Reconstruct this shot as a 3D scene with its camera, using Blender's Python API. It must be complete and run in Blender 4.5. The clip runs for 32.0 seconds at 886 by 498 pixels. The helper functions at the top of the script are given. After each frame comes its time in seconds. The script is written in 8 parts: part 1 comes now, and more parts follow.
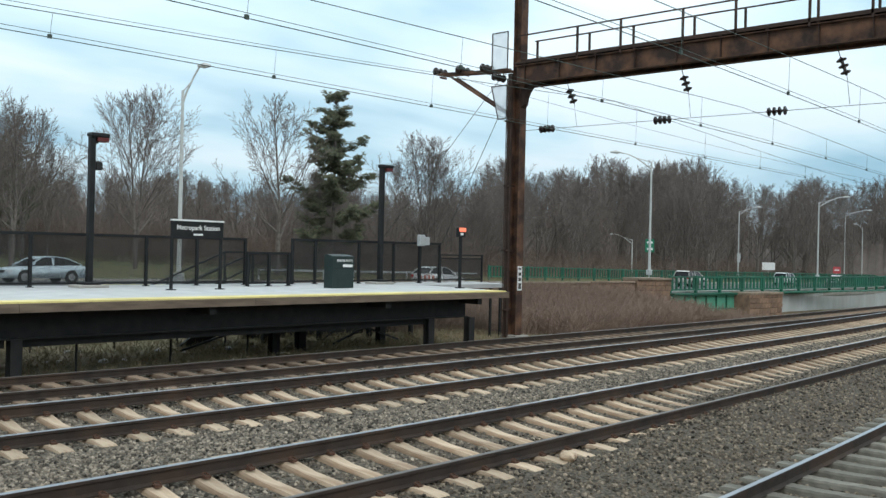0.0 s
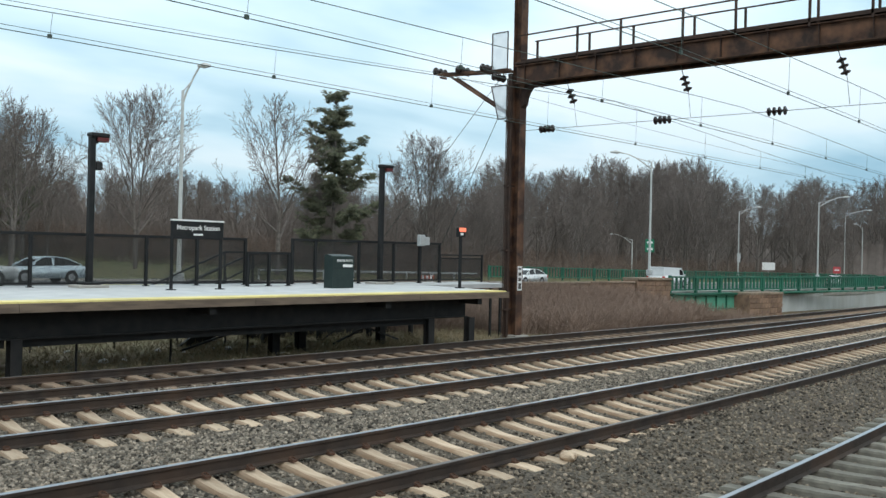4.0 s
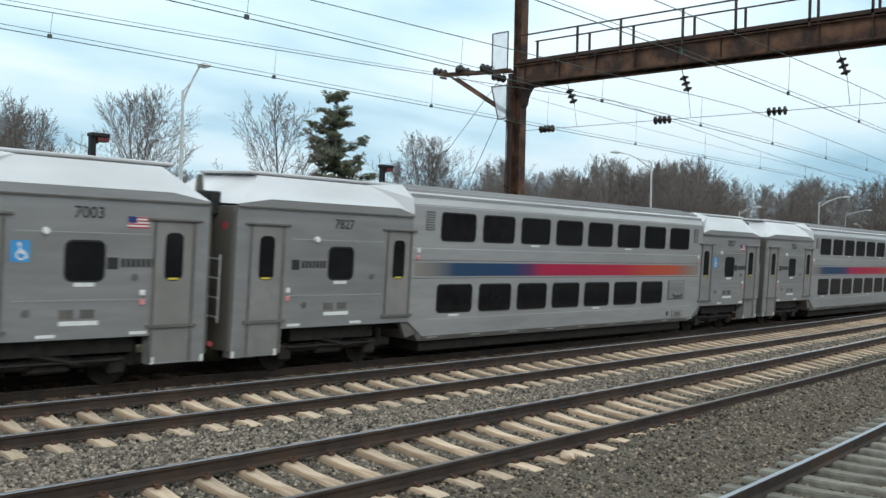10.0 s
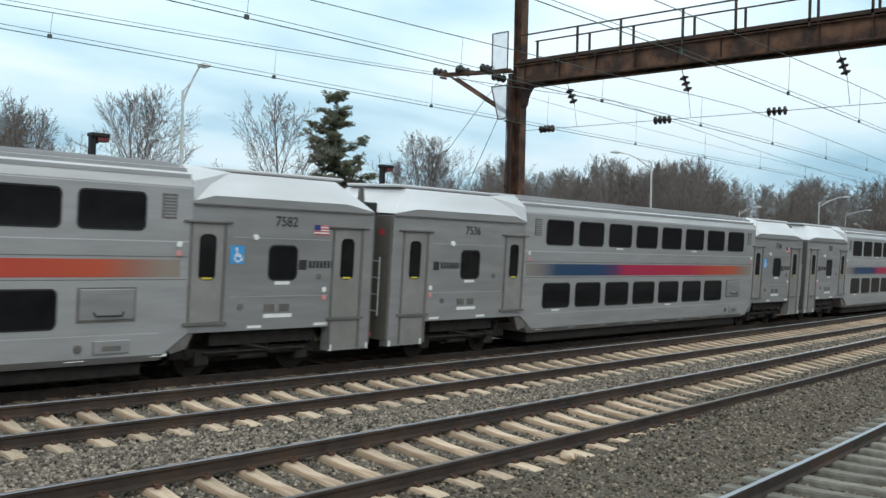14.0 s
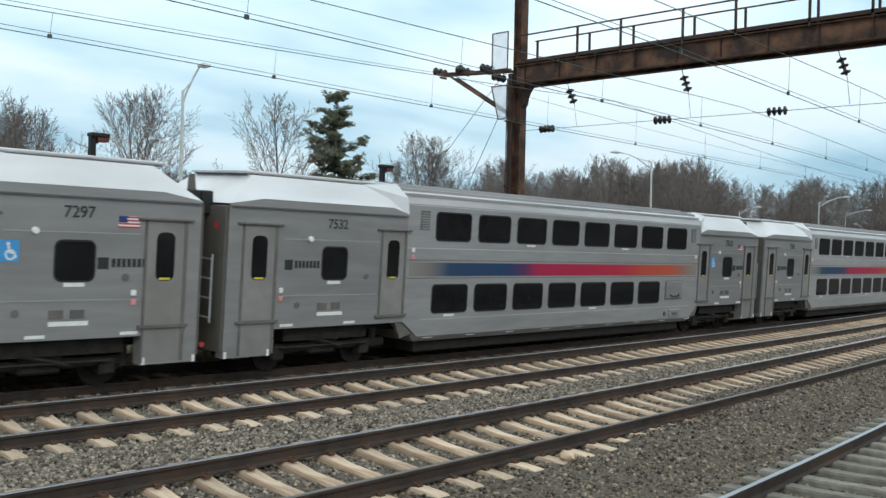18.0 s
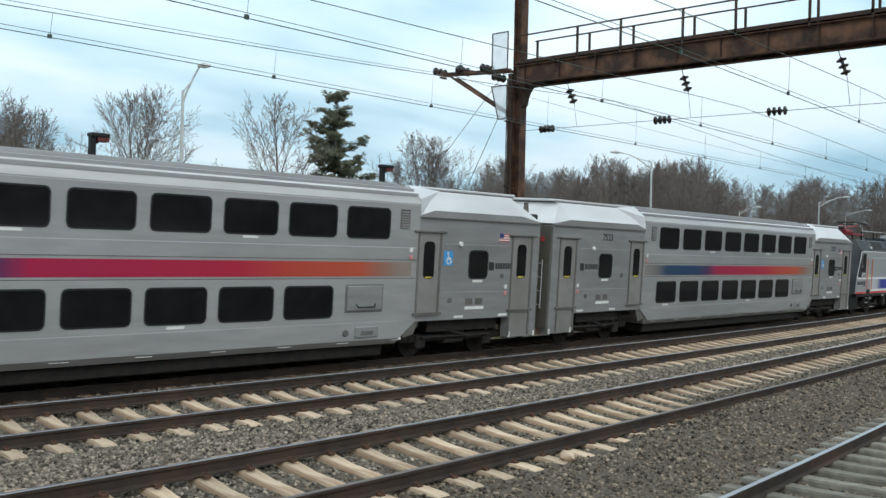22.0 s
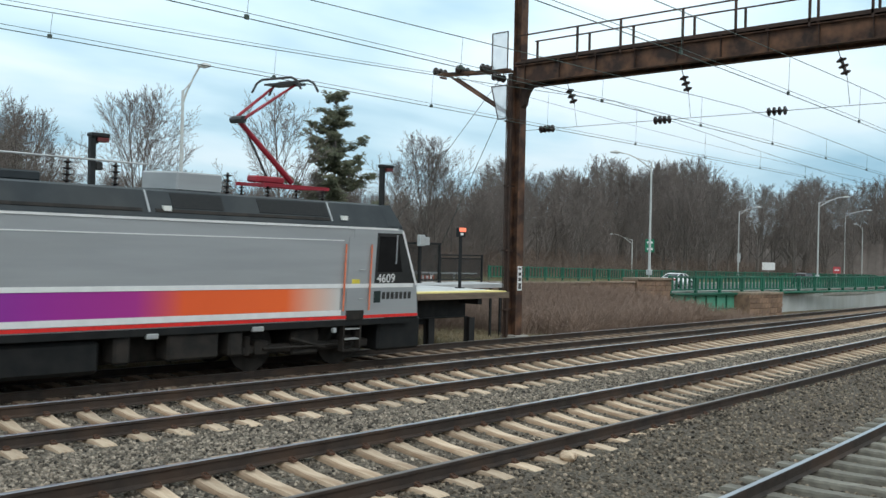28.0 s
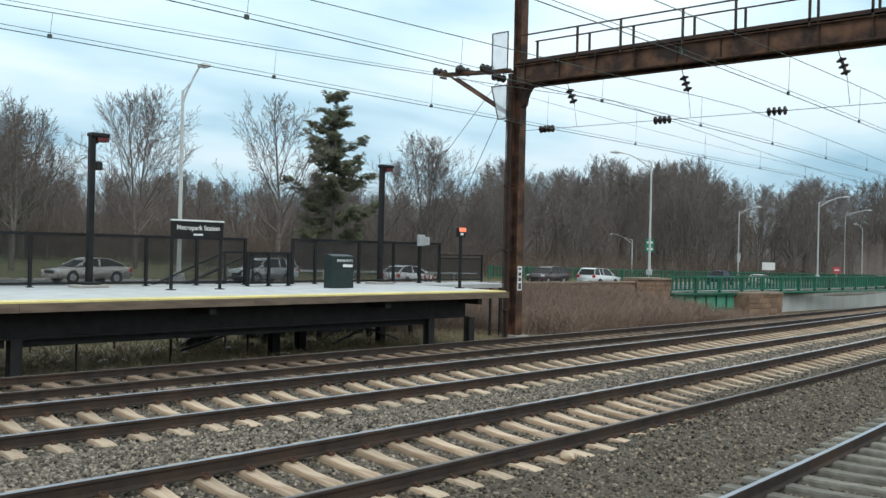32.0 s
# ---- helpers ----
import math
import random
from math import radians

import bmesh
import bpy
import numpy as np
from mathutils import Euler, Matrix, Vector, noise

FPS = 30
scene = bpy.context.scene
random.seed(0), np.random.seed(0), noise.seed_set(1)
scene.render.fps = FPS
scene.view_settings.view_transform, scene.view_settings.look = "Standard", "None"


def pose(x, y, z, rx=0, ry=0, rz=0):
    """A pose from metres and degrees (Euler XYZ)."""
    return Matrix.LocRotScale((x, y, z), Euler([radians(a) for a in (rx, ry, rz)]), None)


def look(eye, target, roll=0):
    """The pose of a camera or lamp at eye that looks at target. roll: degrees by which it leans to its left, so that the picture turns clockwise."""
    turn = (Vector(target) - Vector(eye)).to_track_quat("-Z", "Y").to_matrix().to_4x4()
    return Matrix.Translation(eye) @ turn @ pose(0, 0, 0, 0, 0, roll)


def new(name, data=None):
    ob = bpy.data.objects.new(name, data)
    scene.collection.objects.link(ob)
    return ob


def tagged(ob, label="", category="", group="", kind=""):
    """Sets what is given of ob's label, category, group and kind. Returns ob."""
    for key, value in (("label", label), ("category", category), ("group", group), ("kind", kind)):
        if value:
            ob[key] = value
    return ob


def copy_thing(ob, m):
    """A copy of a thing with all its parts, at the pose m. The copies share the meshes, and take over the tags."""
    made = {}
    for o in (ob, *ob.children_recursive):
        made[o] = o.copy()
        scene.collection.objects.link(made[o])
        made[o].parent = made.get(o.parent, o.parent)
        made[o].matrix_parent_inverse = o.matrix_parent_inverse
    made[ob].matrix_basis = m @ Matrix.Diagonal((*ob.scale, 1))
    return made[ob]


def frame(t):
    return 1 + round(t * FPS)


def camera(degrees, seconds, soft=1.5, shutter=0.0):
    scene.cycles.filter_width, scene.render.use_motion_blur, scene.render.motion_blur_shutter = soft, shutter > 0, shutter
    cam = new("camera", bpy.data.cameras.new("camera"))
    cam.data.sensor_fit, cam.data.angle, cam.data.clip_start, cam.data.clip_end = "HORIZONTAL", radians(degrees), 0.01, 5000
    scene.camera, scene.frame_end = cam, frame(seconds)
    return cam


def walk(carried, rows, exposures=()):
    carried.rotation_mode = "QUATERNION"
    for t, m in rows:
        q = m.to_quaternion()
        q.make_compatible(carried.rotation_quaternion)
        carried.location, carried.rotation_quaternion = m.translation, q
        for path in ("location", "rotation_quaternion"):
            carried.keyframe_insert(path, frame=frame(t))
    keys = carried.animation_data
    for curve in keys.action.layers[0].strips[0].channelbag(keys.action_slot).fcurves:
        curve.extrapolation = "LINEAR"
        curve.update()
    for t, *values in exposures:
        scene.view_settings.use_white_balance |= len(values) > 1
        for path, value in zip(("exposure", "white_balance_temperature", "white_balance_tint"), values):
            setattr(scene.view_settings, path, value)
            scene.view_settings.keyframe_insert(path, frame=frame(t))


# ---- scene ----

# ---------------------------------------------------------------- camera
EYE = Vector((0.0, 0.0, 2.503))
YAW, PITCH, ROLL = 47.4, 0.2, 1.3
cam = camera(48.5, 32.0, soft=1.45, shutter=0.12)
_way = Vector((math.sin(radians(YAW)) * math.cos(radians(PITCH)), math.cos(radians(YAW)) * math.cos(radians(PITCH)), math.sin(radians(PITCH))))
CAM_POSE = look(EYE, EYE + _way * 10, ROLL)
walk(cam, [(0.0, CAM_POSE), (32.0, CAM_POSE)], exposures=[(0.0, 0.0), (32.0, 0.0)])

# ---------------------------------------------------------------- world and sun
world = bpy.data.worlds.new("overcast_sky")
scene.world = world
world.use_nodes = True


def build_sky():
    nt = world.node_tree
    nt.nodes.clear()
    N, L = nt.nodes.new, nt.links.new
    sky = N("ShaderNodeTexSky")
    sky.sky_type, sky.sun_disc = "NISHITA", False
    sky.sun_elevation, sky.sun_rotation = radians(32), radians(200)
    skyv = N("ShaderNodeVectorMath")
    skyv.operation = "SCALE"
    skyv.inputs["Scale"].default_value = 0.10
    L(sky.outputs[0], skyv.inputs[0])
    # a layer of cloud: direction projected onto a flat ceiling
    co = N("ShaderNodeTexCoord")
    sep = N("ShaderNodeSeparateXYZ")
    L(co.outputs["Generated"], sep.inputs[0])
    up = N("ShaderNodeMath")
    up.operation = "ADD"
    up.inputs[1].default_value = 0.16
    L(sep.outputs["Z"], up.inputs[0])
    clampz = N("ShaderNodeMath")
    clampz.operation = "MAXIMUM"
    clampz.inputs[1].default_value = 0.06
    L(up.outputs[0], clampz.inputs[0])
    flat = N("ShaderNodeVectorMath")
    flat.operation = "DIVIDE"
    comb = N("ShaderNodeCombineXYZ")
    for i in range(3):
        L(clampz.outputs[0], comb.inputs[i])
    L(co.outputs["Generated"], flat.inputs[0])
    L(comb.outputs[0], flat.inputs[1])
    mp = N("ShaderNodeMapping")
    mp.inputs["Scale"].default_value = (0.9, 1.5, 0.6)
    mp.inputs["Rotation"].default_value = (0, 0, radians(38))
    mp.inputs["Location"].default_value = (1.3, 0.4, 0)
    L(flat.outputs[0], mp.inputs["Vector"])
    n1 = N("ShaderNodeTexNoise")
    n1.inputs["Scale"].default_value = 0.85
    n1.inputs["Detail"].default_value = 5
    n1.inputs["Roughness"].default_value = 0.45
    n1.inputs["Distortion"].default_value = 0.2
    L(mp.outputs[0], n1.inputs["Vector"])
    ramp = N("ShaderNodeValToRGB")
    e = ramp.color_ramp.elements
    e[0].position, e[0].color = 0.34, (0.43, 0.66, 0.775, 1)
    e[1].position, e[1].color = 0.60, (0.945, 1.04, 1.05, 1)
    m = e.new(0.48)
    m.color = (0.735, 0.92, 0.98, 1)
    L(n1.outputs["Fac"], ramp.inputs[0])
    mix = N("ShaderNodeMix")
    mix.data_type = "RGBA"
    mix.inputs["Factor"].default_value = 0.9
    L(skyv.outputs[0], mix.inputs[6])
    L(ramp.outputs[0], mix.inputs[7])
    # darker below the horizon, and a little dimmer and bluer near it
    low = N("ShaderNodeMapRange")
    low.inputs["From Min"].default_value, low.inputs["From Max"].default_value = -0.05, 0.42
    low.inputs["To Min"].default_value, low.inputs["To Max"].default_value = 0.0, 1.0
    L(sep.outputs["Z"], low.inputs["Value"])
    tint = N("ShaderNodeMix")
    tint.data_type = "RGBA"
    tint.inputs[6].default_value = (0.53, 0.65, 0.755, 1)
    tint.inputs[7].default_value = (1.50, 1.50, 1.50, 1)
    L(low.outputs[0], tint.inputs["Factor"])
    out = N("ShaderNodeVectorMath")
    out.operation = "MULTIPLY"
    L(mix.outputs[2], out.inputs[0])
    L(tint.outputs[2], out.inputs[1])
    bg = N("ShaderNodeBackground")
    bg.inputs["Strength"].default_value = 1.0
    L(out.outputs[0], bg.inputs["Color"])
    wo = N("ShaderNodeOutputWorld")
    L(bg.outputs[0], wo.inputs["Surface"])


build_sky()
sun_data = bpy.data.lights.new("sun", "SUN")
sun_data.energy, sun_data.angle, sun_data.color = 0.55, radians(25), (1.0, 0.95, 0.88)
sun = new("sun", sun_data)
sun.matrix_world = look((-20, -40, 50), (20, 10, 0))

# ---------------------------------------------------------------- materials


def mat(name, c1, c2=None, scale=6.0, rough=0.7, metal=0.0, bump=0.0, bscale=60.0, stain=None, stain_scale=0.6, stain_amt=0.5,
        rand=0.0, island=0.0, stretch=(1, 1, 1), detail=6, spec=0.4, lo=0.35, hi=0.65, alpha=1.0):
    """Two-scale procedural surface: grain from c1 to c2, wide stains, fine relief."""
    m = bpy.data.materials.new(name)
    m.use_nodes = True
    nt = m.node_tree
    N, L = nt.nodes.new, nt.links.new
    b = nt.nodes["Principled BSDF"]
    c2 = c2 or tuple(v * 0.8 for v in c1)
    co = N("ShaderNodeTexCoord")
    mp = N("ShaderNodeMapping")
    mp.inputs["Scale"].default_value = stretch
    L(co.outputs["Object"], mp.inputs["Vector"])
    n1 = N("ShaderNodeTexNoise")
    n1.inputs["Scale"].default_value, n1.inputs["Detail"].default_value = scale, detail
    L(mp.outputs[0], n1.inputs["Vector"])
    r = N("ShaderNodeValToRGB")
    e = r.color_ramp.elements
    e[0].position, e[0].color = lo, (*c1, 1)
    e[1].position, e[1].color = hi, (*c2, 1)
    L(n1.outputs["Fac"], r.inputs[0])
    col = r.outputs[0]
    if stain:
        n2 = N("ShaderNodeTexNoise")
        n2.inputs["Scale"].default_value, n2.inputs["Detail"].default_value = stain_scale, 5
        L(mp.outputs[0], n2.inputs["Vector"])
        mr = N("ShaderNodeMapRange")
        mr.inputs["From Min"].default_value, mr.inputs["From Max"].default_value = 0.42, 0.68
        mr.inputs["To Max"].default_value = stain_amt
        L(n2.outputs["Fac"], mr.inputs["Value"])
        mx = N("ShaderNodeMix")
        mx.data_type = "RGBA"
        L(mr.outputs[0], mx.inputs["Factor"])
        L(col, mx.inputs[6])
        mx.inputs[7].default_value = (*stain, 1)
        col = mx.outputs[2]
    if rand or island:
        if island:
            info, sock = N("ShaderNodeNewGeometry"), "Random Per Island"
        else:
            info, sock = N("ShaderNodeObjectInfo"), "Random"
        a = island or rand
        mr = N("ShaderNodeMapRange")
        mr.inputs["To Min"].default_value, mr.inputs["To Max"].default_value = 1 - a, 1 + a
        L(info.outputs[sock], mr.inputs["Value"])
        sc = N("ShaderNodeVectorMath")
        sc.operation = "SCALE"
        L(col, sc.inputs[0])
        L(mr.outputs[0], sc.inputs["Scale"])
        col = sc.outputs[0]
    L(col, b.inputs["Base Color"])
    b.inputs["Roughness"].default_value, b.inputs["Metallic"].default_value = rough, metal
    b.inputs["Specular IOR Level"].default_value = spec
    if bump:
        n3 = N("ShaderNodeTexNoise")
        n3.inputs["Scale"].default_value, n3.inputs["Detail"].default_value = bscale, 4
        L(mp.outputs[0], n3.inputs["Vector"])
        bp = N("ShaderNodeBump")
        bp.inputs["Strength"].default_value, bp.inputs["Distance"].default_value = min(1, bump), 0.02
        L(n3.outputs["Fac"], bp.inputs["Height"])
        L(bp.outputs[0], b.inputs["Normal"])
    if alpha < 1:
        b.inputs["Alpha"].default_value = alpha
    return m


def glow(name, color, strength):
    m = bpy.data.materials.new(name)
    m.use_nodes = True
    b = m.node_tree.nodes["Principled BSDF"]
    b.inputs["Base Color"].default_value = (*color, 1)
    b.inputs["Emission Color"].default_value = (*color, 1)
    b.inputs["Emission Strength"].default_value = strength
    return m


def ramp_along_x(m, stops):
    """Replace the base colour by a painted gradient along the thing's own length."""
    nt = m.node_tree
    N, L = nt.nodes.new, nt.links.new
    co, sep, mr, r = N("ShaderNodeTexCoord"), N("ShaderNodeSeparateXYZ"), N("ShaderNodeMapRange"), N("ShaderNodeValToRGB")
    L(co.outputs["Object"], sep.inputs[0])
    L(sep.outputs["X"], mr.inputs["Value"])
    mr.inputs["From Min"].default_value, mr.inputs["From Max"].default_value = stops[0][0], stops[-1][0]
    L(mr.outputs[0], r.inputs[0])
    e = r.color_ramp.elements
    span = stops[-1][0] - stops[0][0]
    e[0].position, e[0].color = 0, (*stops[0][1], 1)
    e[1].position, e[1].color = 1, (*stops[-1][1], 1)
    for x, c in stops[1:-1]:
        e.new((x - stops[0][0]) / span).color = (*c, 1)
    L(r.outputs[0], nt.nodes["Principled BSDF"].inputs["Base Color"])
    return m


M_BALLAST = mat("ballast", (0.036, 0.031, 0.024), (0.225, 0.19, 0.150), 22, 0.95, bump=1, bscale=26, stain=(0.10, 0.075, 0.055), stain_scale=0.35, stain_amt=0.55, detail=3, lo=0.38, hi=0.68)
M_BALLAST_BROWN = mat("dirty_ballast", (0.028, 0.023, 0.017), (0.160, 0.130, 0.098), 24, 0.95, bump=1, bscale=26, stain=(0.07, 0.052, 0.04), stain_scale=0.5, stain_amt=0.6, detail=3, lo=0.38, hi=0.68)
M_STONE_BROWN = mat("dirty_ballast_stone", (0.062, 0.049, 0.036), (0.205, 0.165, 0.125), 9, 0.9, island=0.85)
M_STONE_CHIP = mat("ballast_stone", (0.085, 0.070, 0.055), (0.25, 0.21, 0.168), 9, 0.9, island=0.85)
M_RAIL_SIDE = mat("rail_side", (0.026, 0.019, 0.016), (0.045, 0.033, 0.027), 4, 0.75, 0.1, bump=0.2, stain=(0.09, 0.05, 0.03), stain_scale=1.2)
M_RAIL_TOP = mat("rail_running_surface", (0.36, 0.37, 0.40), (0.28, 0.28, 0.31), 3, 0.28, 0.9, stretch=(0.3, 8, 1))
M_RAIL_DULL = mat("rail_dull_surface", (0.10, 0.085, 0.08), (0.16, 0.14, 0.13), 3, 0.45, 0.5, stretch=(0.3, 8, 1))
M_TIE = mat("concrete_tie", (0.55, 0.425, 0.31), (0.42, 0.32, 0.23), 7, 0.9, bump=0.3, rand=0.22, stretch=(3, 0.6, 1), stain=(0.27, 0.165, 0.10), stain_scale=2.2, stain_amt=0.85)
M_TIE_GREY = mat("grey_concrete_tie", (0.22, 0.205, 0.17), (0.15, 0.14, 0.12), 7, 0.9, bump=0.3, rand=0.2, stain=(0.13, 0.11, 0.09), stain_scale=2.5)
M_TIE_WOOD = mat("wood_tie", (0.26, 0.175, 0.115), (0.15, 0.105, 0.075), 9, 0.9, bump=0.4, rand=0.3, stretch=(3, 0.6, 1), stain=(0.08, 0.06, 0.05), stain_scale=2)
M_CLIP = mat("rusty_clip", (0.115, 0.055, 0.032), (0.07, 0.036, 0.024), 14, 0.85, bump=0.3)
M_RUST = mat("rusty_steel", (0.062, 0.031, 0.021), (0.030, 0.020, 0.017), 2.2, 0.8, 0.15, bump=0.35, bscale=30, stain=(0.19, 0.095, 0.055), stain_scale=1.7, stain_amt=0.85)
M_RUST_DARK = mat("dark_rusty_steel", (0.035, 0.022, 0.018), (0.06, 0.034, 0.025), 3, 0.8, 0.15, bump=0.3)
M_GRASS_GROUND = mat("soil_and_grass", (0.12, 0.112, 0.05), (0.20, 0.155, 0.10), 1.3, 0.95, bump=0.8, bscale=9, stain=(0.13, 0.09, 0.055), stain_scale=0.12, stain_amt=0.8)
M_LAWN = mat("winter_lawn", (0.085, 0.092, 0.032), (0.13, 0.105, 0.048), 0.8, 0.95, bump=0.6, bscale=12, stain=(0.07, 0.085, 0.025), stain_scale=0.08)
M_ASPHALT = mat("asphalt", (0.085, 0.085, 0.088), (0.12, 0.12, 0.12), 3, 0.9, bump=0.3, bscale=80, stain=(0.065, 0.065, 0.065), stain_scale=0.2)
M_CONCRETE = mat("concrete", (0.42, 0.40, 0.37), (0.33, 0.315, 0.29), 2, 0.85, bump=0.2, stain=(0.25, 0.235, 0.21), stain_scale=0.5)
M_PLATFORM = mat("platform_concrete", (0.55, 0.55, 0.55), (0.46, 0.46, 0.47), 1.6, 0.85, bump=0.15, stain=(0.44, 0.44, 0.44), stain_scale=0.45)
M_YELLOW = mat("yellow_tactile", (0.80, 0.67, 0.27), (0.72, 0.60, 0.24), 5, 0.7, bump=0.2, stain=(0.45, 0.38, 0.16), stain_scale=0.8)
M_EDGE = mat("timber_edge", (0.20, 0.15, 0.11), (0.12, 0.09, 0.07), 3, 0.85, bump=0.3, stretch=(0.4, 3, 3))
M_BLACK = mat("black_painted_steel", (0.010, 0.011, 0.012), (0.018, 0.018, 0.019), 5, 0.5, 0.0, bump=0.1, spec=0.25)
M_DKSTEEL = mat("dark_steel", (0.018, 0.019, 0.020), (0.030, 0.028, 0.028), 3, 0.65, 0.0, bump=0.2, spec=0.25)
M_GREENBOX = mat("dark_green_paint", (0.010, 0.022, 0.021), (0.016, 0.03, 0.028), 4, 0.5)
M_GALV = mat("galvanised_steel", (0.50, 0.51, 0.51), (0.40, 0.41, 0.42), 5, 0.5, 0.4)
M_WHITE = mat("white_paint", (0.78, 0.78, 0.78), (0.70, 0.70, 0.70), 4, 0.5)
M_GREEN = mat("green_bridge_paint", (0.018, 0.14, 0.085), (0.012, 0.10, 0.065), 2.5, 0.55, bump=0.15, stain=(0.03, 0.06, 0.045), stain_scale=0.5)
M_GREEN_LT = mat("light_green_panel", (0.10, 0.36, 0.25), (0.08, 0.28, 0.20), 2, 0.6, stain=(0.05, 0.17, 0.12), stain_scale=0.6)
M_SANDSTONE = mat("sandstone", (0.27, 0.17, 0.115), (0.17, 0.11, 0.08), 3, 0.9, bump=0.6, bscale=20, rand=0.25)
M_BARK = mat("bark", (0.10, 0.085, 0.077), (0.18, 0.156, 0.143), 5, 0.95, bump=0.3)
M_TWIG = mat("twigs", (0.132, 0.108, 0.098), (0.195, 0.163, 0.150), 1, 0.95)
M_NEEDLE = mat("pine_needles", (0.098, 0.112, 0.070), (0.18, 0.18, 0.115), 2.5, 0.9, island=0.35)
M_BRUSH = mat("dry_brush", (0.185, 0.132, 0.106), (0.255, 0.182, 0.144), 3, 0.95, island=0.3)
M_SHRUB = mat("woody_shrub", (0.112, 0.081, 0.066), (0.175, 0.132, 0.110), 2, 0.95, island=0.35)
M_WIRE = mat("wire_patina", (0.05, 0.075, 0.065), (0.08, 0.10, 0.09), 3, 0.6, 0.3)
M_INSUL = mat("brown_porcelain", (0.022, 0.015, 0.014), (0.03, 0.02, 0.018), 3, 0.25)

# ---------------------------------------------------------------- mesh helpers


def part(name, bm, material, parent=None, label="", smooth=False):
    """Link a bmesh as ONE mesh object, under parent if given."""
    me = bpy.data.meshes.new(name)
    bm.to_mesh(me)
    bm.free()
    me.materials.append(material)
    if smooth:
        for p in me.polygons:
            p.use_smooth = True
    ob = new(name, me)
    if parent is not None:
        ob.parent = parent
    if label:
        ob["label"] = label
    return ob


def thing(name, label, category, group="", m=None, kind=""):
    ob = new(name)
    ob.empty_display_size = 0.2
    if m is not None:
        ob.matrix_world = m
    return tagged(ob, label, category, group, kind)


def box(bm, x0, y0, z0, x1, y1, z1, bev=0.0):
    vs = [bm.verts.new(p) for p in ((x0, y0, z0), (x1, y0, z0), (x1, y1, z0), (x0, y1, z0), (x0, y0, z1), (x1, y0, z1), (x1, y1, z1), (x0, y1, z1))]
    fs = [bm.faces.new([vs[i] for i in f]) for f in ((3, 2, 1, 0), (4, 5, 6, 7), (0, 1, 5, 4), (1, 2, 6, 5), (2, 3, 7, 6), (3, 0, 4, 7))]
    if bev:
        es = list({e for f in fs for e in f.edges})
        bmesh.ops.bevel(bm, geom=es, offset=bev, segments=1, affect="EDGES", profile=0.5)
    return vs


def bm_box(*a, **k):
    bm = bmesh.new()
    box(bm, *a, **k)
    return bm


def prism(bm, profile, a, b, axis="x"):
    """Extrude a closed profile (list of 2D points) between a and b along an axis."""
    def P(t, p):
        return {"x": (t, p[0], p[1]), "y": (p[0], t, p[1]), "z": (p[0], p[1], t)}[axis]
    va = [bm.verts.new(P(a, p)) for p in profile]
    vb = [bm.verts.new(P(b, p)) for p in profile]
    n = len(profile)
    for i in range(n):
        bm.faces.new((va[i], va[(i + 1) % n], vb[(i + 1) % n], vb[i]))
    bm.faces.new(va[::-1])
    bm.faces.new(vb)
    bmesh.ops.recalc_face_normals(bm, faces=bm.faces[:])


def bm_prism(*a, **k):
    bm = bmesh.new()
    prism(bm, *a, **k)
    return bm


def rod(bm, p, q, r0, r1=None, n=6):
    """A tapered rod from p to q."""
    p, q = Vector(p), Vector(q)
    r1 = r0 if r1 is None else r1
    d = (q - p).normalized()
    a = d.cross(Vector((0, 0, 1)) if abs(d.z) < 0.9 else Vector((1, 0, 0))).normalized()
    b = d.cross(a)
    ra = [bm.verts.new(p + (a * math.cos(2 * math.pi * i / n) + b * math.sin(2 * math.pi * i / n)) * r0) for i in range(n)]
    rb = [bm.verts.new(q + (a * math.cos(2 * math.pi * i / n) + b * math.sin(2 * math.pi * i / n)) * r1) for i in range(n)]
    for i in range(n):
        bm.faces.new((ra[i], rb[i], rb[(i + 1) % n], ra[(i + 1) % n]))
    bm.faces.new(ra)
    bm.faces.new(rb[::-1])


def bm_rod(*a, **k):
    bm = bmesh.new()
    rod(bm, *a, **k)
    return bm


def tube(bm, pts, r, n=5):
    """One bent tube through the points."""
    pts = [Vector(p) for p in pts]
    rings = []
    for i, p in enumerate(pts):
        d = (pts[min(i + 1, len(pts) - 1)] - pts[max(i - 1, 0)]).normalized()
        a = d.cross(Vector((0, 0, 1)) if abs(d.z) < 0.9 else Vector((1, 0, 0))).normalized()
        c = d.cross(a)
        rings.append([bm.verts.new(p + (a * math.cos(6.2832 * j / n) + c * math.sin(6.2832 * j / n)) * r) for j in range(n)])
    for u, v in zip(rings, rings[1:]):
        for j in range(n):
            bm.faces.new((u[j], v[j], v[(j + 1) % n], u[(j + 1) % n]))
    bm.faces.new(rings[0])
    bm.faces.new(rings[-1][::-1])


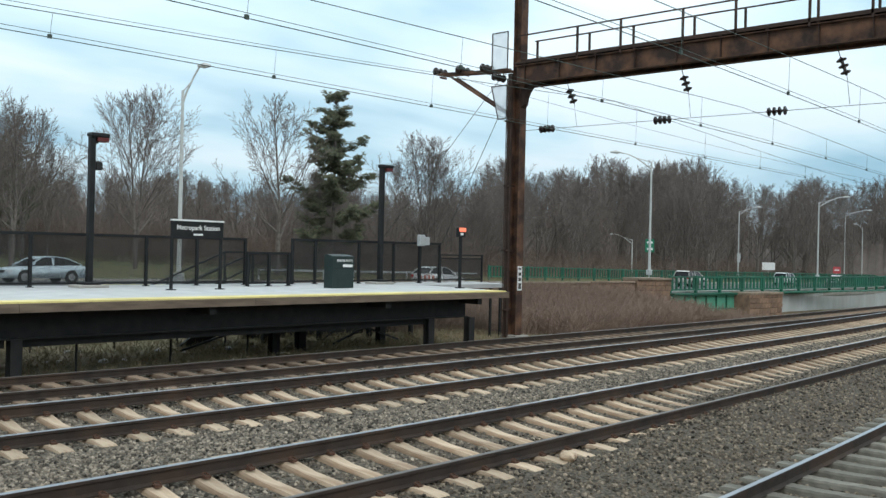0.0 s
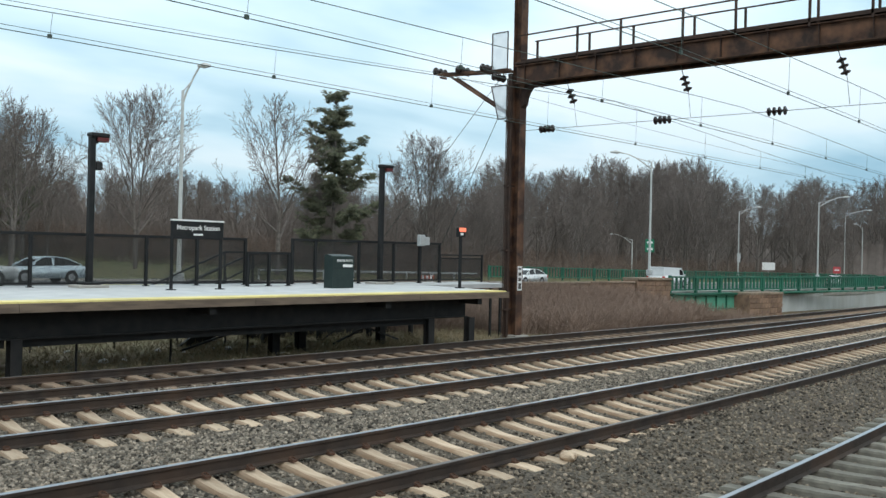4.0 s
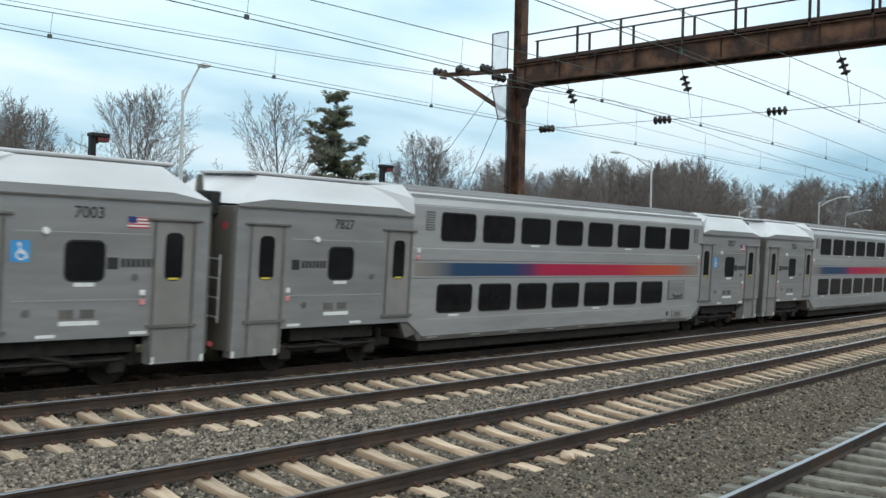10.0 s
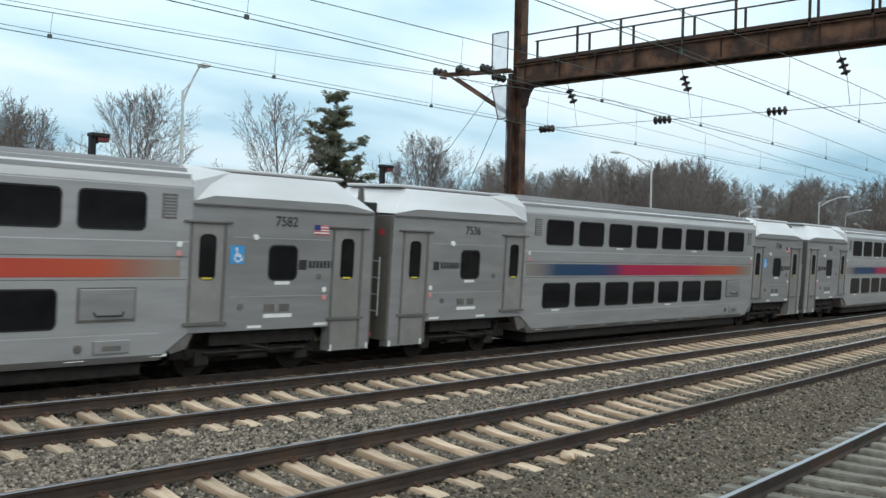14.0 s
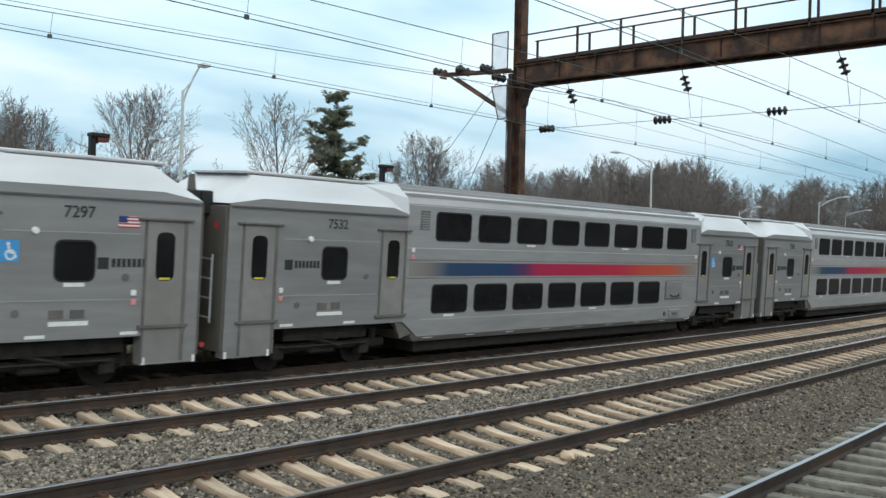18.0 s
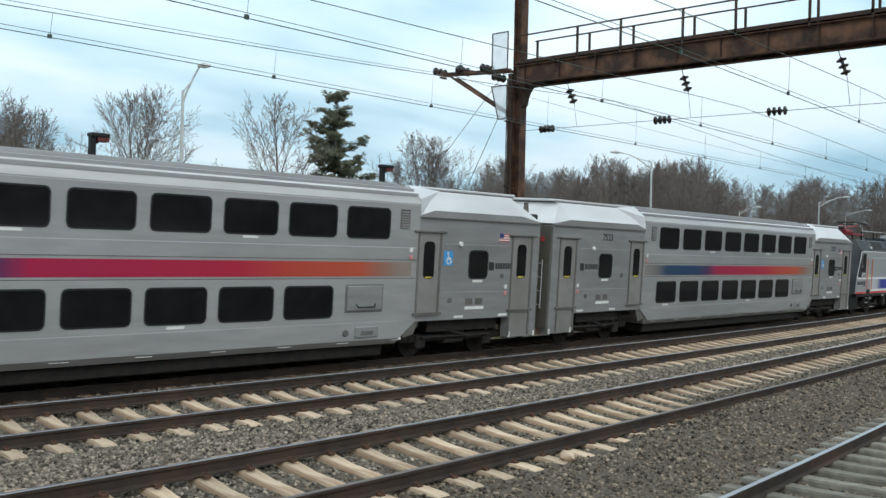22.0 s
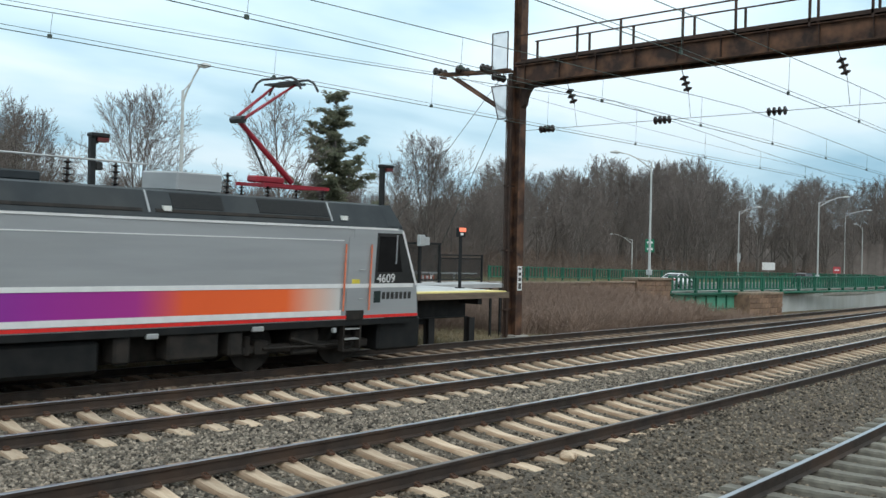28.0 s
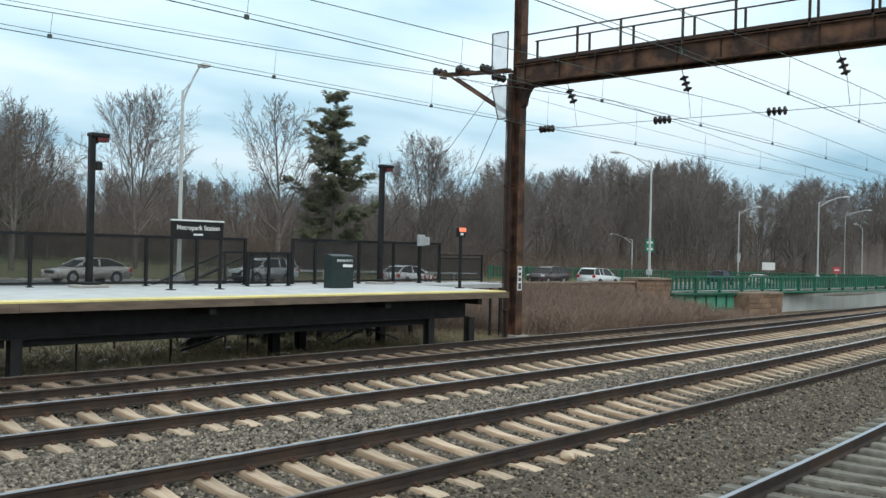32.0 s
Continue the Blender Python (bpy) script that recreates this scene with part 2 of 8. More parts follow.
def beam(bm, p, q, w, h):
    """A rectangular bar from p to q, w wide and h high."""
    p, q = Vector(p), Vector(q)
    d = (q - p).normalized()
    a = d.cross(Vector((0, 0, 1)) if abs(d.z) < 0.95 else Vector((1, 0, 0))).normalized() * (w / 2)
    b = a.cross(d).normalized() * (h / 2)
    va = [bm.verts.new(p + s) for s in (a + b, b - a, -a - b, a - b)]
    vb = [bm.verts.new(q + s) for s in (a + b, b - a, -a - b, a - b)]
    for i in range(4):
        bm.faces.new((va[i], va[(i + 1) % 4], vb[(i + 1) % 4], vb[i]))
    bm.faces.new(va[::-1])
    bm.faces.new(vb)
    bmesh.ops.recalc_face_normals(bm, faces=bm.faces[:])


def bm_beam(*a):
    bm = bmesh.new()
    beam(bm, *a)
    return bm


def text_mesh(name, body, size, material, parent, m, label="", bold=0.0):
    cu = bpy.data.curves.new(name, "FONT")
    cu.body, cu.size, cu.extrude = body, size, 0.002
    cu.offset = bold
    cu.align_x, cu.align_y = "CENTER", "CENTER"
    tmp = new(name, cu)
    bpy.context.view_layer.update()
    me = bpy.data.meshes.new_from_object(tmp.evaluated_get(bpy.context.evaluated_depsgraph_get()))
    bpy.data.objects.remove(tmp)
    bpy.data.curves.remove(cu)
    me.materials.clear()
    me.materials.append(material)
    ob = new(name, me)
    ob.parent = parent
    ob.matrix_local = m
    if label:
        ob["label"] = label
    return ob


# ---------------------------------------------------------------- the line of the tracks
# near rail of each track: offset, heading, curvature; rail-top height; how far the near rail lies lower
TRACKS = {1: (17.925, -0.018, 0.00132, -0.138, -0.0725), 2: (13.002, -0.0311, 0.0027, 0.120, -0.136),
          3: (7.846, 0.0099, 0.00234, 0.107, -0.151), 4: (3.167, 0.0324, 0.0030, -0.203, 0.0)}
GAUGE = 1.51
X_LO, X_HI = -4.0, 66.0


def track_y(n, x):
    d, a, k = TRACKS[n][:3]
    if x > X_HI:
        return d + a * X_HI + k * X_HI ** 2 / 2 + (a + k * X_HI) * (x - X_HI)
    if x < X_LO:
        return d + a * X_LO + k * X_LO ** 2 / 2 + (a + k * X_LO) * (x - X_LO)
    return d + a * x + k * x * x / 2


def track_slope(n, x):
    return TRACKS[n][1] + TRACKS[n][2] * min(max(x, X_LO), X_HI)


_S, _X = [0.0], [-400.0]
while _X[-1] < 600:
    _sl = track_slope(1, _X[-1] + 0.25)
    _S.append(_S[-1] + 0.5 * math.sqrt(1 + _sl * _sl))
    _X.append(_X[-1] + 0.5)
_S = np.array(_S)
_X = np.array(_X)
_S -= np.interp(0, _X, _S)


def on_track1(s):
    """Point of the far track's centre line at the distance s along it."""
    x = float(np.interp(s, _S, _X))
    return Vector((x, track_y(1, x) + GAUGE / 2, TRACKS[1][3] + TRACKS[1][4] / 2))


# the road, the wood and the traffic are laid out on the road's own grid; this turns it into the scene's
SITE = Matrix(((1.12735, 0.1995, 0.01307), (0.06863, 1.12055, 0.00038), (-0.0104, 0.00158, 0.99174)))
SITE_AT = Vector((-0.03271, -0.00095, 0.02069))
SITE_BACK = SITE.inverted()
ROAD_TURN = math.degrees(math.atan2(SITE[1][0], SITE[0][0]))


def site(x, y, z=0.0):
    return SITE @ Vector((x, y, z)) + SITE_AT


def bank_foot(x):
    return 18.849 - 0.01846 * x + 0.00167 * min(x, 66) ** 2 / 2


def road_edge(x):
    return 24 + 0.0030 * (75 - min(x, 75)) ** 2


def road_z(x):
    return 0.36 + (min(max(x, -40), 90) - 12) * 0.0095


ROAD_Y0, ROAD_Y1 = 40.5, 51.0


def lane_z(x):
    """Height of the carriageway, which runs straight behind the station."""
    return 0.33 - 0.0042 * (min(max(x, 14), 85) - 14)


def smooth(a, b, t):
    t = min(1, max(0, (t - a) / (b - a)))
    return t * t * (3 - 2 * t)


def terrain(gx, gy):
    """Height of the land beyond the tracks, on the road's grid."""
    e = road_edge(gx)
    y1 = bank_foot(gx)
    z = -0.62 + (road_z(gx) - 0.12 + 0.62) * smooth(y1 + 2.5, max(y1 + 4, e - 0.6), gy)
    dip = smooth(40.0, 43.5, gx) * (1 - smooth(e - 2.5, e - 2.1, gy))
    z += (-0.75 - z) * dip
    if gy > e:
        k = smooth(0, 1, (gy - e) / (ROAD_Y0 - e)) if e < ROAD_Y0 else 1.0
        z = (road_z(gx) - 0.14) * (1 - k) + (lane_z(gx) - 0.16) * k - 0.3 * math.sin(3.1416 * min(1, k))
    if gy > ROAD_Y1:
        z = lane_z(gx) - 0.03 + min(2.4, (gy - ROAD_Y1) * 0.05)
    return z


def land_z(x, y):
    g = SITE_BACK @ (Vector((x, y, 0)) - SITE_AT)
    return site(g.x, g.y, terrain(g.x, g.y)).z


def ground_z(x, y):
    """Height of the ground under everything."""
    foot = track_y(1, x) + 3.2
    if y > foot:
        return land_z(x, y)
    if y < track_y(4, x) - 2.2:
        return TRACKS[4][3] - 0.22
    pts = []
    for n in (4, 3, 2, 1):
        yc = track_y(n, x) + GAUGE / 2
        low = min(0, TRACKS[n][4])
        zc = TRACKS[n][3] + low * 0.5 - 0.215
        edge = 0.05 if n == 1 else 0.045 if n == 3 else 0.035
        heap = 0.055 * smooth(11.5, 13.5, x) if n == 3 else 0.0
        fill = 0.105 * smooth(14.0, 18.0, x) if n == 3 else 0.0
        pts += [(yc - 1.40, zc + edge + low * 0.89 + heap), (yc - (0.88 if n == 1 else 1.15), zc + edge * 0.8 + low * 0.7 + heap), (yc - 0.6, zc - 0.05 + low * 0.4 + fill), (yc + 0.6, zc - 0.05 - low * 0.4),
                (yc + 1.35, zc + 0.02 - low * 0.89)]
    pts.append((foot, land_z(x, foot)))
    z = float(np.interp(y, [p[0] for p in pts], [p[1] for p in pts]))
    if 0 < (y - track_y(4, x)) < 14.5:
        z += 0.006 * math.sin(3 * y + x)
    return z


def build_ground():
    xs = [-400, -150, -60] + [-30 + 1.0 * i for i in range(150)] + [125, 140, 170, 220, 300, 450, 700, 1200]
    ys = [-400, -100, -30, -10] + [-4 + 0.5 * i for i in range(12)] + [2 + 0.25 * i for i in range(92)] + [25 + 0.5 * i for i in range(54)] + [52 + 2 * i for i in range(24)] + [104, 120, 160, 220, 320, 500, 900, 1400]
    verts = [(x, y, ground_z(x, y) + (noise.noise((x * 0.6, y * 0.6, 0)) * 0.05 if y > 22.5 else 0)) for x in xs for y in ys]
    n = len(ys)
    faces = [(i * n + j, (i + 1) * n + j, (i + 1) * n + j + 1, i * n + j + 1) for i in range(len(xs) - 1) for j in range(n - 1)]
    me = bpy.data.meshes.new("ground")
    me.from_pydata(verts, [], faces)
    for m in (M_BALLAST, M_GRASS_GROUND, M_LAWN, M_BALLAST_BROWN):
        me.materials.append(m)
    for p in me.polygons:
        c = p.center
        p.use_smooth = True
        p.material_index = 3 if c.y < track_y(3, c.x) + 0.9 else 0 if c.y < track_y(1, c.x) + 3.0 else (1 if (SITE_BACK @ (c - SITE_AT)).y < ROAD_Y1 else 2)
    tagged(new("ground", me), "grey stone ballast, rough winter grass and lawn", "ground", kind="structure")


build_ground()


def rail_profile(lift=0.0):
    return [(-0.075, -0.18), (0.075, -0.18), (0.075, -0.165), (0.012, -0.145), (0.012, -0.05), (0.037, -0.04), (0.037, -0.006),
            (0.030, 0.0), (-0.030, 0.0), (-0.037, -0.006), (-0.037, -0.04), (-0.012, -0.05), (-0.012, -0.145), (-0.075, -0.165)]


TRACK_X = [-60 + 2.0 * i for i in range(161)]


def build_rail(n, off, z, parent):
    prof = rail_profile()
    k = len(prof)
    verts = [(x, track_y(n, x) + off + p[0], z + p[1]) for x in TRACK_X for p in prof]
    faces = [(i * k + j, i * k + (j + 1) % k, (i + 1) * k + (j + 1) % k, (i + 1) * k + j) for i in range(len(TRACK_X) - 1) for j in range(k)]
    me = bpy.data.meshes.new("rail")
    me.from_pydata(verts, [], [f[::-1] for f in faces])
    me.materials.append(M_RAIL_SIDE)
    me.materials.append(M_RAIL_DULL if n == 1 or (n == 3 and off == 0) else M_RAIL_TOP)
    for p in me.polygons:
        if p.index % k in (6, 7, 8):
            p.material_index = 1
    ob = new("rail", me)
    ob.parent = parent
    return ob


def tie_mesh(w0, w1, half, h, crown, material):
    """A sleeper: shoulders under the rails, slightly waisted middle."""
    bm = bmesh.new()
    prof = [(-half, 0.0), (-half + 0.05, 0.012), (-0.95, 0.012), (-0.62, 0.012 - crown * 0.55), (-0.3, 0.012 - crown), (0.3, 0.012 - crown), (0.62, 0.012 - crown * 0.55), (0.95, 0.012), (half - 0.05, 0.012), (half, 0.0)]
    rows = []
    for y, z in prof:
        mid = 1 - 0.12 * (abs(y) < 0.6)
        rows.append([bm.verts.new((sx * w * mid / 2, y, zz)) for sx, w, zz in ((-1, w1, -h), (-1, w0 + 0.03, z - 0.03), (-1, w0, z), (1, w0, z), (1, w0 + 0.03, z - 0.03), (1, w1, -h))])
    for a, b in zip(rows, rows[1:]):
        for i in range(5):
            bm.faces.new((a[i], b[i], b[i + 1], a[i + 1]))
    bm.faces.new(rows[0])
    bm.faces.new(rows[-1][::-1])
    bmesh.ops.recalc_face_normals(bm, faces=bm.faces[:])
    me = bpy.data.meshes.new("sleeper")
    bm.to_mesh(me)
    bm.free()
    me.materials.append(material)
    return me


TIE_GRID = {1: (0.62, 8.63), 2: (0.6105, 6.23), 3: (0.6238, 8.23), 4: (0.649, 11.08)}
TIE_SKEW = 0.0


def build_track(n):
    label = {1: "far railway track on dark wooden sleepers beside the platform", 2: "railway track on tan concrete sleepers",
             3: "railway track on tan concrete sleepers with rusty clips", 4: "railway track on grey concrete sleepers at the near platform"}[n]
    top = thing("railway_track", label, "railway track", "four parallel tracks")
    z, low = TRACKS[n][3], TRACKS[n][4]
    build_rail(n, 0.0, z + low, top)
    build_rail(n, GAUGE, z, top)
    if n == 1:
        me = tie_mesh(0.23, 0.23, 1.3, 0.2, 0.0, M_TIE_WOOD)
    elif n == 4:
        me = tie_mesh(0.22, 0.28, 1.28, 0.2, 0.02, M_TIE_GREY)
    else:
        me = tie_mesh(0.205, 0.27, 1.28, 0.2, 0.06, M_TIE)
    lean = math.degrees(math.atan2(low, GAUGE))
    step, x0 = TIE_GRID[n]
    x = x0 - step * 60
    rng = random.Random(n)
    clips = bmesh.new()
    cb = bmesh.new()
    box(cb, -0.04, -0.04, -0.04, 0.04, 0.035, -0.008)
    tube(cb, [(-0.03, -0.025, -0.01), (-0.034, 0.03, 0.01), (0.0, 0.04, 0.018), (0.034, 0.03, 0.01), (0.03, -0.025, -0.01)], 0.009, 5)
    clip_me = bpy.data.meshes.new("rail_clip")
    cb.to_mesh(clip_me)
    cb.free()
    clip_me.materials.append(M_CLIP)
    far_v, far_f = [], []
    while x < 110:
        yc = track_y(n, x) + GAUGE / 2
        dz = -0.168 if n != 1 else -0.172
        m = pose(x, yc, z + low / 2 + dz, -lean, 0, math.degrees(math.atan(track_slope(n, x))) + (TIE_SKEW if n in (2, 3) else 0) + rng.uniform(-0.5, 0.5))
        near = 2 < x < 48
        if near:
            ob = new("sleeper", me)
            ob.parent = top
            ob.matrix_local = m
        else:
            base = len(far_v)
            far_v += [tuple(m @ v.co) for v in me.vertices]
            far_f += [tuple(base + i for i in p.vertices) for p in me.polygons]
        if x < 55 and n in (2, 3):
            for s in (-1, 1):
                for e in (-1, 1):
                    c = m @ Vector((rng.uniform(-0.01, 0.01), s * GAUGE / 2 + e * 0.115, 0.035))
                    if 3 < x < 22:
                        ob = new("rail_clip", clip_me)
                        ob.parent = top
                        ob.matrix_local = pose(c.x, c.y, c.z, 0, 0, rng.uniform(-8, 8) + (180 if e > 0 else 0))
                    elif x > 0:
                        box(clips, c.x - 0.035, c.y - 0.035, c.z - 0.04, c.x + 0.035, c.y + 0.035, c.z + 0.012)
        x += step
    fm = bpy.data.meshes.new("far_sleepers")
    fm.from_pydata(far_v, [], far_f)
    fm.materials.append(me.materials[0])
    fo = new("far_sleepers", fm)
    fo.parent = top
    fo["kind"] = "stuff"
    if n in (2, 3):
        c = part("far_fastening", clips, M_CLIP, top, "small rusty spring clips")
        c["kind"] = "stuff"
    else:
        clips.free()
    return top


for _n in (1, 2, 3, 4):
    build_track(_n)


def build_stones():
    """Loose ballast stones that stand proud of the bed."""
    rng = random.Random(7)
    base = [(1, 0, -0.6), (-0.5, 0.85, -0.5), (-0.6, -0.8, -0.55), (0.5, 0.6, 0.35), (-0.75, 0.05, 0.4), (0.45, -0.65, 0.45), (0.05, 0.02, 0.75)]
    tri = [(0, 3, 5), (0, 1, 3), (1, 4, 3), (1, 2, 4), (2, 5, 4), (2, 0, 5), (3, 4, 6), (4, 5, 6), (5, 3, 6)]
    tries = 0
    brown = ([], [])
    grey = ([], [])
    while len(grey[1]) + len(brown[1]) < 9 * 75000 and tries < 260000:
        tries += 1
        x = 1.0 + 50 * rng.random() ** 1.7
        y = rng.uniform(3.0, track_y(1, x) + 3.2)
        if x / max(y, 0.1) < 0.36 or x / y > 3.6:
            continue
        clear = True
        for n in (1, 2, 3, 4):
            yc = track_y(n, x) + GAUGE / 2
            if (-1.31 if n != 1 else -0.9) < y - yc < 1.31:
                st, x0 = TIE_GRID[n]
                xc = x + (y - yc) * (track_slope(n, x) + (math.radians(TIE_SKEW) if n in (2, 3) else 0))
                clear = 0.15 < ((xc - x0) % st) < st - 0.15 or (rng.random() < 0.03) or (n == 3 and (y - yc < -0.8 and x > 12.8 or -0.6 < y - yc < 0.1 and x > 16.5))
        if not clear:
            continue
        z = ground_z(x, y)
        r = rng.uniform(0.015, 0.040)
        a = rng.uniform(0, 6.28)
        ca, sa = math.cos(a), math.sin(a)
        verts, faces = brown if y < track_y(3, x) + 0.7 else grey
        k = len(verts)
        for p in base:
            px, py, pz = p[0] * rng.uniform(0.7, 1.2), p[1] * rng.uniform(0.7, 1.2), p[2] * rng.uniform(0.6, 1.1)
            verts.append((x + r * (px * ca - py * sa), y + r * (px * sa + py * ca), z + r * (pz + 0.3)))
        faces += [tuple(k + i for i in t) for t in tri]
    for (v, f), m, lab in ((grey, M_STONE_CHIP, "loose broken grey ballast stones between the tracks"), (brown, M_STONE_BROWN, "loose dirty brown ballast stones beside the near track")):
        me = bpy.data.meshes.new("ballast_stones")
        me.from_pydata(v, [], f)
        me.materials.append(m)
        tagged(new("ballast_stones", me), lab, "gravel", kind="stuff")


build_stones()

# ---------------------------------------------------------------- station platform
PLAT_X0, PLAT_X1, PLAT_Y0, PLAT_Y1 = -30.0, 25.33, 20.38, 26.3


def plat_z(x, y):
    return 1.251 + 0.0011 * x + 0.012 * (y - PLAT_Y0)


def slab(x0, x1, y0, y1, up, down):
    """A slab that follows the platform's slope, from up above to down below its surface."""
    bm = bmesh.new()
    c = ((x0, y0), (x1, y0), (x1, y1), (x0, y1))
    t = [bm.verts.new((x, y, plat_z(x, y) + up)) for x, y in c]
    b = [bm.verts.new((x, y, plat_z(x, y) - down)) for x, y in c]
    bm.faces.new(t)
    bm.faces.new(b[::-1])
    for i in range(4):
        bm.faces.new((b[i], b[(i + 1) % 4], t[(i + 1) % 4], t[i]))
    return bm


def build_platform():
    p = thing("platform", "high concrete station platform with yellow edge on black steel supports", "platform", kind="structure")
    x = PLAT_X0
    while x < PLAT_X1 - 0.1:
        x2 = min(x + 3.01, PLAT_X1)
        part("deck_slab", slab(x, x2 - 0.012, PLAT_Y0 + 0.62, PLAT_Y1, 0.0, 0.16), M_PLATFORM, p)
        part("tactile_strip", slab(x, x2 - 0.012, PLAT_Y0 + 0.02, PLAT_Y0 + 0.615, 0.006, 0.16), M_YELLOW, p, "yellow tactile edge strip")
        part("edge_board", slab(x, x2 - 0.006, PLAT_Y0 - 0.05, PLAT_Y0 + 0.015, -0.03, 0.22), M_EDGE, p, "weathered timber edge board")
        x = x2
    part("end_board", slab(PLAT_X1 + 0.003, PLAT_X1 + 0.06, PLAT_Y0 - 0.05, PLAT_Y1, -0.03, 0.22), M_EDGE, p, "weathered timber edge board")
    # long girders under the deck
    for y in (21.31, 24.88):
        x0, x1 = PLAT_X0, 24.3
        a, b = plat_z(x0, y), plat_z(x1, y)
        for nm, w, z0, z1 in (("girder_web", 0.04, -0.845, -0.20), ("girder_top_flange", 0.28, -0.198, -0.165), ("girder_bottom_flange", 0.28, -0.88, -0.847)):
            zc = (z0 + z1) / 2
            part(nm, bm_beam((x0, y, a + zc), (x1, y, b + zc), w, z1 - z0), M_DKSTEEL, p, "black steel girder")
    for x, y in ((-16, 21.31), (-3.0, 21.31), (9.47, 21.31), (22.6, 21.31), (-16, 24.88), (-3.0, 24.88), (10.39, 24.88), (18.04, 23.29), (19.68, 24.09), (23.92, 24.88), (24.12, 20.95)):
        gz = ground_z(x, y) - 0.1
        bm = bmesh.new()
        zt = plat_z(x, y) - 0.86
        box(bm, x - 0.13, y - 0.12, gz, x + 0.13, y - 0.10, zt)
        box(bm, x - 0.13, y + 0.10, gz, x + 0.13, y + 0.12, zt)
        box(bm, x - 0.012, y - 0.10, gz, x + 0.012, y + 0.10, zt)
        box(bm, x - 0.2, y - 0.2, gz, x + 0.2, y + 0.2, gz + 0.13)
        part("column", bm, M_DKSTEEL, p, "black steel column")
    for x in (-10.5, -4, 2, 8, 14, 20, 24.1):
        part("cross_beam", slab(x - 0.1, x + 0.1, 20.5, 26.1, -0.17, 0.42), M_DKSTEEL, p)
    # bracing and stair steel at the end
    bm = bmesh.new()
    for a, b in (((21.4, 24.7, 0.4), (24.6, 24.7, -0.6)), ((24.6, 24.7, 0.4), (21.6, 24.7, -0.6)), ((15.8, 24.7, -0.5), (19.2, 24.7, 0.35))):
        beam(bm, a, b, 0.06, 0.06)
    part("brace", bm, M_DKSTEEL, p)
    return p


build_platform()


def under_platform():
    """Thin rusty fence posts, litter and a pale box on the ground behind the platform."""
    for x, y in ((11.3, 22.1), (14.4, 23.0), (17.4, 23.7), (19.9, 24.1)):
        tagged(part("fence_stake", bm_rod((x, y, ground_z(x, y) - 0.1), (x, y, plat_z(x, y) - 0.95), 0.028, 0.028, 6), M_DKSTEEL), "thin dark steel stake under the platform", "post", "stakes under the platform")
    rng = random.Random(77)
    for i in range(16):
        x, y = rng.uniform(11, 21), rng.uniform(22.5, 27)
        s = rng.uniform(0.05, 0.14)
        bm = bmesh.new()
        bmesh.ops.create_icosphere(bm, subdivisions=1, radius=s)
        for v in bm.verts:
            v.co = Vector((v.co.x * rng.uniform(0.8, 1.5), v.co.y * rng.uniform(0.6, 1.1), v.co.z * rng.uniform(0.3, 0.7)))
        o = part("litter", bm, M_WHITE if i % 3 else M_GALV)
        o.matrix_world = pose(x, y, ground_z(x, y) + s * 0.35, 0, 0, rng.uniform(0, 360))
        tagged(o, "crumpled pale litter lying in the weeds", "litter", "litter under the platform")
    o = part("litter_box", bm_box(-0.35, -0.3, 0, 0.35, 0.3, 0.75, bev=0.03), M_GALV)
    o.matrix_world = pose(18.6, 27.8, ground_z(18.6, 27.8) - 0.03, 0, 0, 20)
    tagged(o, "pale grey utility box standing in the weeds", "utility box")


under_platform()


def net(bm, x0, x1, y, z0a, z0b, z1a, z1b, step=0.030, r=0.0040):
    """Woven wire between two posts in the plane y, bottom and top given at either end."""
    w = x1 - x0
    hgt = ((z1a - z0a) + (z1b - z0b)) / 2

    def P(a, h):
        return Vector((x0 + a * w, y, (z0a + (z1a - z0a) * h) * (1 - a) + (z0b + (z1b - z0b) * h) * a))
    n = int((w + hgt) / (step * 1.414))
    for i in range(n + 1):
        t = i * step * 1.414
        for s in (0, 1):
            a0, h0 = max(0, t - hgt) / w, min(t, hgt) / hgt
            a1, h1 = min(t, w) / w, max(0, t - w) / hgt
            if s:
                a0, a1 = 1 - a0, 1 - a1
            if abs(a0 - a1) * w > 0.02:
                beam_flat(bm, P(a0, h0), P(a1, h1), r)


def beam_flat(bm, p, q, r):
    d = (q - p).normalized()
    n = Vector((0, 1, 0)) if abs(d.y) < 0.9 else Vector((1, 0, 0))
    a = d.cross(n).normalized() * r
    v = [bm.verts.new(s) for s in (p + a, p - a + n * r, p - a - n * r, q + a, q - a + n * r, q - a - n * r)]
    for f in ((0, 1, 4, 3), (1, 2, 5, 4), (2, 0, 3, 5)):
        bm.faces.new([v[i] for i in f])


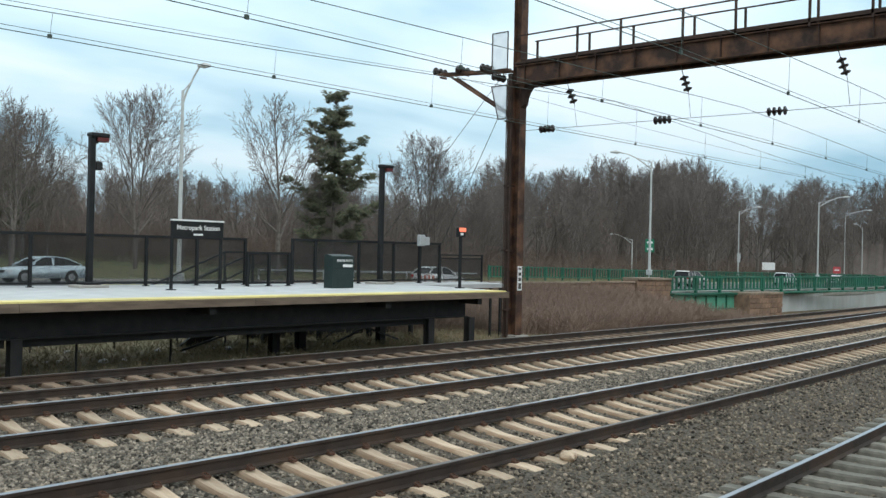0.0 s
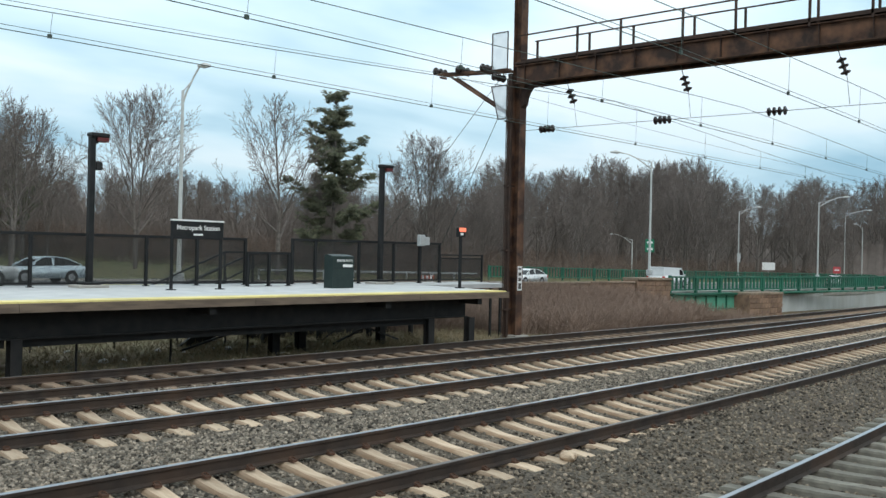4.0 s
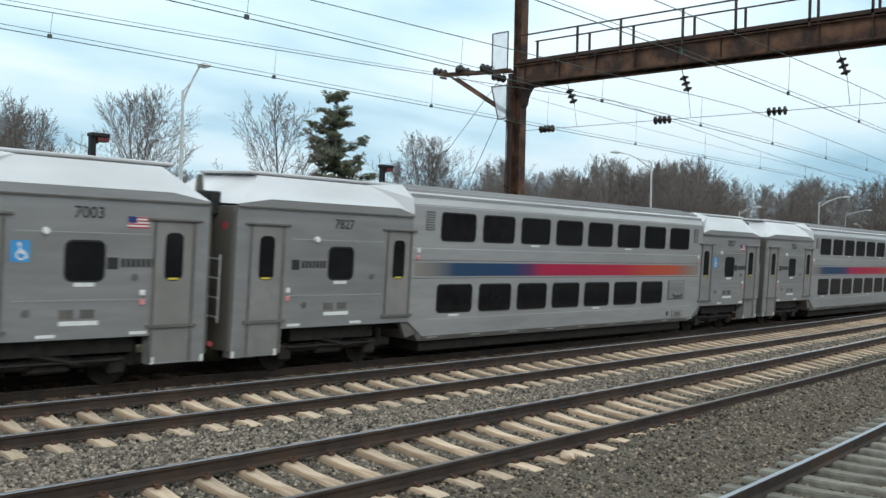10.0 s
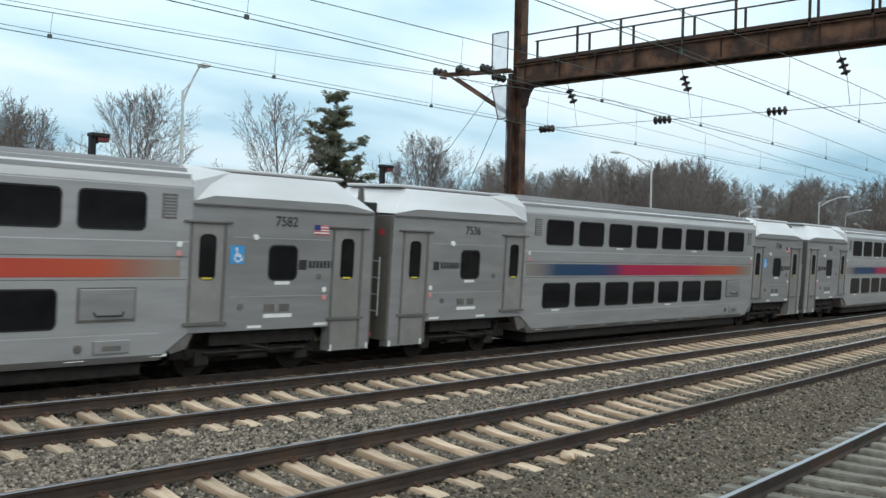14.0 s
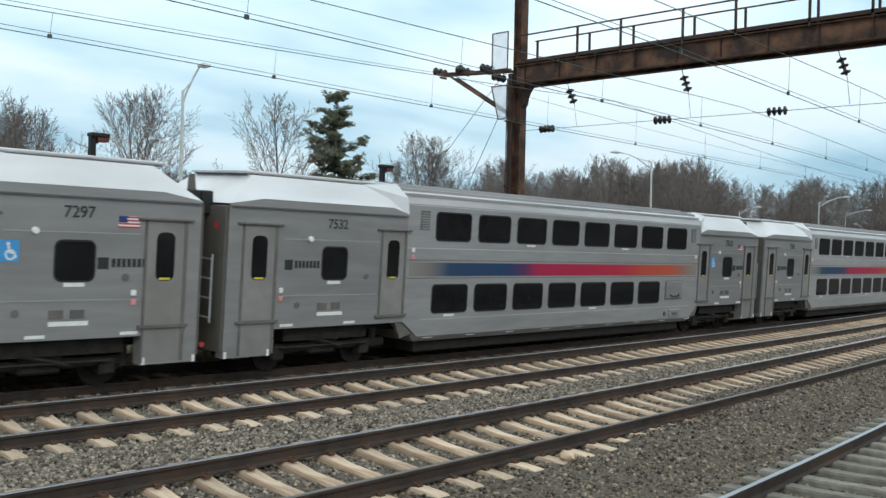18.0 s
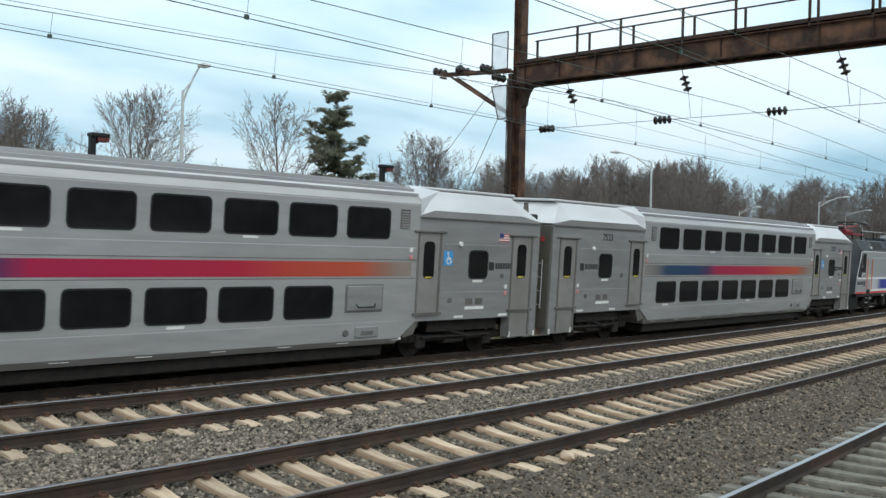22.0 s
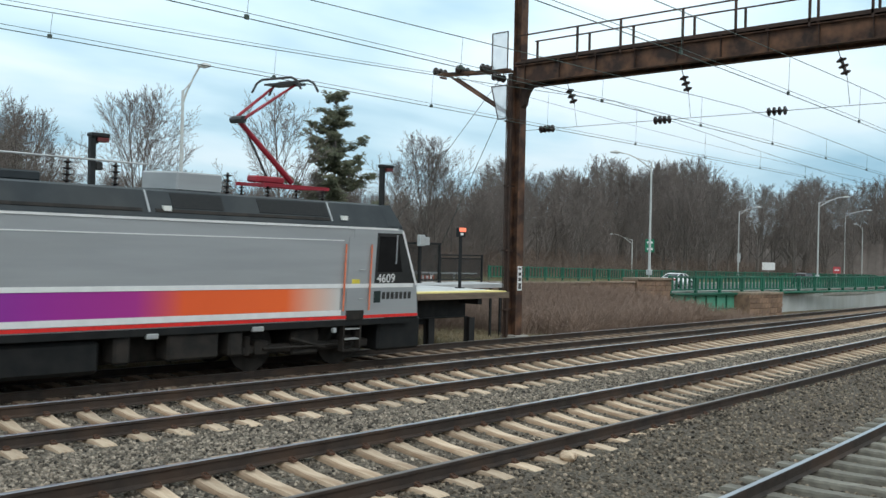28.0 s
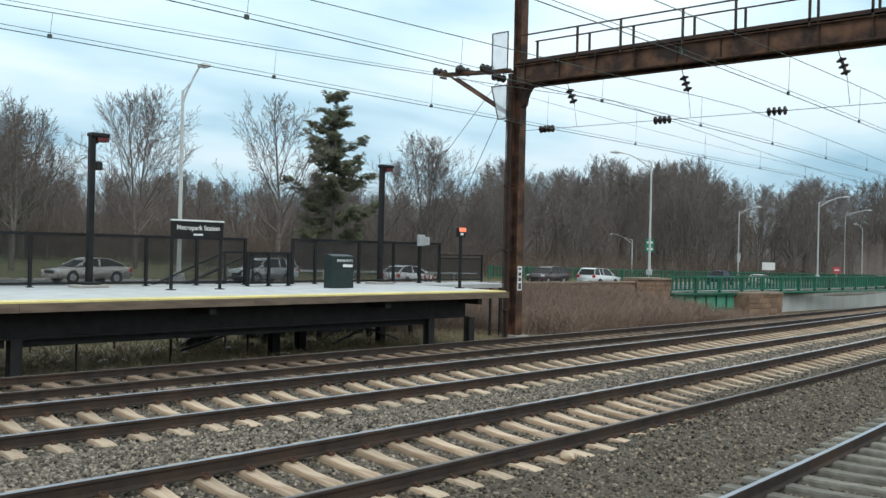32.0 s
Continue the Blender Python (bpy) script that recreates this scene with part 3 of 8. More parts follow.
def build_fence(xs, y, height, label, solid_rail=0.0, name="fence", step=0.030):
    f = thing(name, label, "fence", "platform fences")
    for i, x in enumerate(xs):
        z = plat_z(x, y)
        bm = bmesh.new()
        box(bm, x - 0.045, y - 0.045, z, x + 0.045, y + 0.045, z + height + 0.04, 0.006)
        box(bm, x - 0.08, y - 0.08, z, x + 0.08, y + 0.08, z + 0.02)
        part("post", bm, M_BLACK, f)
    for a, b in zip(xs, xs[1:]):
        za, zb = plat_z(a, y), plat_z(b, y)
        part("top_rail", bm_beam((a + 0.036, y, za + height), (b - 0.036, y, zb + height), 0.07, 0.08), M_BLACK, f)
        part("bottom_rail", bm_beam((a + 0.036, y, za + 0.10), (b - 0.036, y, zb + 0.10), 0.06, 0.06), M_BLACK, f)
        if solid_rail:
            part("mid_rail", bm_beam((a + 0.036, y, za + solid_rail), (b - 0.036, y, zb + solid_rail), 0.045, 0.045), M_BLACK, f)
        bm = bmesh.new()
        net(bm, a + 0.04, b - 0.04, y, za + 0.12, zb + 0.12, za + height - 0.03, zb + height - 0.03, step)
        part("mesh_panel", bm, M_BLACK, f, "dark woven wire panel")
    return f


build_fence([-3.4, 0.1, 3.64, 6.96, 9.32, 11.78, 13.43, 15.20, 16.91, 18.68], 25.68, 1.44, "black steel fence with woven wire panels along the platform back")
build_fence([20.58, 21.55, 23.55, 25.26, 26.65, 27.73], 25.68, 1.48, "black steel fence with woven wire panels beside the cabinet")
build_fence([18.21, 19.01, 19.79], 24.88, 1.03, "low black steel gate panel with dense mesh at the stair head", name="gate_panel", step=0.02)


def build_end_rail():
    f = thing("end_railing", "black steel railing with wire panels closing the platform end", "railing", "platform fences")
    # the landing railing runs on past the platform's corner
    run = [27.78, 28.94, 30.26]
    for px in run:
        z = plat_z(px, 25.68)
        part("post", bm_box(px - 0.035, 25.645, z - 0.3, px + 0.035, 25.715, z + 1.09, bev=0.006), M_BLACK, f)
    for a, b in zip(run, run[1:]):
        za, zb = plat_z(a, 25.68), plat_z(b, 25.68)
        for h in (1.06, 0.93, 0.1):
            part("rail", bm_beam((a + 0.036, 25.68, za + h), (b - 0.036, 25.68, zb + h), 0.05, 0.05), M_BLACK, f)
        bm = bmesh.new()
        net(bm, a + 0.04, b - 0.04, 25.68, za + 0.12, zb + 0.12, za + 0.9, zb + 0.9)
        part("mesh_panel", bm, M_BLACK, f, "dark woven wire panel")


build_end_rail()
_land = slab(PLAT_X1 + 0.07, 30.4, 24.5, 26.3, -0.01, 0.16)
tagged(part("stair_landing", _land, M_PLATFORM), "concrete landing beyond the platform end", "landing", kind="structure")
for _x in (29.6, 30.2):
    tagged(part("landing_post", bm_box(_x - 0.04, 24.6, -0.8, _x + 0.04, 24.68, plat_z(_x, 24.6) - 0.18), M_DKSTEEL), "black steel post carrying the stair landing", "post", "landing posts")


def build_stair_rail():
    """Sloping hand rails of the stair that goes down behind the platform."""
    f = thing("stair_railing", "black sloping handrails of the stair behind the platform", "railing", m=pose(6.55, 3.3, 0))
    for y in (23.4, 25.0):
        z = 1.40
        part("handrail", bm_beam((13.2, y, z + 0.95), (9.7, y, z - 0.45), 0.06, 0.06), M_BLACK, f)
        part("low_rail", bm_beam((13.2, y, z + 0.5), (9.7, y, z - 0.9), 0.05, 0.05), M_BLACK, f)
        part("stringer", bm_beam((13.2, y, z - 0.12), (9.7, y, z - 1.52), 0.05, 0.26), M_BLACK, f)
        bm = bmesh.new()
        for i in range(60):
            xx = 9.75 + i * 0.0575
            zz = z + 0.95 - (13.2 - xx) * 0.4
            beam_flat(bm, Vector((xx, y, zz - 0.95)), Vector((xx, y, zz)), 0.004)
        part("mesh_panel", bm, M_BLACK, f, "dark wire infill")
        for i in range(4):
            x = 13.2 - i * 1.1
            zz = z + 0.95 - (13.2 - x) * 0.4
            part("baluster", bm_box(x - 0.025, y - 0.025, zz - 1.3, x + 0.025, y + 0.025, zz), M_BLACK, f)
        part("landing_rail", bm_beam((13.2, y, z + 0.95), (14.6, y, z + 0.95), 0.06, 0.06), M_BLACK, f)


build_stair_rail()


def platform_lamp(x, y, label, speaker):
    z = plat_z(x, y)
    t = thing("platform_lamp", label, "lamp post", "platform lamps", pose(x, y, z))
    part("plinth", bm_box(-0.45, -0.3, -0.02, 0.45, 0.3, 0.08, bev=0.02), M_CONCRETE, t, "concrete plinth")
    part("base_plate", bm_box(-0.24, -0.24, 0.081, 0.24, 0.24, 0.16, bev=0.02), M_BLACK, t)
    part("post", bm_box(-0.08, -0.08, 0.16, 0.08, 0.08, 4.12, bev=0.012), M_BLACK, t)
    part("arm", bm_box(0.08, -0.05, 3.95, 0.16, 0.05, 4.02), M_BLACK, t)
    head = part("luminaire", bm_box(-0.09, -0.16, 4.121, 0.46, 0.16, 4.24, bev=0.03), M_BLACK, t)
    part("red_band", bm_box(0.10, -0.14, 4.0, 0.44, 0.14, 4.119, bev=0.02), M_REDBAND, head, "dull red lens housing")
    if speaker:
        sp = part("loudspeaker", bm_box(0.085, -0.10, 3.22, 0.28, 0.10, 3.46, bev=0.03), M_BLACK, t)
        part("grille", bm_box(0.10, -0.106, 3.25, 0.265, -0.102, 3.43), M_DKSTEEL, sp)
    return t


M_REDBAND = mat("dull_red_lens", (0.16, 0.03, 0.03), (0.10, 0.02, 0.02), 5, 0.4)
platform_lamp(13.24, 25.28, "tall square black lamp post with loudspeaker on the platform", True)
platform_lamp(24.21, 25.28, "tall square black lamp post at the platform end", False)
for _x in (1.98, -9.5):
    platform_lamp(_x, 25.28, "tall square black lamp post with loudspeaker on the platform", True)


def station_sign():
    x0, x1, y = 14.76, 16.34, 23.63
    z = plat_z(15.5, y)
    t = thing("station_sign", "black station name sign with white lettering on two posts", "sign", m=pose(0, 0, 0))
    for x in (x0, x1):
        part("post", bm_box(x - 0.035, y - 0.035, plat_z(x, y), x + 0.035, y + 0.035, z + 1.90, bev=0.006), M_BLACK, t)
        part("foot", bm_box(x - 0.1, y - 0.1, plat_z(x, y), x + 0.1, y + 0.1, plat_z(x, y) + 0.025), M_BLACK, t)
    b = part("board", bm_box(x0 - 0.04, y - 0.07, z + 1.45, x1 + 0.04, y - 0.036, z + 1.90, bev=0.008), M_BLACK, t)
    part("white_cap", bm_box(x0 - 0.05, y - 0.08, z + 1.902, x1 + 0.05, y + 0.03, z + 1.945), M_WHITE, t, "white top strip")
    text_mesh("lettering", "Metropark Station", 0.188, M_WHITE, b, pose(15.55, y - 0.073, z + 1.72, 90, 0, 0), "white lettering", 0.0025)
    part("small_line", bm_box(15.39, y - 0.074, z + 1.51, 15.69, y - 0.071, z + 1.56), M_WHITE, b, "small white line of text")


station_sign()


def cabinet():
    x0, x1, y = 20.16, 21.04, 23.47
    z = plat_z(20.6, y)
    t = thing("equipment_cabinet", "dark green steel cabinet with sloping lid on the platform", "cabinet")
    bm = bmesh.new()
    prism(bm, [(y - 0.3, z), (y + 0.1, z), (y + 0.1, z + 1.02), (y + 0.0, z + 1.06), (y - 0.3, z + 1.0)], x0, x1, "x")
    body = part("body", bm, M_GREENBOX, t)
    part("lid_seam", bm_box(x0 + 0.02, y - 0.306, z + 0.62, x1 - 0.02, y - 0.301, z + 0.635), M_BLACK, t)
    text_mesh("lettering", "BRIDGE PLATE", 0.10, M_WHITE, t, pose((x0 + x1) / 2 + 0.06, y - 0.304, z + 0.86, 90, 0, 0), "white lettering", 0.001)
    part("second_line", bm_box(x0 + 0.42, y - 0.305, z + 0.66, x1 - 0.06, y - 0.302, z + 0.745), M_WHITE, t, "white line of text")
    part("handle", bm_rod((x1 + 0.01, y - 0.1, z + 0.6), (x1 + 0.01, y - 0.1, z + 0.8), 0.015), M_GALV, t)


cabinet()
M_ORANGE = glow("orange_signal_face", (1.0, 0.22, 0.12), 0.75)


def signal_post():
    x, y = 25.02, 22.2
    z = plat_z(x, y)
    t = thing("marker_post", "black post with small orange illuminated marker on the platform end", "signal post", m=pose(x, y, z))
    part("post", bm_box(-0.04, -0.04, 0, 0.04, 0.04, 1.75), M_BLACK, t)
    part("foot", bm_box(-0.12, -0.12, 0, 0.12, 0.12, 0.03), M_BLACK, t)
    h = part("head", bm_box(-0.16, -0.08, 1.74, 0.16, 0.08, 2.06, bev=0.015), M_BLACK, t)
    part("orange_face", bm_box(-0.17, -0.095, 1.92, 0.17, -0.082, 2.05), M_ORANGE, h, "glowing orange face")
    part("white_label", bm_box(-0.10, -0.09, 1.80, 0.04, -0.082, 1.88), M_WHITE, h)


signal_post()


def junction_box():
    x, y = 26.4, 25.45
    t = thing("junction_box", "grey metal box on a black post at the fence", "junction box", m=pose(x, y, plat_z(x, y)))
    part("post", bm_box(-0.05, -0.05, 0, 0.05, 0.05, 1.66), M_BLACK, t)
    part("box", bm_box(-0.14, -0.16, 1.38, 0.14, 0.02, 1.80, bev=0.02), M_GALV, t)
    part("small_box", bm_box(0.15, -0.12, 1.42, 0.42, 0.02, 1.72, bev=0.02), M_GALV, t)


junction_box()

# ---------------------------------------------------------------- catenary mast and bridge
MAST = Vector((28.95, 22.9, 0))
BDIR = Vector((0.0, -1.0, 0))      # from the mast over the tracks


def local_frame(origin):
    return Matrix.Translation(origin)


def build_mast(m, label):
    """H-section steel column, local -y pointing over the tracks."""
    t = thing("catenary_mast", label, "mast", "catenary masts", m)
    col = bmesh.new()
    for y in (-0.17, 0.17):
        box(col, -0.19, y - 0.014, -0.7, 0.19, y + 0.014, 14.2)
    box(col, -0.012, -0.156, -0.7, 0.012, 0.156, 14.2)
    part("column", col, M_RUST, t, "brown rusty steel column")
    bm = bmesh.new()
    box(bm, -0.4, -0.36, -0.75, 0.4, 0.36, -0.52)
    part("footing", bm, M_CONCRETE, t)
    # ladder-like side channel
    bm = bmesh.new()
    box(bm, -0.50, 0.0, -0.6, -0.38, 0.16, 9.2)
    part("channel", bm, M_RUST_DARK, t, "dark rusty side channel")
    part("conduit", bm_rod((-0.56, 0.1, -0.6), (-0.55, 0.1, 9.0), 0.028), M_RUST_DARK, t)
    part("conduit", bm_rod((-0.63, 0.12, -0.6), (-0.60, 0.12, 9.0), 0.018), M_RUST_DARK, t)
    for z in (0.4, 2.6, 5.0, 7.4):
        part("clamp", bm_box(-0.64, -0.02, z, -0.19, 0.18, z + 0.06), M_RUST_DARK, t)
    return t


mast = build_mast(local_frame(MAST), "tall brown rusty steel catenary mast beside the platform end")
part("notice_plate", bm_box(-0.13, -0.20, 1.15, 0.13, -0.19, 2.05), M_WHITE, mast, "white warning plate")
for _z, _h in ((1.2, 0.22), (1.5, 0.12), (1.7, 0.12), (1.92, 0.07)):
    part("notice_text", bm_box(-0.08, -0.206, _z, 0.08, -0.202, _z + _h), mat("notice_ink", (0.08, 0.07, 0.07), rough=0.6) if _z == 1.2 else bpy.data.materials["notice_ink"], mast)


def build_bridge():
    g = thing("catenary_bridge", "rusty steel plate girder bridge with walkway and railings over the tracks", "gantry", m=local_frame(Vector((MAST.x, MAST.y, 8.78))))
    L = -27.0

    def seg(name, x0, z0, x1, z1, mtl, label="", y0=-0.18):
        return part(name, bm_box(x0, L, z0, x1, y0, z1), mtl, g, label)
    for sx in (-0.42, 0.42):
        seg("web", sx - 0.012, 0.03, sx + 0.012, 0.64, M_RUST)
        seg("bottom_flange", sx - 0.13, 0.0, sx + 0.13, 0.03, M_RUST)
        seg("top_flange", sx - 0.13, 0.64, sx + 0.13, 0.67, M_RUST)
    y = -0.6
    while y > L:
        part("stiffener", bm_box(-0.53, y - 0.01, 0.03, -0.433, y + 0.01, 0.64), M_RUST_DARK, g)
        part("cross_tie", bm_box(-0.40, y - 0.05, 0.1, 0.40, y + 0.05, 0.2), M_RUST_DARK, g)
        y -= 1.55
    seg("walkway", -0.58, 0.72, 0.58, 0.79, M_RUST_DARK, "dark walkway grating")
    for y in [-0.6 - 1.55 * i for i in range(17)]:
        part("walkway_bearer", bm_box(-0.56, y - 0.05, 0.671, 0.56, y + 0.05, 0.719), M_RUST_DARK, g)
    for sx, posts in ((-0.55, [-2.95, -4.72, -7.05, -8.87, -11.19, -12.99, -15.3, -17.1, -19.4, -21.2, -23.5, -25.3]), (0.55, [-0.37, -2.71, -4.54, -6.87, -8.66, -11.0, -12.8, -15.1, -16.9, -19.2, -21.0, -23.3, -25.1])):
        seg("kick_angle", sx - 0.03, 0.791, sx + 0.03, 0.84, M_RUST_DARK, "", -0.75)
        for y in posts:
            part("rail_post", bm_box(sx - 0.03, y - 0.035, 0.60, sx + 0.03, y + 0.035, 1.75), M_RUST_DARK, g)
        for h in (1.75,):
            part("hand_rail", bm_beam((sx, -0.25, h), (sx, L, h), 0.045, 0.045), M_RUST_DARK, g)
    # knee bracket at the mast
    bm = bmesh.new()
    pts = [(-0.175, 0.0), (-0.85, 0.0)] + [(-0.85 + 0.55 * math.sin(a), -0.75 + 0.75 * math.cos(a)) for a in [0.0, 0.3, 0.6, 0.9, 1.2, 1.5]] + [(-0.175, -0.85)]
    prism(bm, pts, -0.14, 0.14, "x")
    part("knee_bracket", bm, M_RUST_DARK, g)
    part("gusset", bm_box(-0.20, -0.35, -0.1, 0.20, -0.186, 0.95), M_RUST, g)


build_bridge()
build_mast(local_frame(MAST + BDIR * 27.2), "tall brown rusty steel catenary mast on the near side")


def insulator(bm, p, q, n, r):
    """A string of discs from p to q, turned as one piece."""
    p, q = Vector(p), Vector(q)
    d = (q - p).normalized()
    ln = (q - p).length
    prof = [(0.0, 0.02)]
    for i in range(n):
        c = ln * (i + 0.5) / n
        w = ln / n * 0.3
        prof += [(c - w, r * 0.3), (c - w * 0.2, r), (c + w * 0.15, r), (c + w * 0.5, r * 0.35)]
    prof.append((ln, 0.02))
    a = d.orthogonal().normalized()
    b = d.cross(a)
    k = 10
    rings = [[bm.verts.new(p + d * t + (a * math.cos(6.2832 * j / k) + b * math.sin(6.2832 * j / k)) * rr) for j in range(k)] for t, rr in prof]
    for u, v in zip(rings, rings[1:]):
        for j in range(k):
            bm.faces.new((u[j], u[(j + 1) % k], v[(j + 1) % k], v[j]))
    bm.faces.new(rings[0][::-1])
    bm.faces.new(rings[-1])
    bmesh.ops.recalc_face_normals(bm, faces=bm.faces[:])


def build_side_arm():
    t = thing("cantilever_arm", "rusty steel feeder arm with brown insulators on the mast", "bracket", m=local_frame(Vector((MAST.x, MAST.y, 9.3))))
    for x in (-0.30, 0.05):
        part("arm", bm_beam((x, 0.2, 0.08), (x, 3.95, 0.30), 0.07, 0.10), M_RUST, t)
        part("brace", bm_beam((x, 0.2, -1.65), (x, 3.2, 0.12), 0.06, 0.08), M_RUST, t)
    for y in (1.4, 2.6, 3.8):
        part("spacer", bm_beam((-0.30, y, 0.17), (0.05, y, 0.17), 0.07, 0.07), M_RUST, t)
    for y, z in ((1.5, 0.30), (2.75, 0.36), (3.95, 0.42), (0.9, -0.12)):
        bm = bmesh.new()
        insulator(bm, (-0.55, y, z), (0.25, y, z), 3, 0.15)
        part("insulator", bm, M_INSUL, t, "brown porcelain insulator string")
    for z0, z1, k in ((0.12, 1.5, 0.0), (-1.75, -0.5, 0.35)):
        fr = bmesh.new()
        for a, b in (((-0.45, 0.25, z0), (-0.45, 0.25, z1)), ((-0.45, 1.0 - k, z0), (-0.45, 1.0, z1)), ((-0.45, 0.25, z1), (-0.45, 1.0, z1)), ((-0.45, 0.25, z0), (-0.45, 1.0 - k, z0))):
            beam(fr, a, b, 0.035, 0.035)
        s = part("screen_frame", fr, M_RUST_DARK, t)
        bm = bmesh.new()
        v = [bm.verts.new(p) for p in ((-0.45, 0.27, z0), (-0.45, 0.98 - k, z0), (-0.45, 0.98, z1), (-0.45, 0.27, z1))]
        w = [bm.verts.new((q.co.x + 0.006, q.co.y, q.co.z)) for q in v]
        bm.faces.new(v)
        bm.faces.new(w[::-1])
        for i in range(4):
            bm.faces.new((v[i], w[i], w[(i + 1) % 4], v[(i + 1) % 4]))
        part("screen_panel", bm, M_SCREEN, s, "pale translucent guard panel")


M_SCREEN = mat("pale_screen", (0.75, 0.80, 0.85), (0.65, 0.70, 0.76), 3, 0.4, alpha=0.35)
build_side_arm()


def guy(p, q, name="guy_wire", label="thin steel guy wire from the mast to the ground"):
    tagged(part(name, bm_rod(p, q, 0.014, n=4), M_WIRE), label, "wire", "guy wires")


guy(MAST + Vector((-0.1, 0.5, 9.5)), site(25.5, 34.0, 0.5))
guy(MAST + Vector((-0.1, 0.4, 8.6)), site(23.5, 26.5, -0.5))

# ---------------------------------------------------------------- overhead wires
SPAN = 82.0
SUP_X = 29.0


def messenger_z(x, top, low):
    u = ((x - SUP_X) / SPAN + 0.5) % 1.0 - 0.5
    return low + (top - low) * (1 - 2 * abs(u)) ** 2


def wire_run(name, label, fy, fz, r, xs):
    bm = bmesh.new()
    tube(bm, [(x, fy(x), fz(x)) for x in xs], r, 4)
    return tagged(part(name, bm, M_WIRE), label, "wire", "overhead wires")


WX = [-70 + 3.0 * i for i in range(80)]


def build_wires():
    """Contact wire, auxiliary wire and sagging messenger of each track."""
    for n, z0, top, low in ((1, 6.50, 7.86, 6.68), (2, 6.34, 7.25, 6.77), (3, 6.26, 7.25, 6.84), (4, 6.30, 7.25, 6.80)):
        def fy(x, n=n):
            return track_y(n, x) + GAUGE / 2

        def fz(x, z0=z0):
            return z0

        def mz(x, top=top, low=low, fz=fz):
            return max(messenger_z(x, top, low), fz(x) + 0.12)
        c = wire_run("contact_wire", "greenish contact wire over a track", fy, fz, 0.009, WX)
        wire_run("messenger_wire", "sagging messenger wire that carries the contact wire", fy, mz, 0.009, WX)
        wire_run("auxiliary_wire", "second wire just above the contact wire", fy, lambda x, fz=fz: fz(x) + 0.09, 0.006, WX)
        x = -30.0 + n
        while x < 100:
            if mz(x) - fz(x) > 0.15:
                part("dropper", bm_rod((x, fy(x), fz(x)), (x + 0.05, fy(x), mz(x)), 0.005, n=4), M_WIRE, c)
            part("clamp", bm_box(x - 0.04, fy(x) - 0.02, fz(x) - 0.02, x + 0.04, fy(x) + 0.02, fz(x) + 0.06), M_WIRE, c)
            x += 5.4
    wire_run("feeder_wire", "high feeder wire on the mast's arm", lambda x: MAST.y + 3.6, lambda x: 9.6 - 0.9 * (1 - (1 - 2 * abs(((x - SUP_X) / 82 + 0.5) % 1.0 - 0.5)) ** 2), 0.008, WX)


build_wires()


def build_hangers():
    """Insulators below the bridge and the cross-span that steadies the contact wires."""
    def P(s, z):
        return MAST + BDIR * s + Vector((0, 0, z))
    for s0, s1 in ((2.12, 2.62), (6.70, 7.10), (11.80, 12.20), (16.6, 17.0), (21.2, 21.6)):
        t = thing("suspension_insulator", "brown disc insulator hanging below the bridge", "insulator", "hanging insulators")
        sa, sb = s0 + (s1 - s0) * 0.25, s0 + (s1 - s0) * 0.75
        part("hanger_rod", bm_rod(P(s0, 8.83), P(sa, 8.48), 0.014, n=5), M_WIRE, t)
        bm = bmesh.new()
        insulator(bm, P(sa, 8.48), P(sb, 7.92), 3, 0.15)
        part("disc_string", bm, M_INSUL, t)
        part("drop_wire", bm_rod(P(sb, 7.92), P(s1, 7.08), 0.008, n=4), M_WIRE, t)
    sp = thing("cross_span_wire", "thin wire across the tracks with insulators", "wire", "overhead wires")
    part("wire", bm_rod(P(0.05, 7.11), P(26.8, 6.95), 0.009, n=4), M_WIRE, sp)
    for s in (1.30, 6.06, 10.01, 14.6, 19.2, 23.6):
        bm = bmesh.new()
        insulator(bm, P(s - 0.34, 7.11 - 0.006 * s), P(s + 0.34, 7.11 - 0.006 * s), 4, 0.14)
        part("insulator", bm, M_INSUL, sp, "brown disc insulator")


build_hangers()


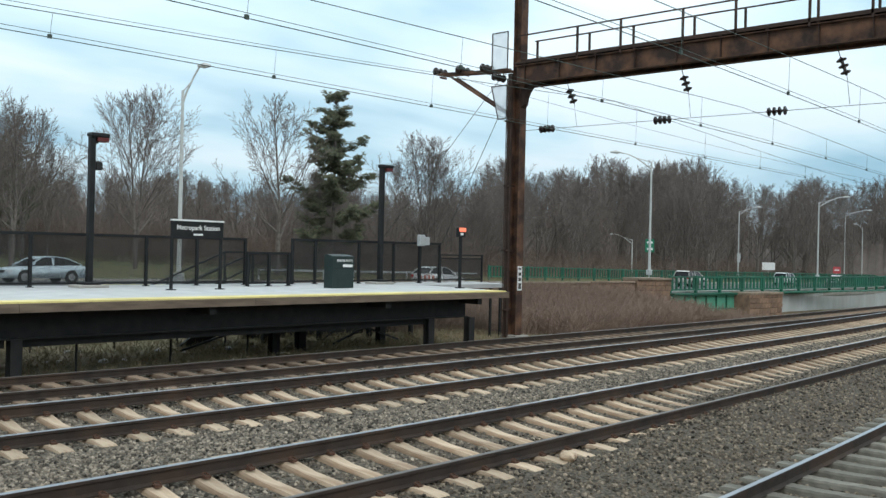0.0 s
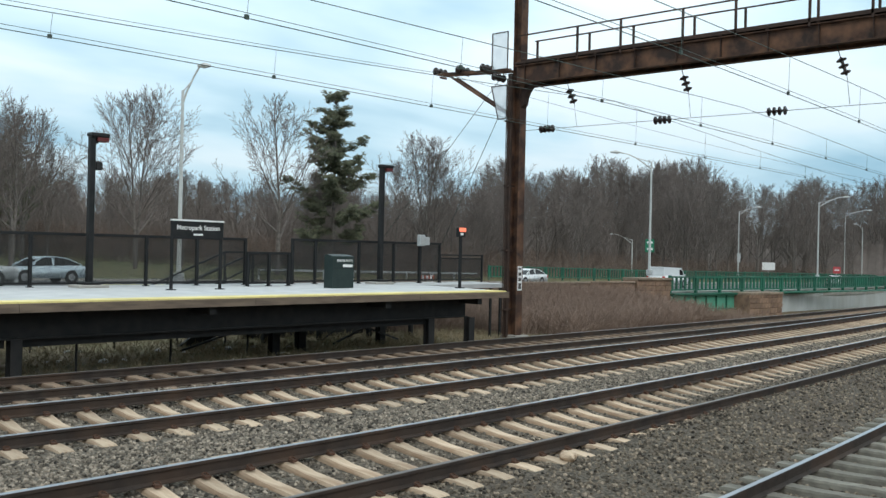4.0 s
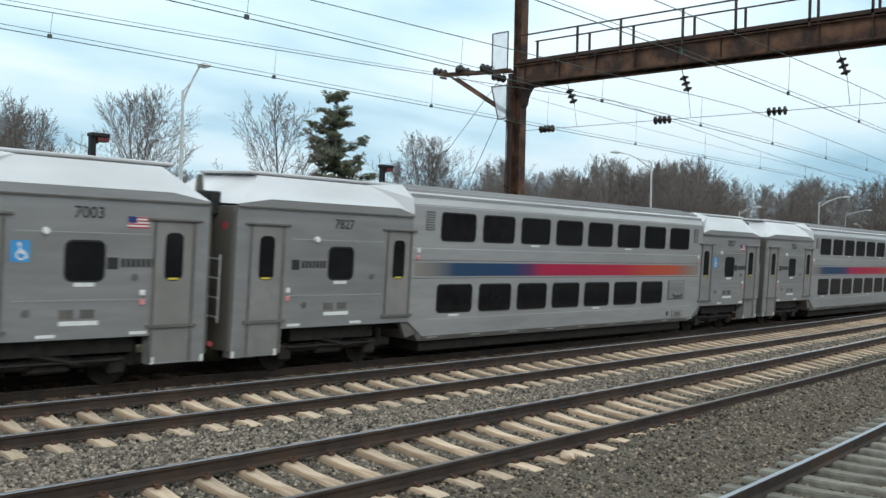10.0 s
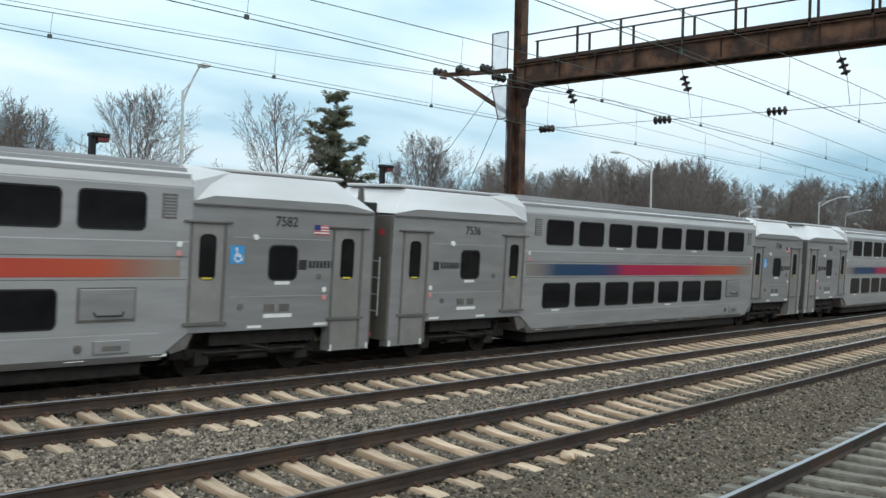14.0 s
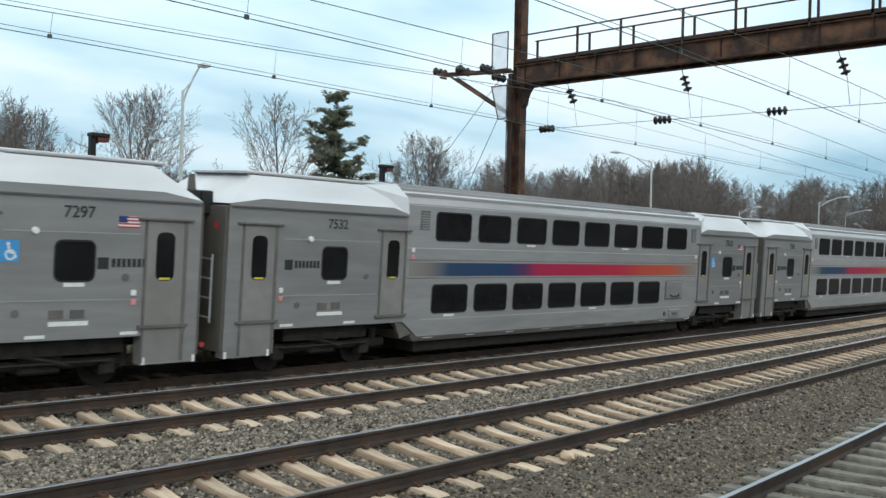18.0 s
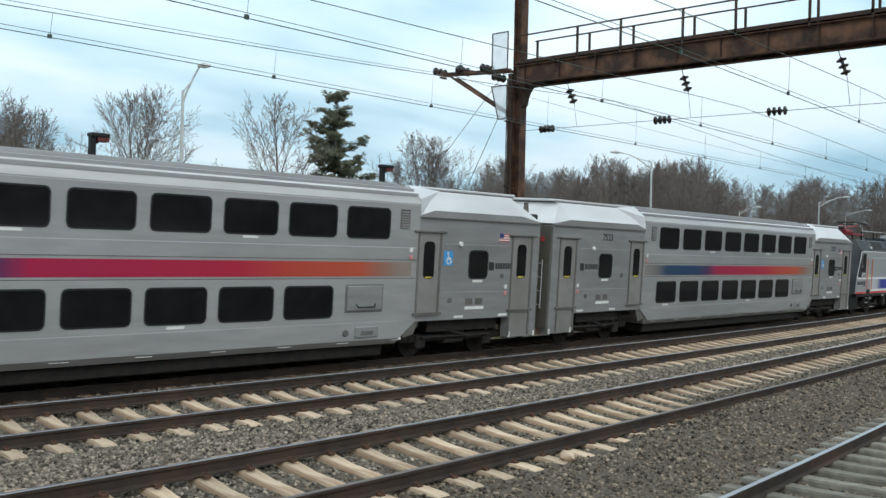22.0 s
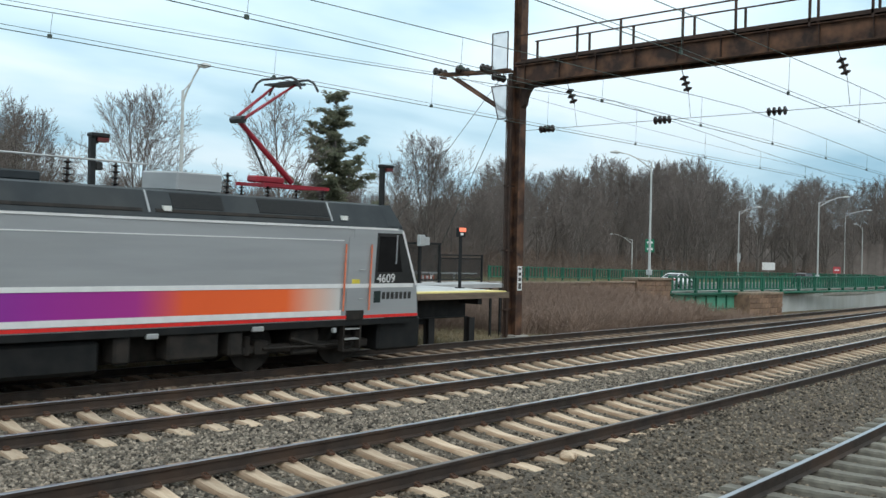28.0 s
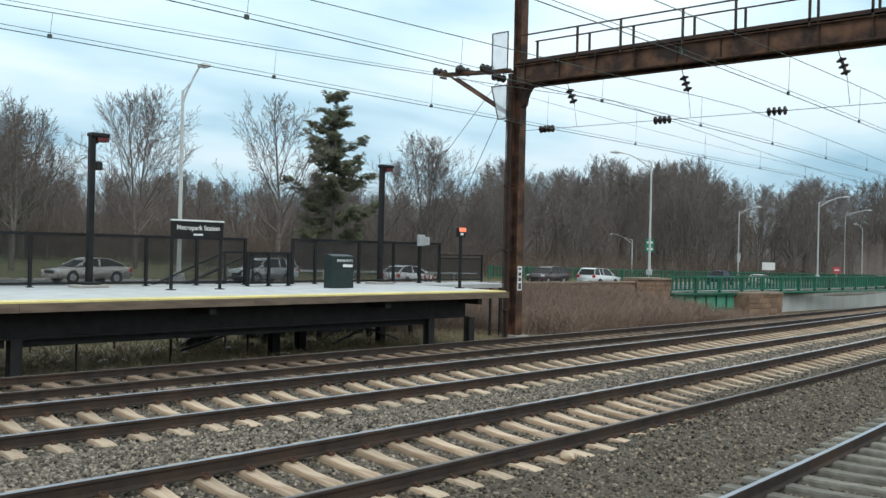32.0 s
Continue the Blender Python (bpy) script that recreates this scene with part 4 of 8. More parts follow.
def stair_and_fence():
    """Stair block and wire fence seen in the shade below the deck."""
    t = thing("stair_structure", "dark steel stair structure in the shade behind the platform", "stairs", m=pose(6.6, 3.2, 0))
    part("stringer", bm_prism([(12.0, 0.55), (13.4, 1.05), (21.0, 1.05), (21.0, 0.35), (13.4, 0.35), (10.8, -0.6), (10.2, -0.6)], 23.2, 23.32, "y"), M_DKSTEEL, t)
    # solid dark panel added as backing for the shade below the deck
    part("side_plate", bm_box(13.5, 24.4, -0.75, 20.8, 24.5, 0.9), M_DKSTEEL, t)
    for x in (13.6, 16.0, 18.4, 20.6):
        part("stair_post", bm_box(x - 0.07, 23.35, -0.8, x + 0.07, 23.49, 1.0), M_DKSTEEL, t)
    for i in range(7):
        part("step", bm_box(13.2 - i * 0.42, 23.33, 0.95 - i * 0.22, 13.6 - i * 0.42, 24.39, 1.0 - i * 0.22), M_DKSTEEL, t)
    for a, b in ((13.6, 16.0), (16.0, 18.4)):
        part("stair_brace", bm_beam((a, 23.3, -0.7), (b, 23.3, 0.6), 0.05, 0.05), M_DKSTEEL, t)
    f = thing("wire_fence", "low wire fence on thin posts behind the platform", "fence", m=pose(6.6, 3.2, 0))
    xs = [-6.4, -4.1, -1.7, 0.7, 3.2, 5.9, 8.45, 10.6, 12.4]
    for x in xs:
        part("post", bm_rod((x, 23.9, -0.8), (x, 23.9, 0.75), 0.035, 0.03, 6), M_DKSTEEL, f)
    for a, b in zip(xs, xs[1:]):
        part("top_wire", bm_rod((a, 23.9, 0.70), (b, 23.9, 0.70), 0.02, n=5), M_GALV, f)
        part("low_wire", bm_rod((a, 23.9, 0.0), (b, 23.9, 0.0), 0.006, n=4), M_GALV, f)
    part("long_pipe", bm_rod((-20, 19.2, 0.36), (18.5, 19.2, 0.52), 0.045, n=8), M_DKSTEEL, t)


stair_and_fence()


def skirt():
    """Second, deeper beam line below the girder."""
    t = thing("platform_beam", "black steel edge beam below the platform girder", "beam")
    for x0, x1 in ((-30, -3.2), (-2.8, 9.3), (9.65, 22.8)):
        a, b = plat_z(x0, 21.5), plat_z(x1, 21.5)
        part("lower_beam", bm_beam((x0, 21.5, a - 0.985), (x1, 21.5, b - 0.985), 0.16, 0.17), M_DKSTEEL, t)


skirt()


def trackside_bits():
    rng = random.Random(4)
    for x, y, r, lab, mt in ((35.8, 26.9, 0.3, "grey boulder in the dry brush", M_CONCRETE), (34.6, 24.4, 0.18, "pale stone in the dry brush", M_COPING_LT), (10.9, 7.66, 0.13, "pale flat stone beside the track", M_TIE), (16.0, 28.4, 0.2, "pale litter behind the platform", M_WHITE), (13.2, 28.0, 0.12, "pale litter behind the platform", M_WHITE)):
        bm = bmesh.new()
        bmesh.ops.create_icosphere(bm, subdivisions=2, radius=r)
        for v in bm.verts:
            v.co *= rng.uniform(0.8, 1.15)
            v.co.z *= 0.6
        o = part("stone" if "litter" not in lab else "litter", bm, mt)
        o.matrix_world = pose(x, y, ground_z(x, y) + r * 0.4 + (0.35 if "brush" in lab else 0.0), 0, 0, rng.uniform(0, 360))
        tagged(o, lab, "stone" if "litter" not in lab else "litter")


M_COPING_LT = mat("pale_stone", (0.5, 0.46, 0.42), (0.4, 0.37, 0.33), 5, 0.9, bump=0.4)
trackside_bits()

# ---------------------------------------------------------------- the train
CAR_LEN, LOCO_LEN = 25.91, 19.6
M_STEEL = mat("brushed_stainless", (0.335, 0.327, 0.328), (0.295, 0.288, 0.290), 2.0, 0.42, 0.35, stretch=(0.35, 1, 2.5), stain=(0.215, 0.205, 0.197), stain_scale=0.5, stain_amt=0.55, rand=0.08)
# lighter copy of the stainless; the sky's reflection is put into its colour
M_DECK = mat("sky_sheen_stainless", (0.42, 0.412, 0.414), (0.37, 0.363, 0.365), 2.0, 0.40, 0.35, stretch=(0.35, 1, 2.5), stain=(0.28, 0.272, 0.267), stain_scale=0.5, stain_amt=0.5, rand=0.08)
# a darker grey than the roof panels, so that the rib lines show
M_RIB = mat("grey_roof_rib", (0.40, 0.395, 0.40), (0.33, 0.327, 0.33), 1.5, 0.45, 0.3, stretch=(0.3, 1, 1))
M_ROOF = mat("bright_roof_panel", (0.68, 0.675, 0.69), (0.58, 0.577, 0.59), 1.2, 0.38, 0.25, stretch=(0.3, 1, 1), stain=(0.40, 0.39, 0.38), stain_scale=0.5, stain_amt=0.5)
M_GLASS = mat("dark_window_glass", (0.008, 0.008, 0.009), (0.013, 0.013, 0.014), 2, 0.08, spec=0.22)
M_GASKET = mat("black_rubber", (0.012, 0.012, 0.012), (0.02, 0.02, 0.02), 5, 0.7)
M_DOOR = mat("door_panel", (0.30, 0.287, 0.275), (0.255, 0.243, 0.235), 3, 0.5, 0.2, stain=(0.19, 0.178, 0.165), stain_scale=1.0)
M_DOORFRAME = mat("door_frame", (0.13, 0.122, 0.113), (0.18, 0.168, 0.156), 3, 0.55, 0.2)
# underframe and wheel tones: dirt, darkened further to hold the shade beneath
M_UNDER = mat("underframe_dirt_and_shade", (0.013, 0.012, 0.011), (0.030, 0.024, 0.020), 4, 0.85, bump=0.3)
M_WHEEL = mat("wheel_steel", (0.022, 0.019, 0.017), (0.04, 0.034, 0.03), 4, 0.6, 0.5)
M_INK = mat("black_ink", (0.03, 0.03, 0.03), rough=0.6)
M_YEL = mat("yellow_handle", (0.75, 0.62, 0.08), rough=0.5)
M_BLUE = mat("blue_pictogram", (0.06, 0.32, 0.66), (0.05, 0.28, 0.6), 4, 0.5)
M_FLAG_R = mat("flag_red", (0.50, 0.06, 0.07), rough=0.5)
M_FLAG_B = mat("flag_blue", (0.03, 0.05, 0.20), rough=0.5)
M_REFLECT = mat("reflective_marker", (0.85, 0.85, 0.83), (0.75, 0.75, 0.72), 6, 0.35)
M_PINK = mat("red_marker_lens", (0.75, 0.33, 0.33), (0.65, 0.25, 0.25), 6, 0.35)
M_STRIPE = ramp_along_x(mat("car_stripe_paint", (0.3, 0.3, 0.3), rough=0.4), [
    (5.7, (0.26, 0.235, 0.215)), (6.5, (0.17, 0.16, 0.16)), (7.2, (0.02, 0.056, 0.115)), (9.6, (0.014, 0.046, 0.12)), (10.4, (0.09, 0.03, 0.10)),
    (11.0, (0.38, 0.014, 0.065)), (15.4, (0.42, 0.018, 0.050)), (16.8, (0.46, 0.06, 0.04)), (18.8, (0.46, 0.085, 0.042)), (19.5, (0.31, 0.14, 0.105)), (20.2, (0.27, 0.225, 0.19))])
M_BEAD = mat("polished_bead", (0.42, 0.415, 0.415), (0.36, 0.355, 0.355), 3, 0.4, 0.35)
M_LAMP = glow("lit_headlamp", (1.0, 0.93, 0.80), 3.0)
M_LAMP_DIM = glow("dim_marker_lamp", (1.0, 0.9, 0.8), 1.0)


def rrect(bm, x0, z0, x1, z1, y, r=0.09, depth=0.012, n=4):
    """Rounded plate in a plane of constant y, its face towards -y."""
    pts = []
    for cx, cz, a0 in ((x1 - r, z1 - r, 0), (x0 + r, z1 - r, 90), (x0 + r, z0 + r, 180), (x1 - r, z0 + r, 270)):
        for i in range(n + 1):
            a = radians(a0 + 90 * i / n)
            pts.append((cx + r * math.cos(a), cz + r * math.sin(a)))
    f = [bm.verts.new((p[0], y, p[1])) for p in pts]
    b = [bm.verts.new((p[0], y + depth, p[1])) for p in pts]
    k = len(pts)
    bm.faces.new(f)
    for i in range(k):
        bm.faces.new((f[i], b[i], b[(i + 1) % k], f[(i + 1) % k]))
    bmesh.ops.recalc_face_normals(bm, faces=bm.faces[:])


SIDE = 1.52
M_ENDWALL = mat("dirty_end_wall", (0.10, 0.093, 0.08), (0.15, 0.14, 0.12), 2, 0.7, stain=(0.05, 0.045, 0.04), stain_scale=1.0)


def window(parent, x0, z0, x1, z1, name="window", r=0.10):
    bm = bmesh.new()
    rrect(bm, x0 - 0.035, z0 - 0.035, x1 + 0.035, z1 + 0.035, -SIDE - 0.008, r + 0.03, 0.02)
    w = part(name, bm, M_GASKET, parent)
    bm = bmesh.new()
    rrect(bm, x0, z0, x1, z1, -SIDE - 0.011, r, 0.006)
    part("pane", bm, M_GLASS, w)
    return w


def side_door(parent, x0, x1, low):
    d = part("door", bm_box(x0, -SIDE - 0.006, 1.24, x1, -SIDE + 0.03, 3.22), M_DOOR, parent, "grey sliding door leaf")
    # right jamb drawn wider, its dark tone carrying the recessed door's shade
    for a, b in ((x0 - 0.05, x0), (x1, x1 + 0.07)):
        part("door_jamb", bm_box(a, -SIDE - 0.03, 0.5 if low else 1.18, b, -SIDE + 0.02, 3.30, bev=0.008), M_DOORFRAME, d)
    part("door_hood", bm_box(x0 - 0.20, -SIDE - 0.06, 3.24, x1 + 0.20, -SIDE + 0.02, 3.29, bev=0.01), M_DOORFRAME, d)
    part("door_sill", bm_box(x0 - 0.14, -SIDE - 0.05, 1.17, x1 + 0.14, -SIDE + 0.02, 1.23), M_DOORFRAME, d)
    xm = (x0 + x1) / 2
    bm = bmesh.new()
    rrect(bm, xm - 0.20, 2.08, xm + 0.20, 3.02, -SIDE - 0.011, 0.13, 0.008)
    part("door_window", bm, M_GLASS, d)
    part("yellow_latch", bm_box(xm - 0.12, -SIDE - 0.014, 2.10, xm + 0.12, -SIDE - 0.0115, 2.14), M_YEL, d)
    if low:
        part("trap_panel", bm_box(x0, -SIDE - 0.004, 0.5, x1, -SIDE + 0.02, 1.165), M_DOOR, d, "panel below the door")


def main_profile():
    half = [(-1.40, 0.48), (-SIDE, 0.64), (-SIDE, 3.94), (-1.42, 4.10)]
    return half + [(-y, z) for y, z in half[::-1]]


def bogie(parent, xc, r, base, dark=True):
    b = part("bogie", bm_box(xc - base / 2 - 0.75, -1.15, 0.42, xc + base / 2 + 0.75, -0.95, 0.62, bev=0.04), M_UNDER, parent, "dark dirty wheel truck")
    part("frame_side", bm_box(xc - base / 2 - 0.75, 0.95, 0.42, xc + base / 2 + 0.75, 1.15, 0.62, bev=0.04), M_UNDER, b)
    part("bolster", bm_box(xc - 0.4, -1.2, 0.35, xc + 0.4, 1.2, 0.95, bev=0.05), M_UNDER, b)
    for s in (-1, 1):
        xw = xc + s * base / 2
        for y in (-0.78, 0.72):
            bm = bmesh.new()
            rod(bm, (xw, y - 0.03, r), (xw, y + 0.08, r), r, r, 24)
            rod(bm, (xw, y - 0.06, r), (xw, y - 0.03, r), r * 0.35, r * 0.5, 16)
            part("wheel", bm, M_WHEEL, b)
        part("axle_box", bm_box(xw - 0.17, -1.22, r - 0.15, xw + 0.17, -0.96, r + 0.17, bev=0.03), M_UNDER, b)
        part("spring", bm_rod((xw + s * 0.34, -1.08, 0.42), (xw + s * 0.34, -1.08, 0.85), 0.1, 0.1, 10), M_UNDER, b)
    part("damper", bm_rod((xc - 0.5, -1.25, 0.75), (xc + 0.5, -1.25, 0.5), 0.05), M_UNDER, b)
    part("brake_rod", bm_rod((xc - base / 2, -1.26, 0.55), (xc + base / 2, -1.26, 0.55), 0.03), M_WHEEL, b)


def build_coach(number_a, number_b, cab=False):
    label = "silver double-deck cab coach leading the train, headlamps lit" if cab else "silver double-deck commuter coach with rainbow stripe"
    c = thing("train_coach", label, "train coach", "coaches of the train")
    L = CAR_LEN
    xa, xb = 5.62, 20.68
    # low double-deck body, its belly cut off slantwise at both ends
    bm = bmesh.new()
    prof = main_profile()
    rings = []
    for x, cut in ((xa - 0.05, 1.02), (xa + 0.48, 0.50), (xb - 0.48, 0.50), (xb + 0.05, 1.02)):
        rings.append([bm.verts.new((x, y, max(z, cut) if z < 1.1 else z)) for y, z in prof])
    k = len(prof)
    for a, b in zip(rings, rings[1:]):
        for i in range(k):
            bm.faces.new((a[i], b[i], b[(i + 1) % k], a[(i + 1) % k]))
    bm.faces.new(rings[0])
    bm.faces.new(rings[-1][::-1])
    bmesh.ops.recalc_face_normals(bm, faces=bm.faces[:])
    body = part("deck_body", bm, M_DECK, c, "brushed stainless steel body")
    # ribbed roof over the double deck
    bm = bmesh.new()
    half = [(-1.46, 3.97), (-1.44, 4.06), (-1.33, 4.20), (-1.10, 4.30), (-0.75, 4.37), (-0.3, 4.40)]
    prism(bm, half + [(-y, z) for y, z in half[::-1]], xa - 0.05, xb + 0.05, "x")
    for y, z in ((-1.385, 4.14), (-1.21, 4.26), (-0.93, 4.34), (-0.62, 4.385), (-0.3, 4.405), (0.3, 4.405), (0.93, 4.34), (1.21, 4.26)):
        part("roof_rib", bm_box(xa - 0.04, y - 0.035, z - 0.03, xb + 0.04, y + 0.035, z + 0.05), M_RIB, c, "grey roof rib")
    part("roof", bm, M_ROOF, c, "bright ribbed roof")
    # vestibule ends with slanting roof facets
    for e0, e1, fl in ((0.30, xa - 0.05, 1), (xb + 0.05, L - 0.30, -1)):
        bm = bmesh.new()
        tipa, tipb = (e0, e0 + 1.22) if fl > 0 else (e1 - 1.22, e1)
        box(bm, e0, -SIDE, 1.02, e1, SIDE, 3.62)
        if not (cab and fl > 0):
            box(bm, tipa, -SIDE, 0.46, tipb, -SIDE + 0.25, 1.018)
            box(bm, tipa, SIDE - 0.25, 0.46, tipb, SIDE, 1.018)
        part("end_body", bm, M_STEEL, c, "stainless vestibule end")
        bm = bmesh.new()
        ia, ib = (e0 + 0.85, e1 - 0.5) if fl > 0 else (e0 + 0.5, e1 - 0.85)
        xo, xi, pa, pb = (e0, e1, ia, ib) if fl > 0 else (e1, e0, ib, ia)
        V = bm.verts.new
        ring = []
        for sy in (-1, 1):
            ring.append([V((xo, sy * SIDE, 3.665)), V((pa, sy * SIDE, 3.80)), V((pb, sy * SIDE, 3.80)), V((xi, sy * SIDE, 3.665)), V((pa, sy * 1.06, 4.30)), V((pb, sy * 1.06, 4.30))])
        for o, p1, p2, n1, t1, t2 in ring:
            bm.faces.new((o, p1, t1))
            bm.faces.new((p1, p2, t2, t1))
            bm.faces.new((p2, n1, t2))
        A, B = ring
        bm.faces.new((A[0], A[4], B[4], B[0]))
        bm.faces.new((A[4], A[5], B[5], B[4]))
        bm.faces.new((A[5], A[3], B[3], B[5]))
        bm.faces.new((A[0], B[0], B[1], B[2], B[3], A[3], A[2], A[1]))
        bmesh.ops.recalc_face_normals(bm, faces=bm.faces[:])
        box(bm, min(ia, ib) - 0.12, -1.0, 4.33, max(ia, ib) + 0.3, 1.0, 4.40, 0.02)
        # thin dark layer stands in for the shadow line under the raised strip
        part("roof_joint", bm_box(min(ia, ib) - 0.05, -0.97, 4.301, max(ia, ib) + 0.25, 0.97, 4.329), M_DOORFRAME, c)
        for sy in (-1, 1):
            gb = bmesh.new()
            prism(gb, [(xo, 3.621), (xi, 3.621), (xi, 3.662), (pb, 3.796), (pa, 3.796), (xo, 3.662)], sy * SIDE - 0.02, sy * SIDE + 0.02, "y")
            part("side_crown", gb, M_STEEL, c)
            hy0 = sy * SIDE + (0.022 if sy > 0 else -0.052)
            part("gutter", bm_box(min(xo, xi) + 0.02, hy0, 3.60, max(xo, xi) - 0.02, hy0 + 0.03, 3.63), M_DOORFRAME, c)
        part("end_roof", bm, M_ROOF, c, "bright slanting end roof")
        xe = e1 if fl > 0 else e0
        for sy in (-1, 1):
            bm = bmesh.new()
            A, B, C, D, E = [bm.verts.new(p) for p in ((xe, sy * 1.55, 3.66), (xe, sy * 1.49, 4.06), (xe, sy * 1.05, 4.40), (xe - fl * 1.15, sy * 1.05, 4.31), (xe, sy * 0.9, 4.30))]
            for f in ((A, B, D), (B, C, D), (C, E, D), (A, D, E), (A, E, C, B)):
                bm.faces.new(f)
            bmesh.ops.recalc_face_normals(bm, faces=bm.faces[:])
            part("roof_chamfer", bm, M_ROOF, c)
        xm = (3.24 if fl > 0 else L - 2.89)
        w = window(c, xm - 0.36, 2.10, xm + 0.36, 2.80, r=0.12)
        part("window_label", bm_box(xm - 0.2, -SIDE - 0.004, 1.98, xm + 0.2, -SIDE + 0.002, 2.05), M_REFLECT, w)
        inner = (4.74, 5.49) if fl > 0 else (L - 5.16, L - 4.43)
        outer = (0.71, 1.51) if fl > 0 else (L - 1.47, L - 0.67)
        side_door(c, *inner, False)
        side_door(c, *outer, not (cab and fl > 0))
        # small fittings
        for dx, z in ((0.55, 0.0),):
            part("vent", bm_box(xm - 0.45, -SIDE - 0.012, 1.40, xm - 0.18, -SIDE + 0.002, 1.56), M_DOORFRAME, c)
            part("vent", bm_box(xm - 0.05, -SIDE - 0.012, 1.40, xm + 0.22, -SIDE + 0.002, 1.56), M_DOORFRAME, c)
            part("data_plate", bm_box(xm - 0.45, -SIDE - 0.006, 1.27, xm + 0.3, -SIDE + 0.002, 1.35), M_REFLECT, c)
        part("round_cap", bm_rod((xm - 1.05, -SIDE - 0.02, 1.52), (xm - 1.05, -SIDE + 0.01, 1.52), 0.07, 0.07, 12), M_DOORFRAME, c)
        part("round_cap", bm_rod((xm + 1.0, -SIDE - 0.02, 2.15), (xm + 1.0, -SIDE + 0.01, 2.15), 0.07, 0.07, 12), M_DOORFRAME, c)
        part("camera_pod", bm_rod((xm - 0.75, -SIDE - 0.05, 2.98), (xm - 0.75, -SIDE + 0.01, 2.98), 0.06, 0.07, 10), M_REFLECT, c)
        lx = (1.80, 2.76) if fl > 0 else (L - 2.46, L - 1.5)
        lg = part("operator_lettering", bm_box(lx[0], -SIDE - 0.005, 2.30, lx[0] + 0.22, -SIDE + 0.002, 2.52), M_INK, c, "dark operator mark")
        for i in range(7):
            xx = lx[0] + 0.28 + i * 0.105
            part("letter_bar", bm_box(xx, -SIDE - 0.005, 2.34, xx + 0.075, -SIDE + 0.002, 2.50), M_INK, lg)
        for xx in ((1.72, 5.80) if fl > 0 else (L - 1.72, L - 5.45)):
            for z, mt in ((2.02, M_REFLECT), (1.84, M_PINK)):
                zz = z + (0.72 if abs(xx - 5.80) < 0.1 or abs(xx - (L - 5.45)) < 0.1 else -0.22)
                part("side_marker", bm_box(xx - 0.05, -SIDE - 0.025, zz, xx + 0.06, -SIDE + 0.002, zz + 0.11, bev=0.01), mt, c)
        for xx in ((1.75, 3.6) if fl > 0 else (L - 1.95, L - 3.75)):
            part("reflector", bm_box(xx, -SIDE - 0.006, 1.06, xx + 0.36, -SIDE + 0.002, 1.12), M_REFLECT, c)
        # gangway bellows and end gear
        gx = (-0.02, 0.298) if fl > 0 else (L - 0.298, L + 0.02)
        if not (cab and fl > 0):
            g = part("gangway", bm_box(gx[0], -0.62, 1.05, gx[1], 0.62, 3.35, bev=0.03), M_GASKET, c, "black rubber gangway")
            bm = bmesh.new()
            for z in (1.3, 1.7, 2.1, 2.5):
                rod(bm, (gx[0] + 0.05, -1.38, z), (gx[0] + 0.05, -0.85, z + 0.02), 0.02)
            for y in (-1.38, -0.85):
                rod(bm, (gx[0] + 0.05, y, 1.2), (gx[0] + 0.05, y, 2.6), 0.02)
            part("end_ladder", bm, M_GALV, c, "pale steel grab irons")
            part("end_lamp", bm_rod((gx[0] + 0.24 if fl > 0 else gx[0] + 0.02, -1.2, 3.2), (gx[0] + 0.30 if fl > 0 else gx[0] + 0.08, -1.2, 3.2), 0.085, 0.085, 14), M_FLAG_R, c, "round red end lamp")
            part("brake_pipe", bm_rod((gx[0] + 0.1, -1.1, 0.72), (gx[0] + 0.2, -0.75, 0.66), 0.06, 0.05, 8), M_FLAG_R, c, "red brake pipe cock")
            if fl < 0:
                part("roof_fin", bm_prism([(gx[0] + 0.06, 3.70), (gx[0] + 0.26, 3.70), (gx[0] + 0.18, 4.22), (gx[0] + 0.10, 4.22)], -0.9, -0.8, "y"), M_ENDWALL, c)
            for kx in (0.02, 1.12):
                part("step_light", bm_box(e0 + kx if fl > 0 else e1 - kx - 0.06, -SIDE - 0.02, 0.46, e0 + kx + 0.06 if fl > 0 else e1 - kx, -SIDE - 0.001, 0.60), M_REFLECT, c)
            part("end_hose", bm_rod((gx[0] + 0.05, -0.9, 0.75), (gx[1], -0.7, 0.6), 0.05), M_UNDER, c)
            wx = (gx[0] + 0.25, gx[0] + 0.295) if fl > 0 else (gx[0] + 0.023, gx[0] + 0.068)
            part("end_wall", bm_box(wx[0], -SIDE + 0.03, 0.6, wx[1], SIDE - 0.03, 3.6), M_ENDWALL, c, "dirty dark end wall")
            part("end_cover", bm_box(gx[0] + 0.02, -0.95, 3.40, gx[1], 0.95, 3.9, bev=0.03), M_GASKET, c)
        num = number_a if fl > 0 else number_b
        if num:
            text_mesh("fleet_number", num, 0.30, M_INK, c, pose(xm + 0.05, -SIDE - 0.006, 3.33, 90, 0, 0), "black fleet number", 0.004)
        if fl < 0:
            s = part("access_sign", bm_box(L - 4.25, -SIDE - 0.006, 2.42, L - 3.91, -SIDE + 0.002, 2.80), M_BLUE, c, "blue wheelchair sign")
            py = -SIDE - 0.0085
            part("pictogram", bm_rod((L - 4.060, py - 0.001, 2.545), (L - 4.060, py + 0.002, 2.545), 0.095, 0.095, 16), M_WHITE, s, "white wheelchair symbol")
            part("pictogram_hole", bm_rod((L - 4.060, py - 0.004, 2.545), (L - 4.060, py - 0.0015, 2.545), 0.062, 0.062, 16), M_BLUE, s)
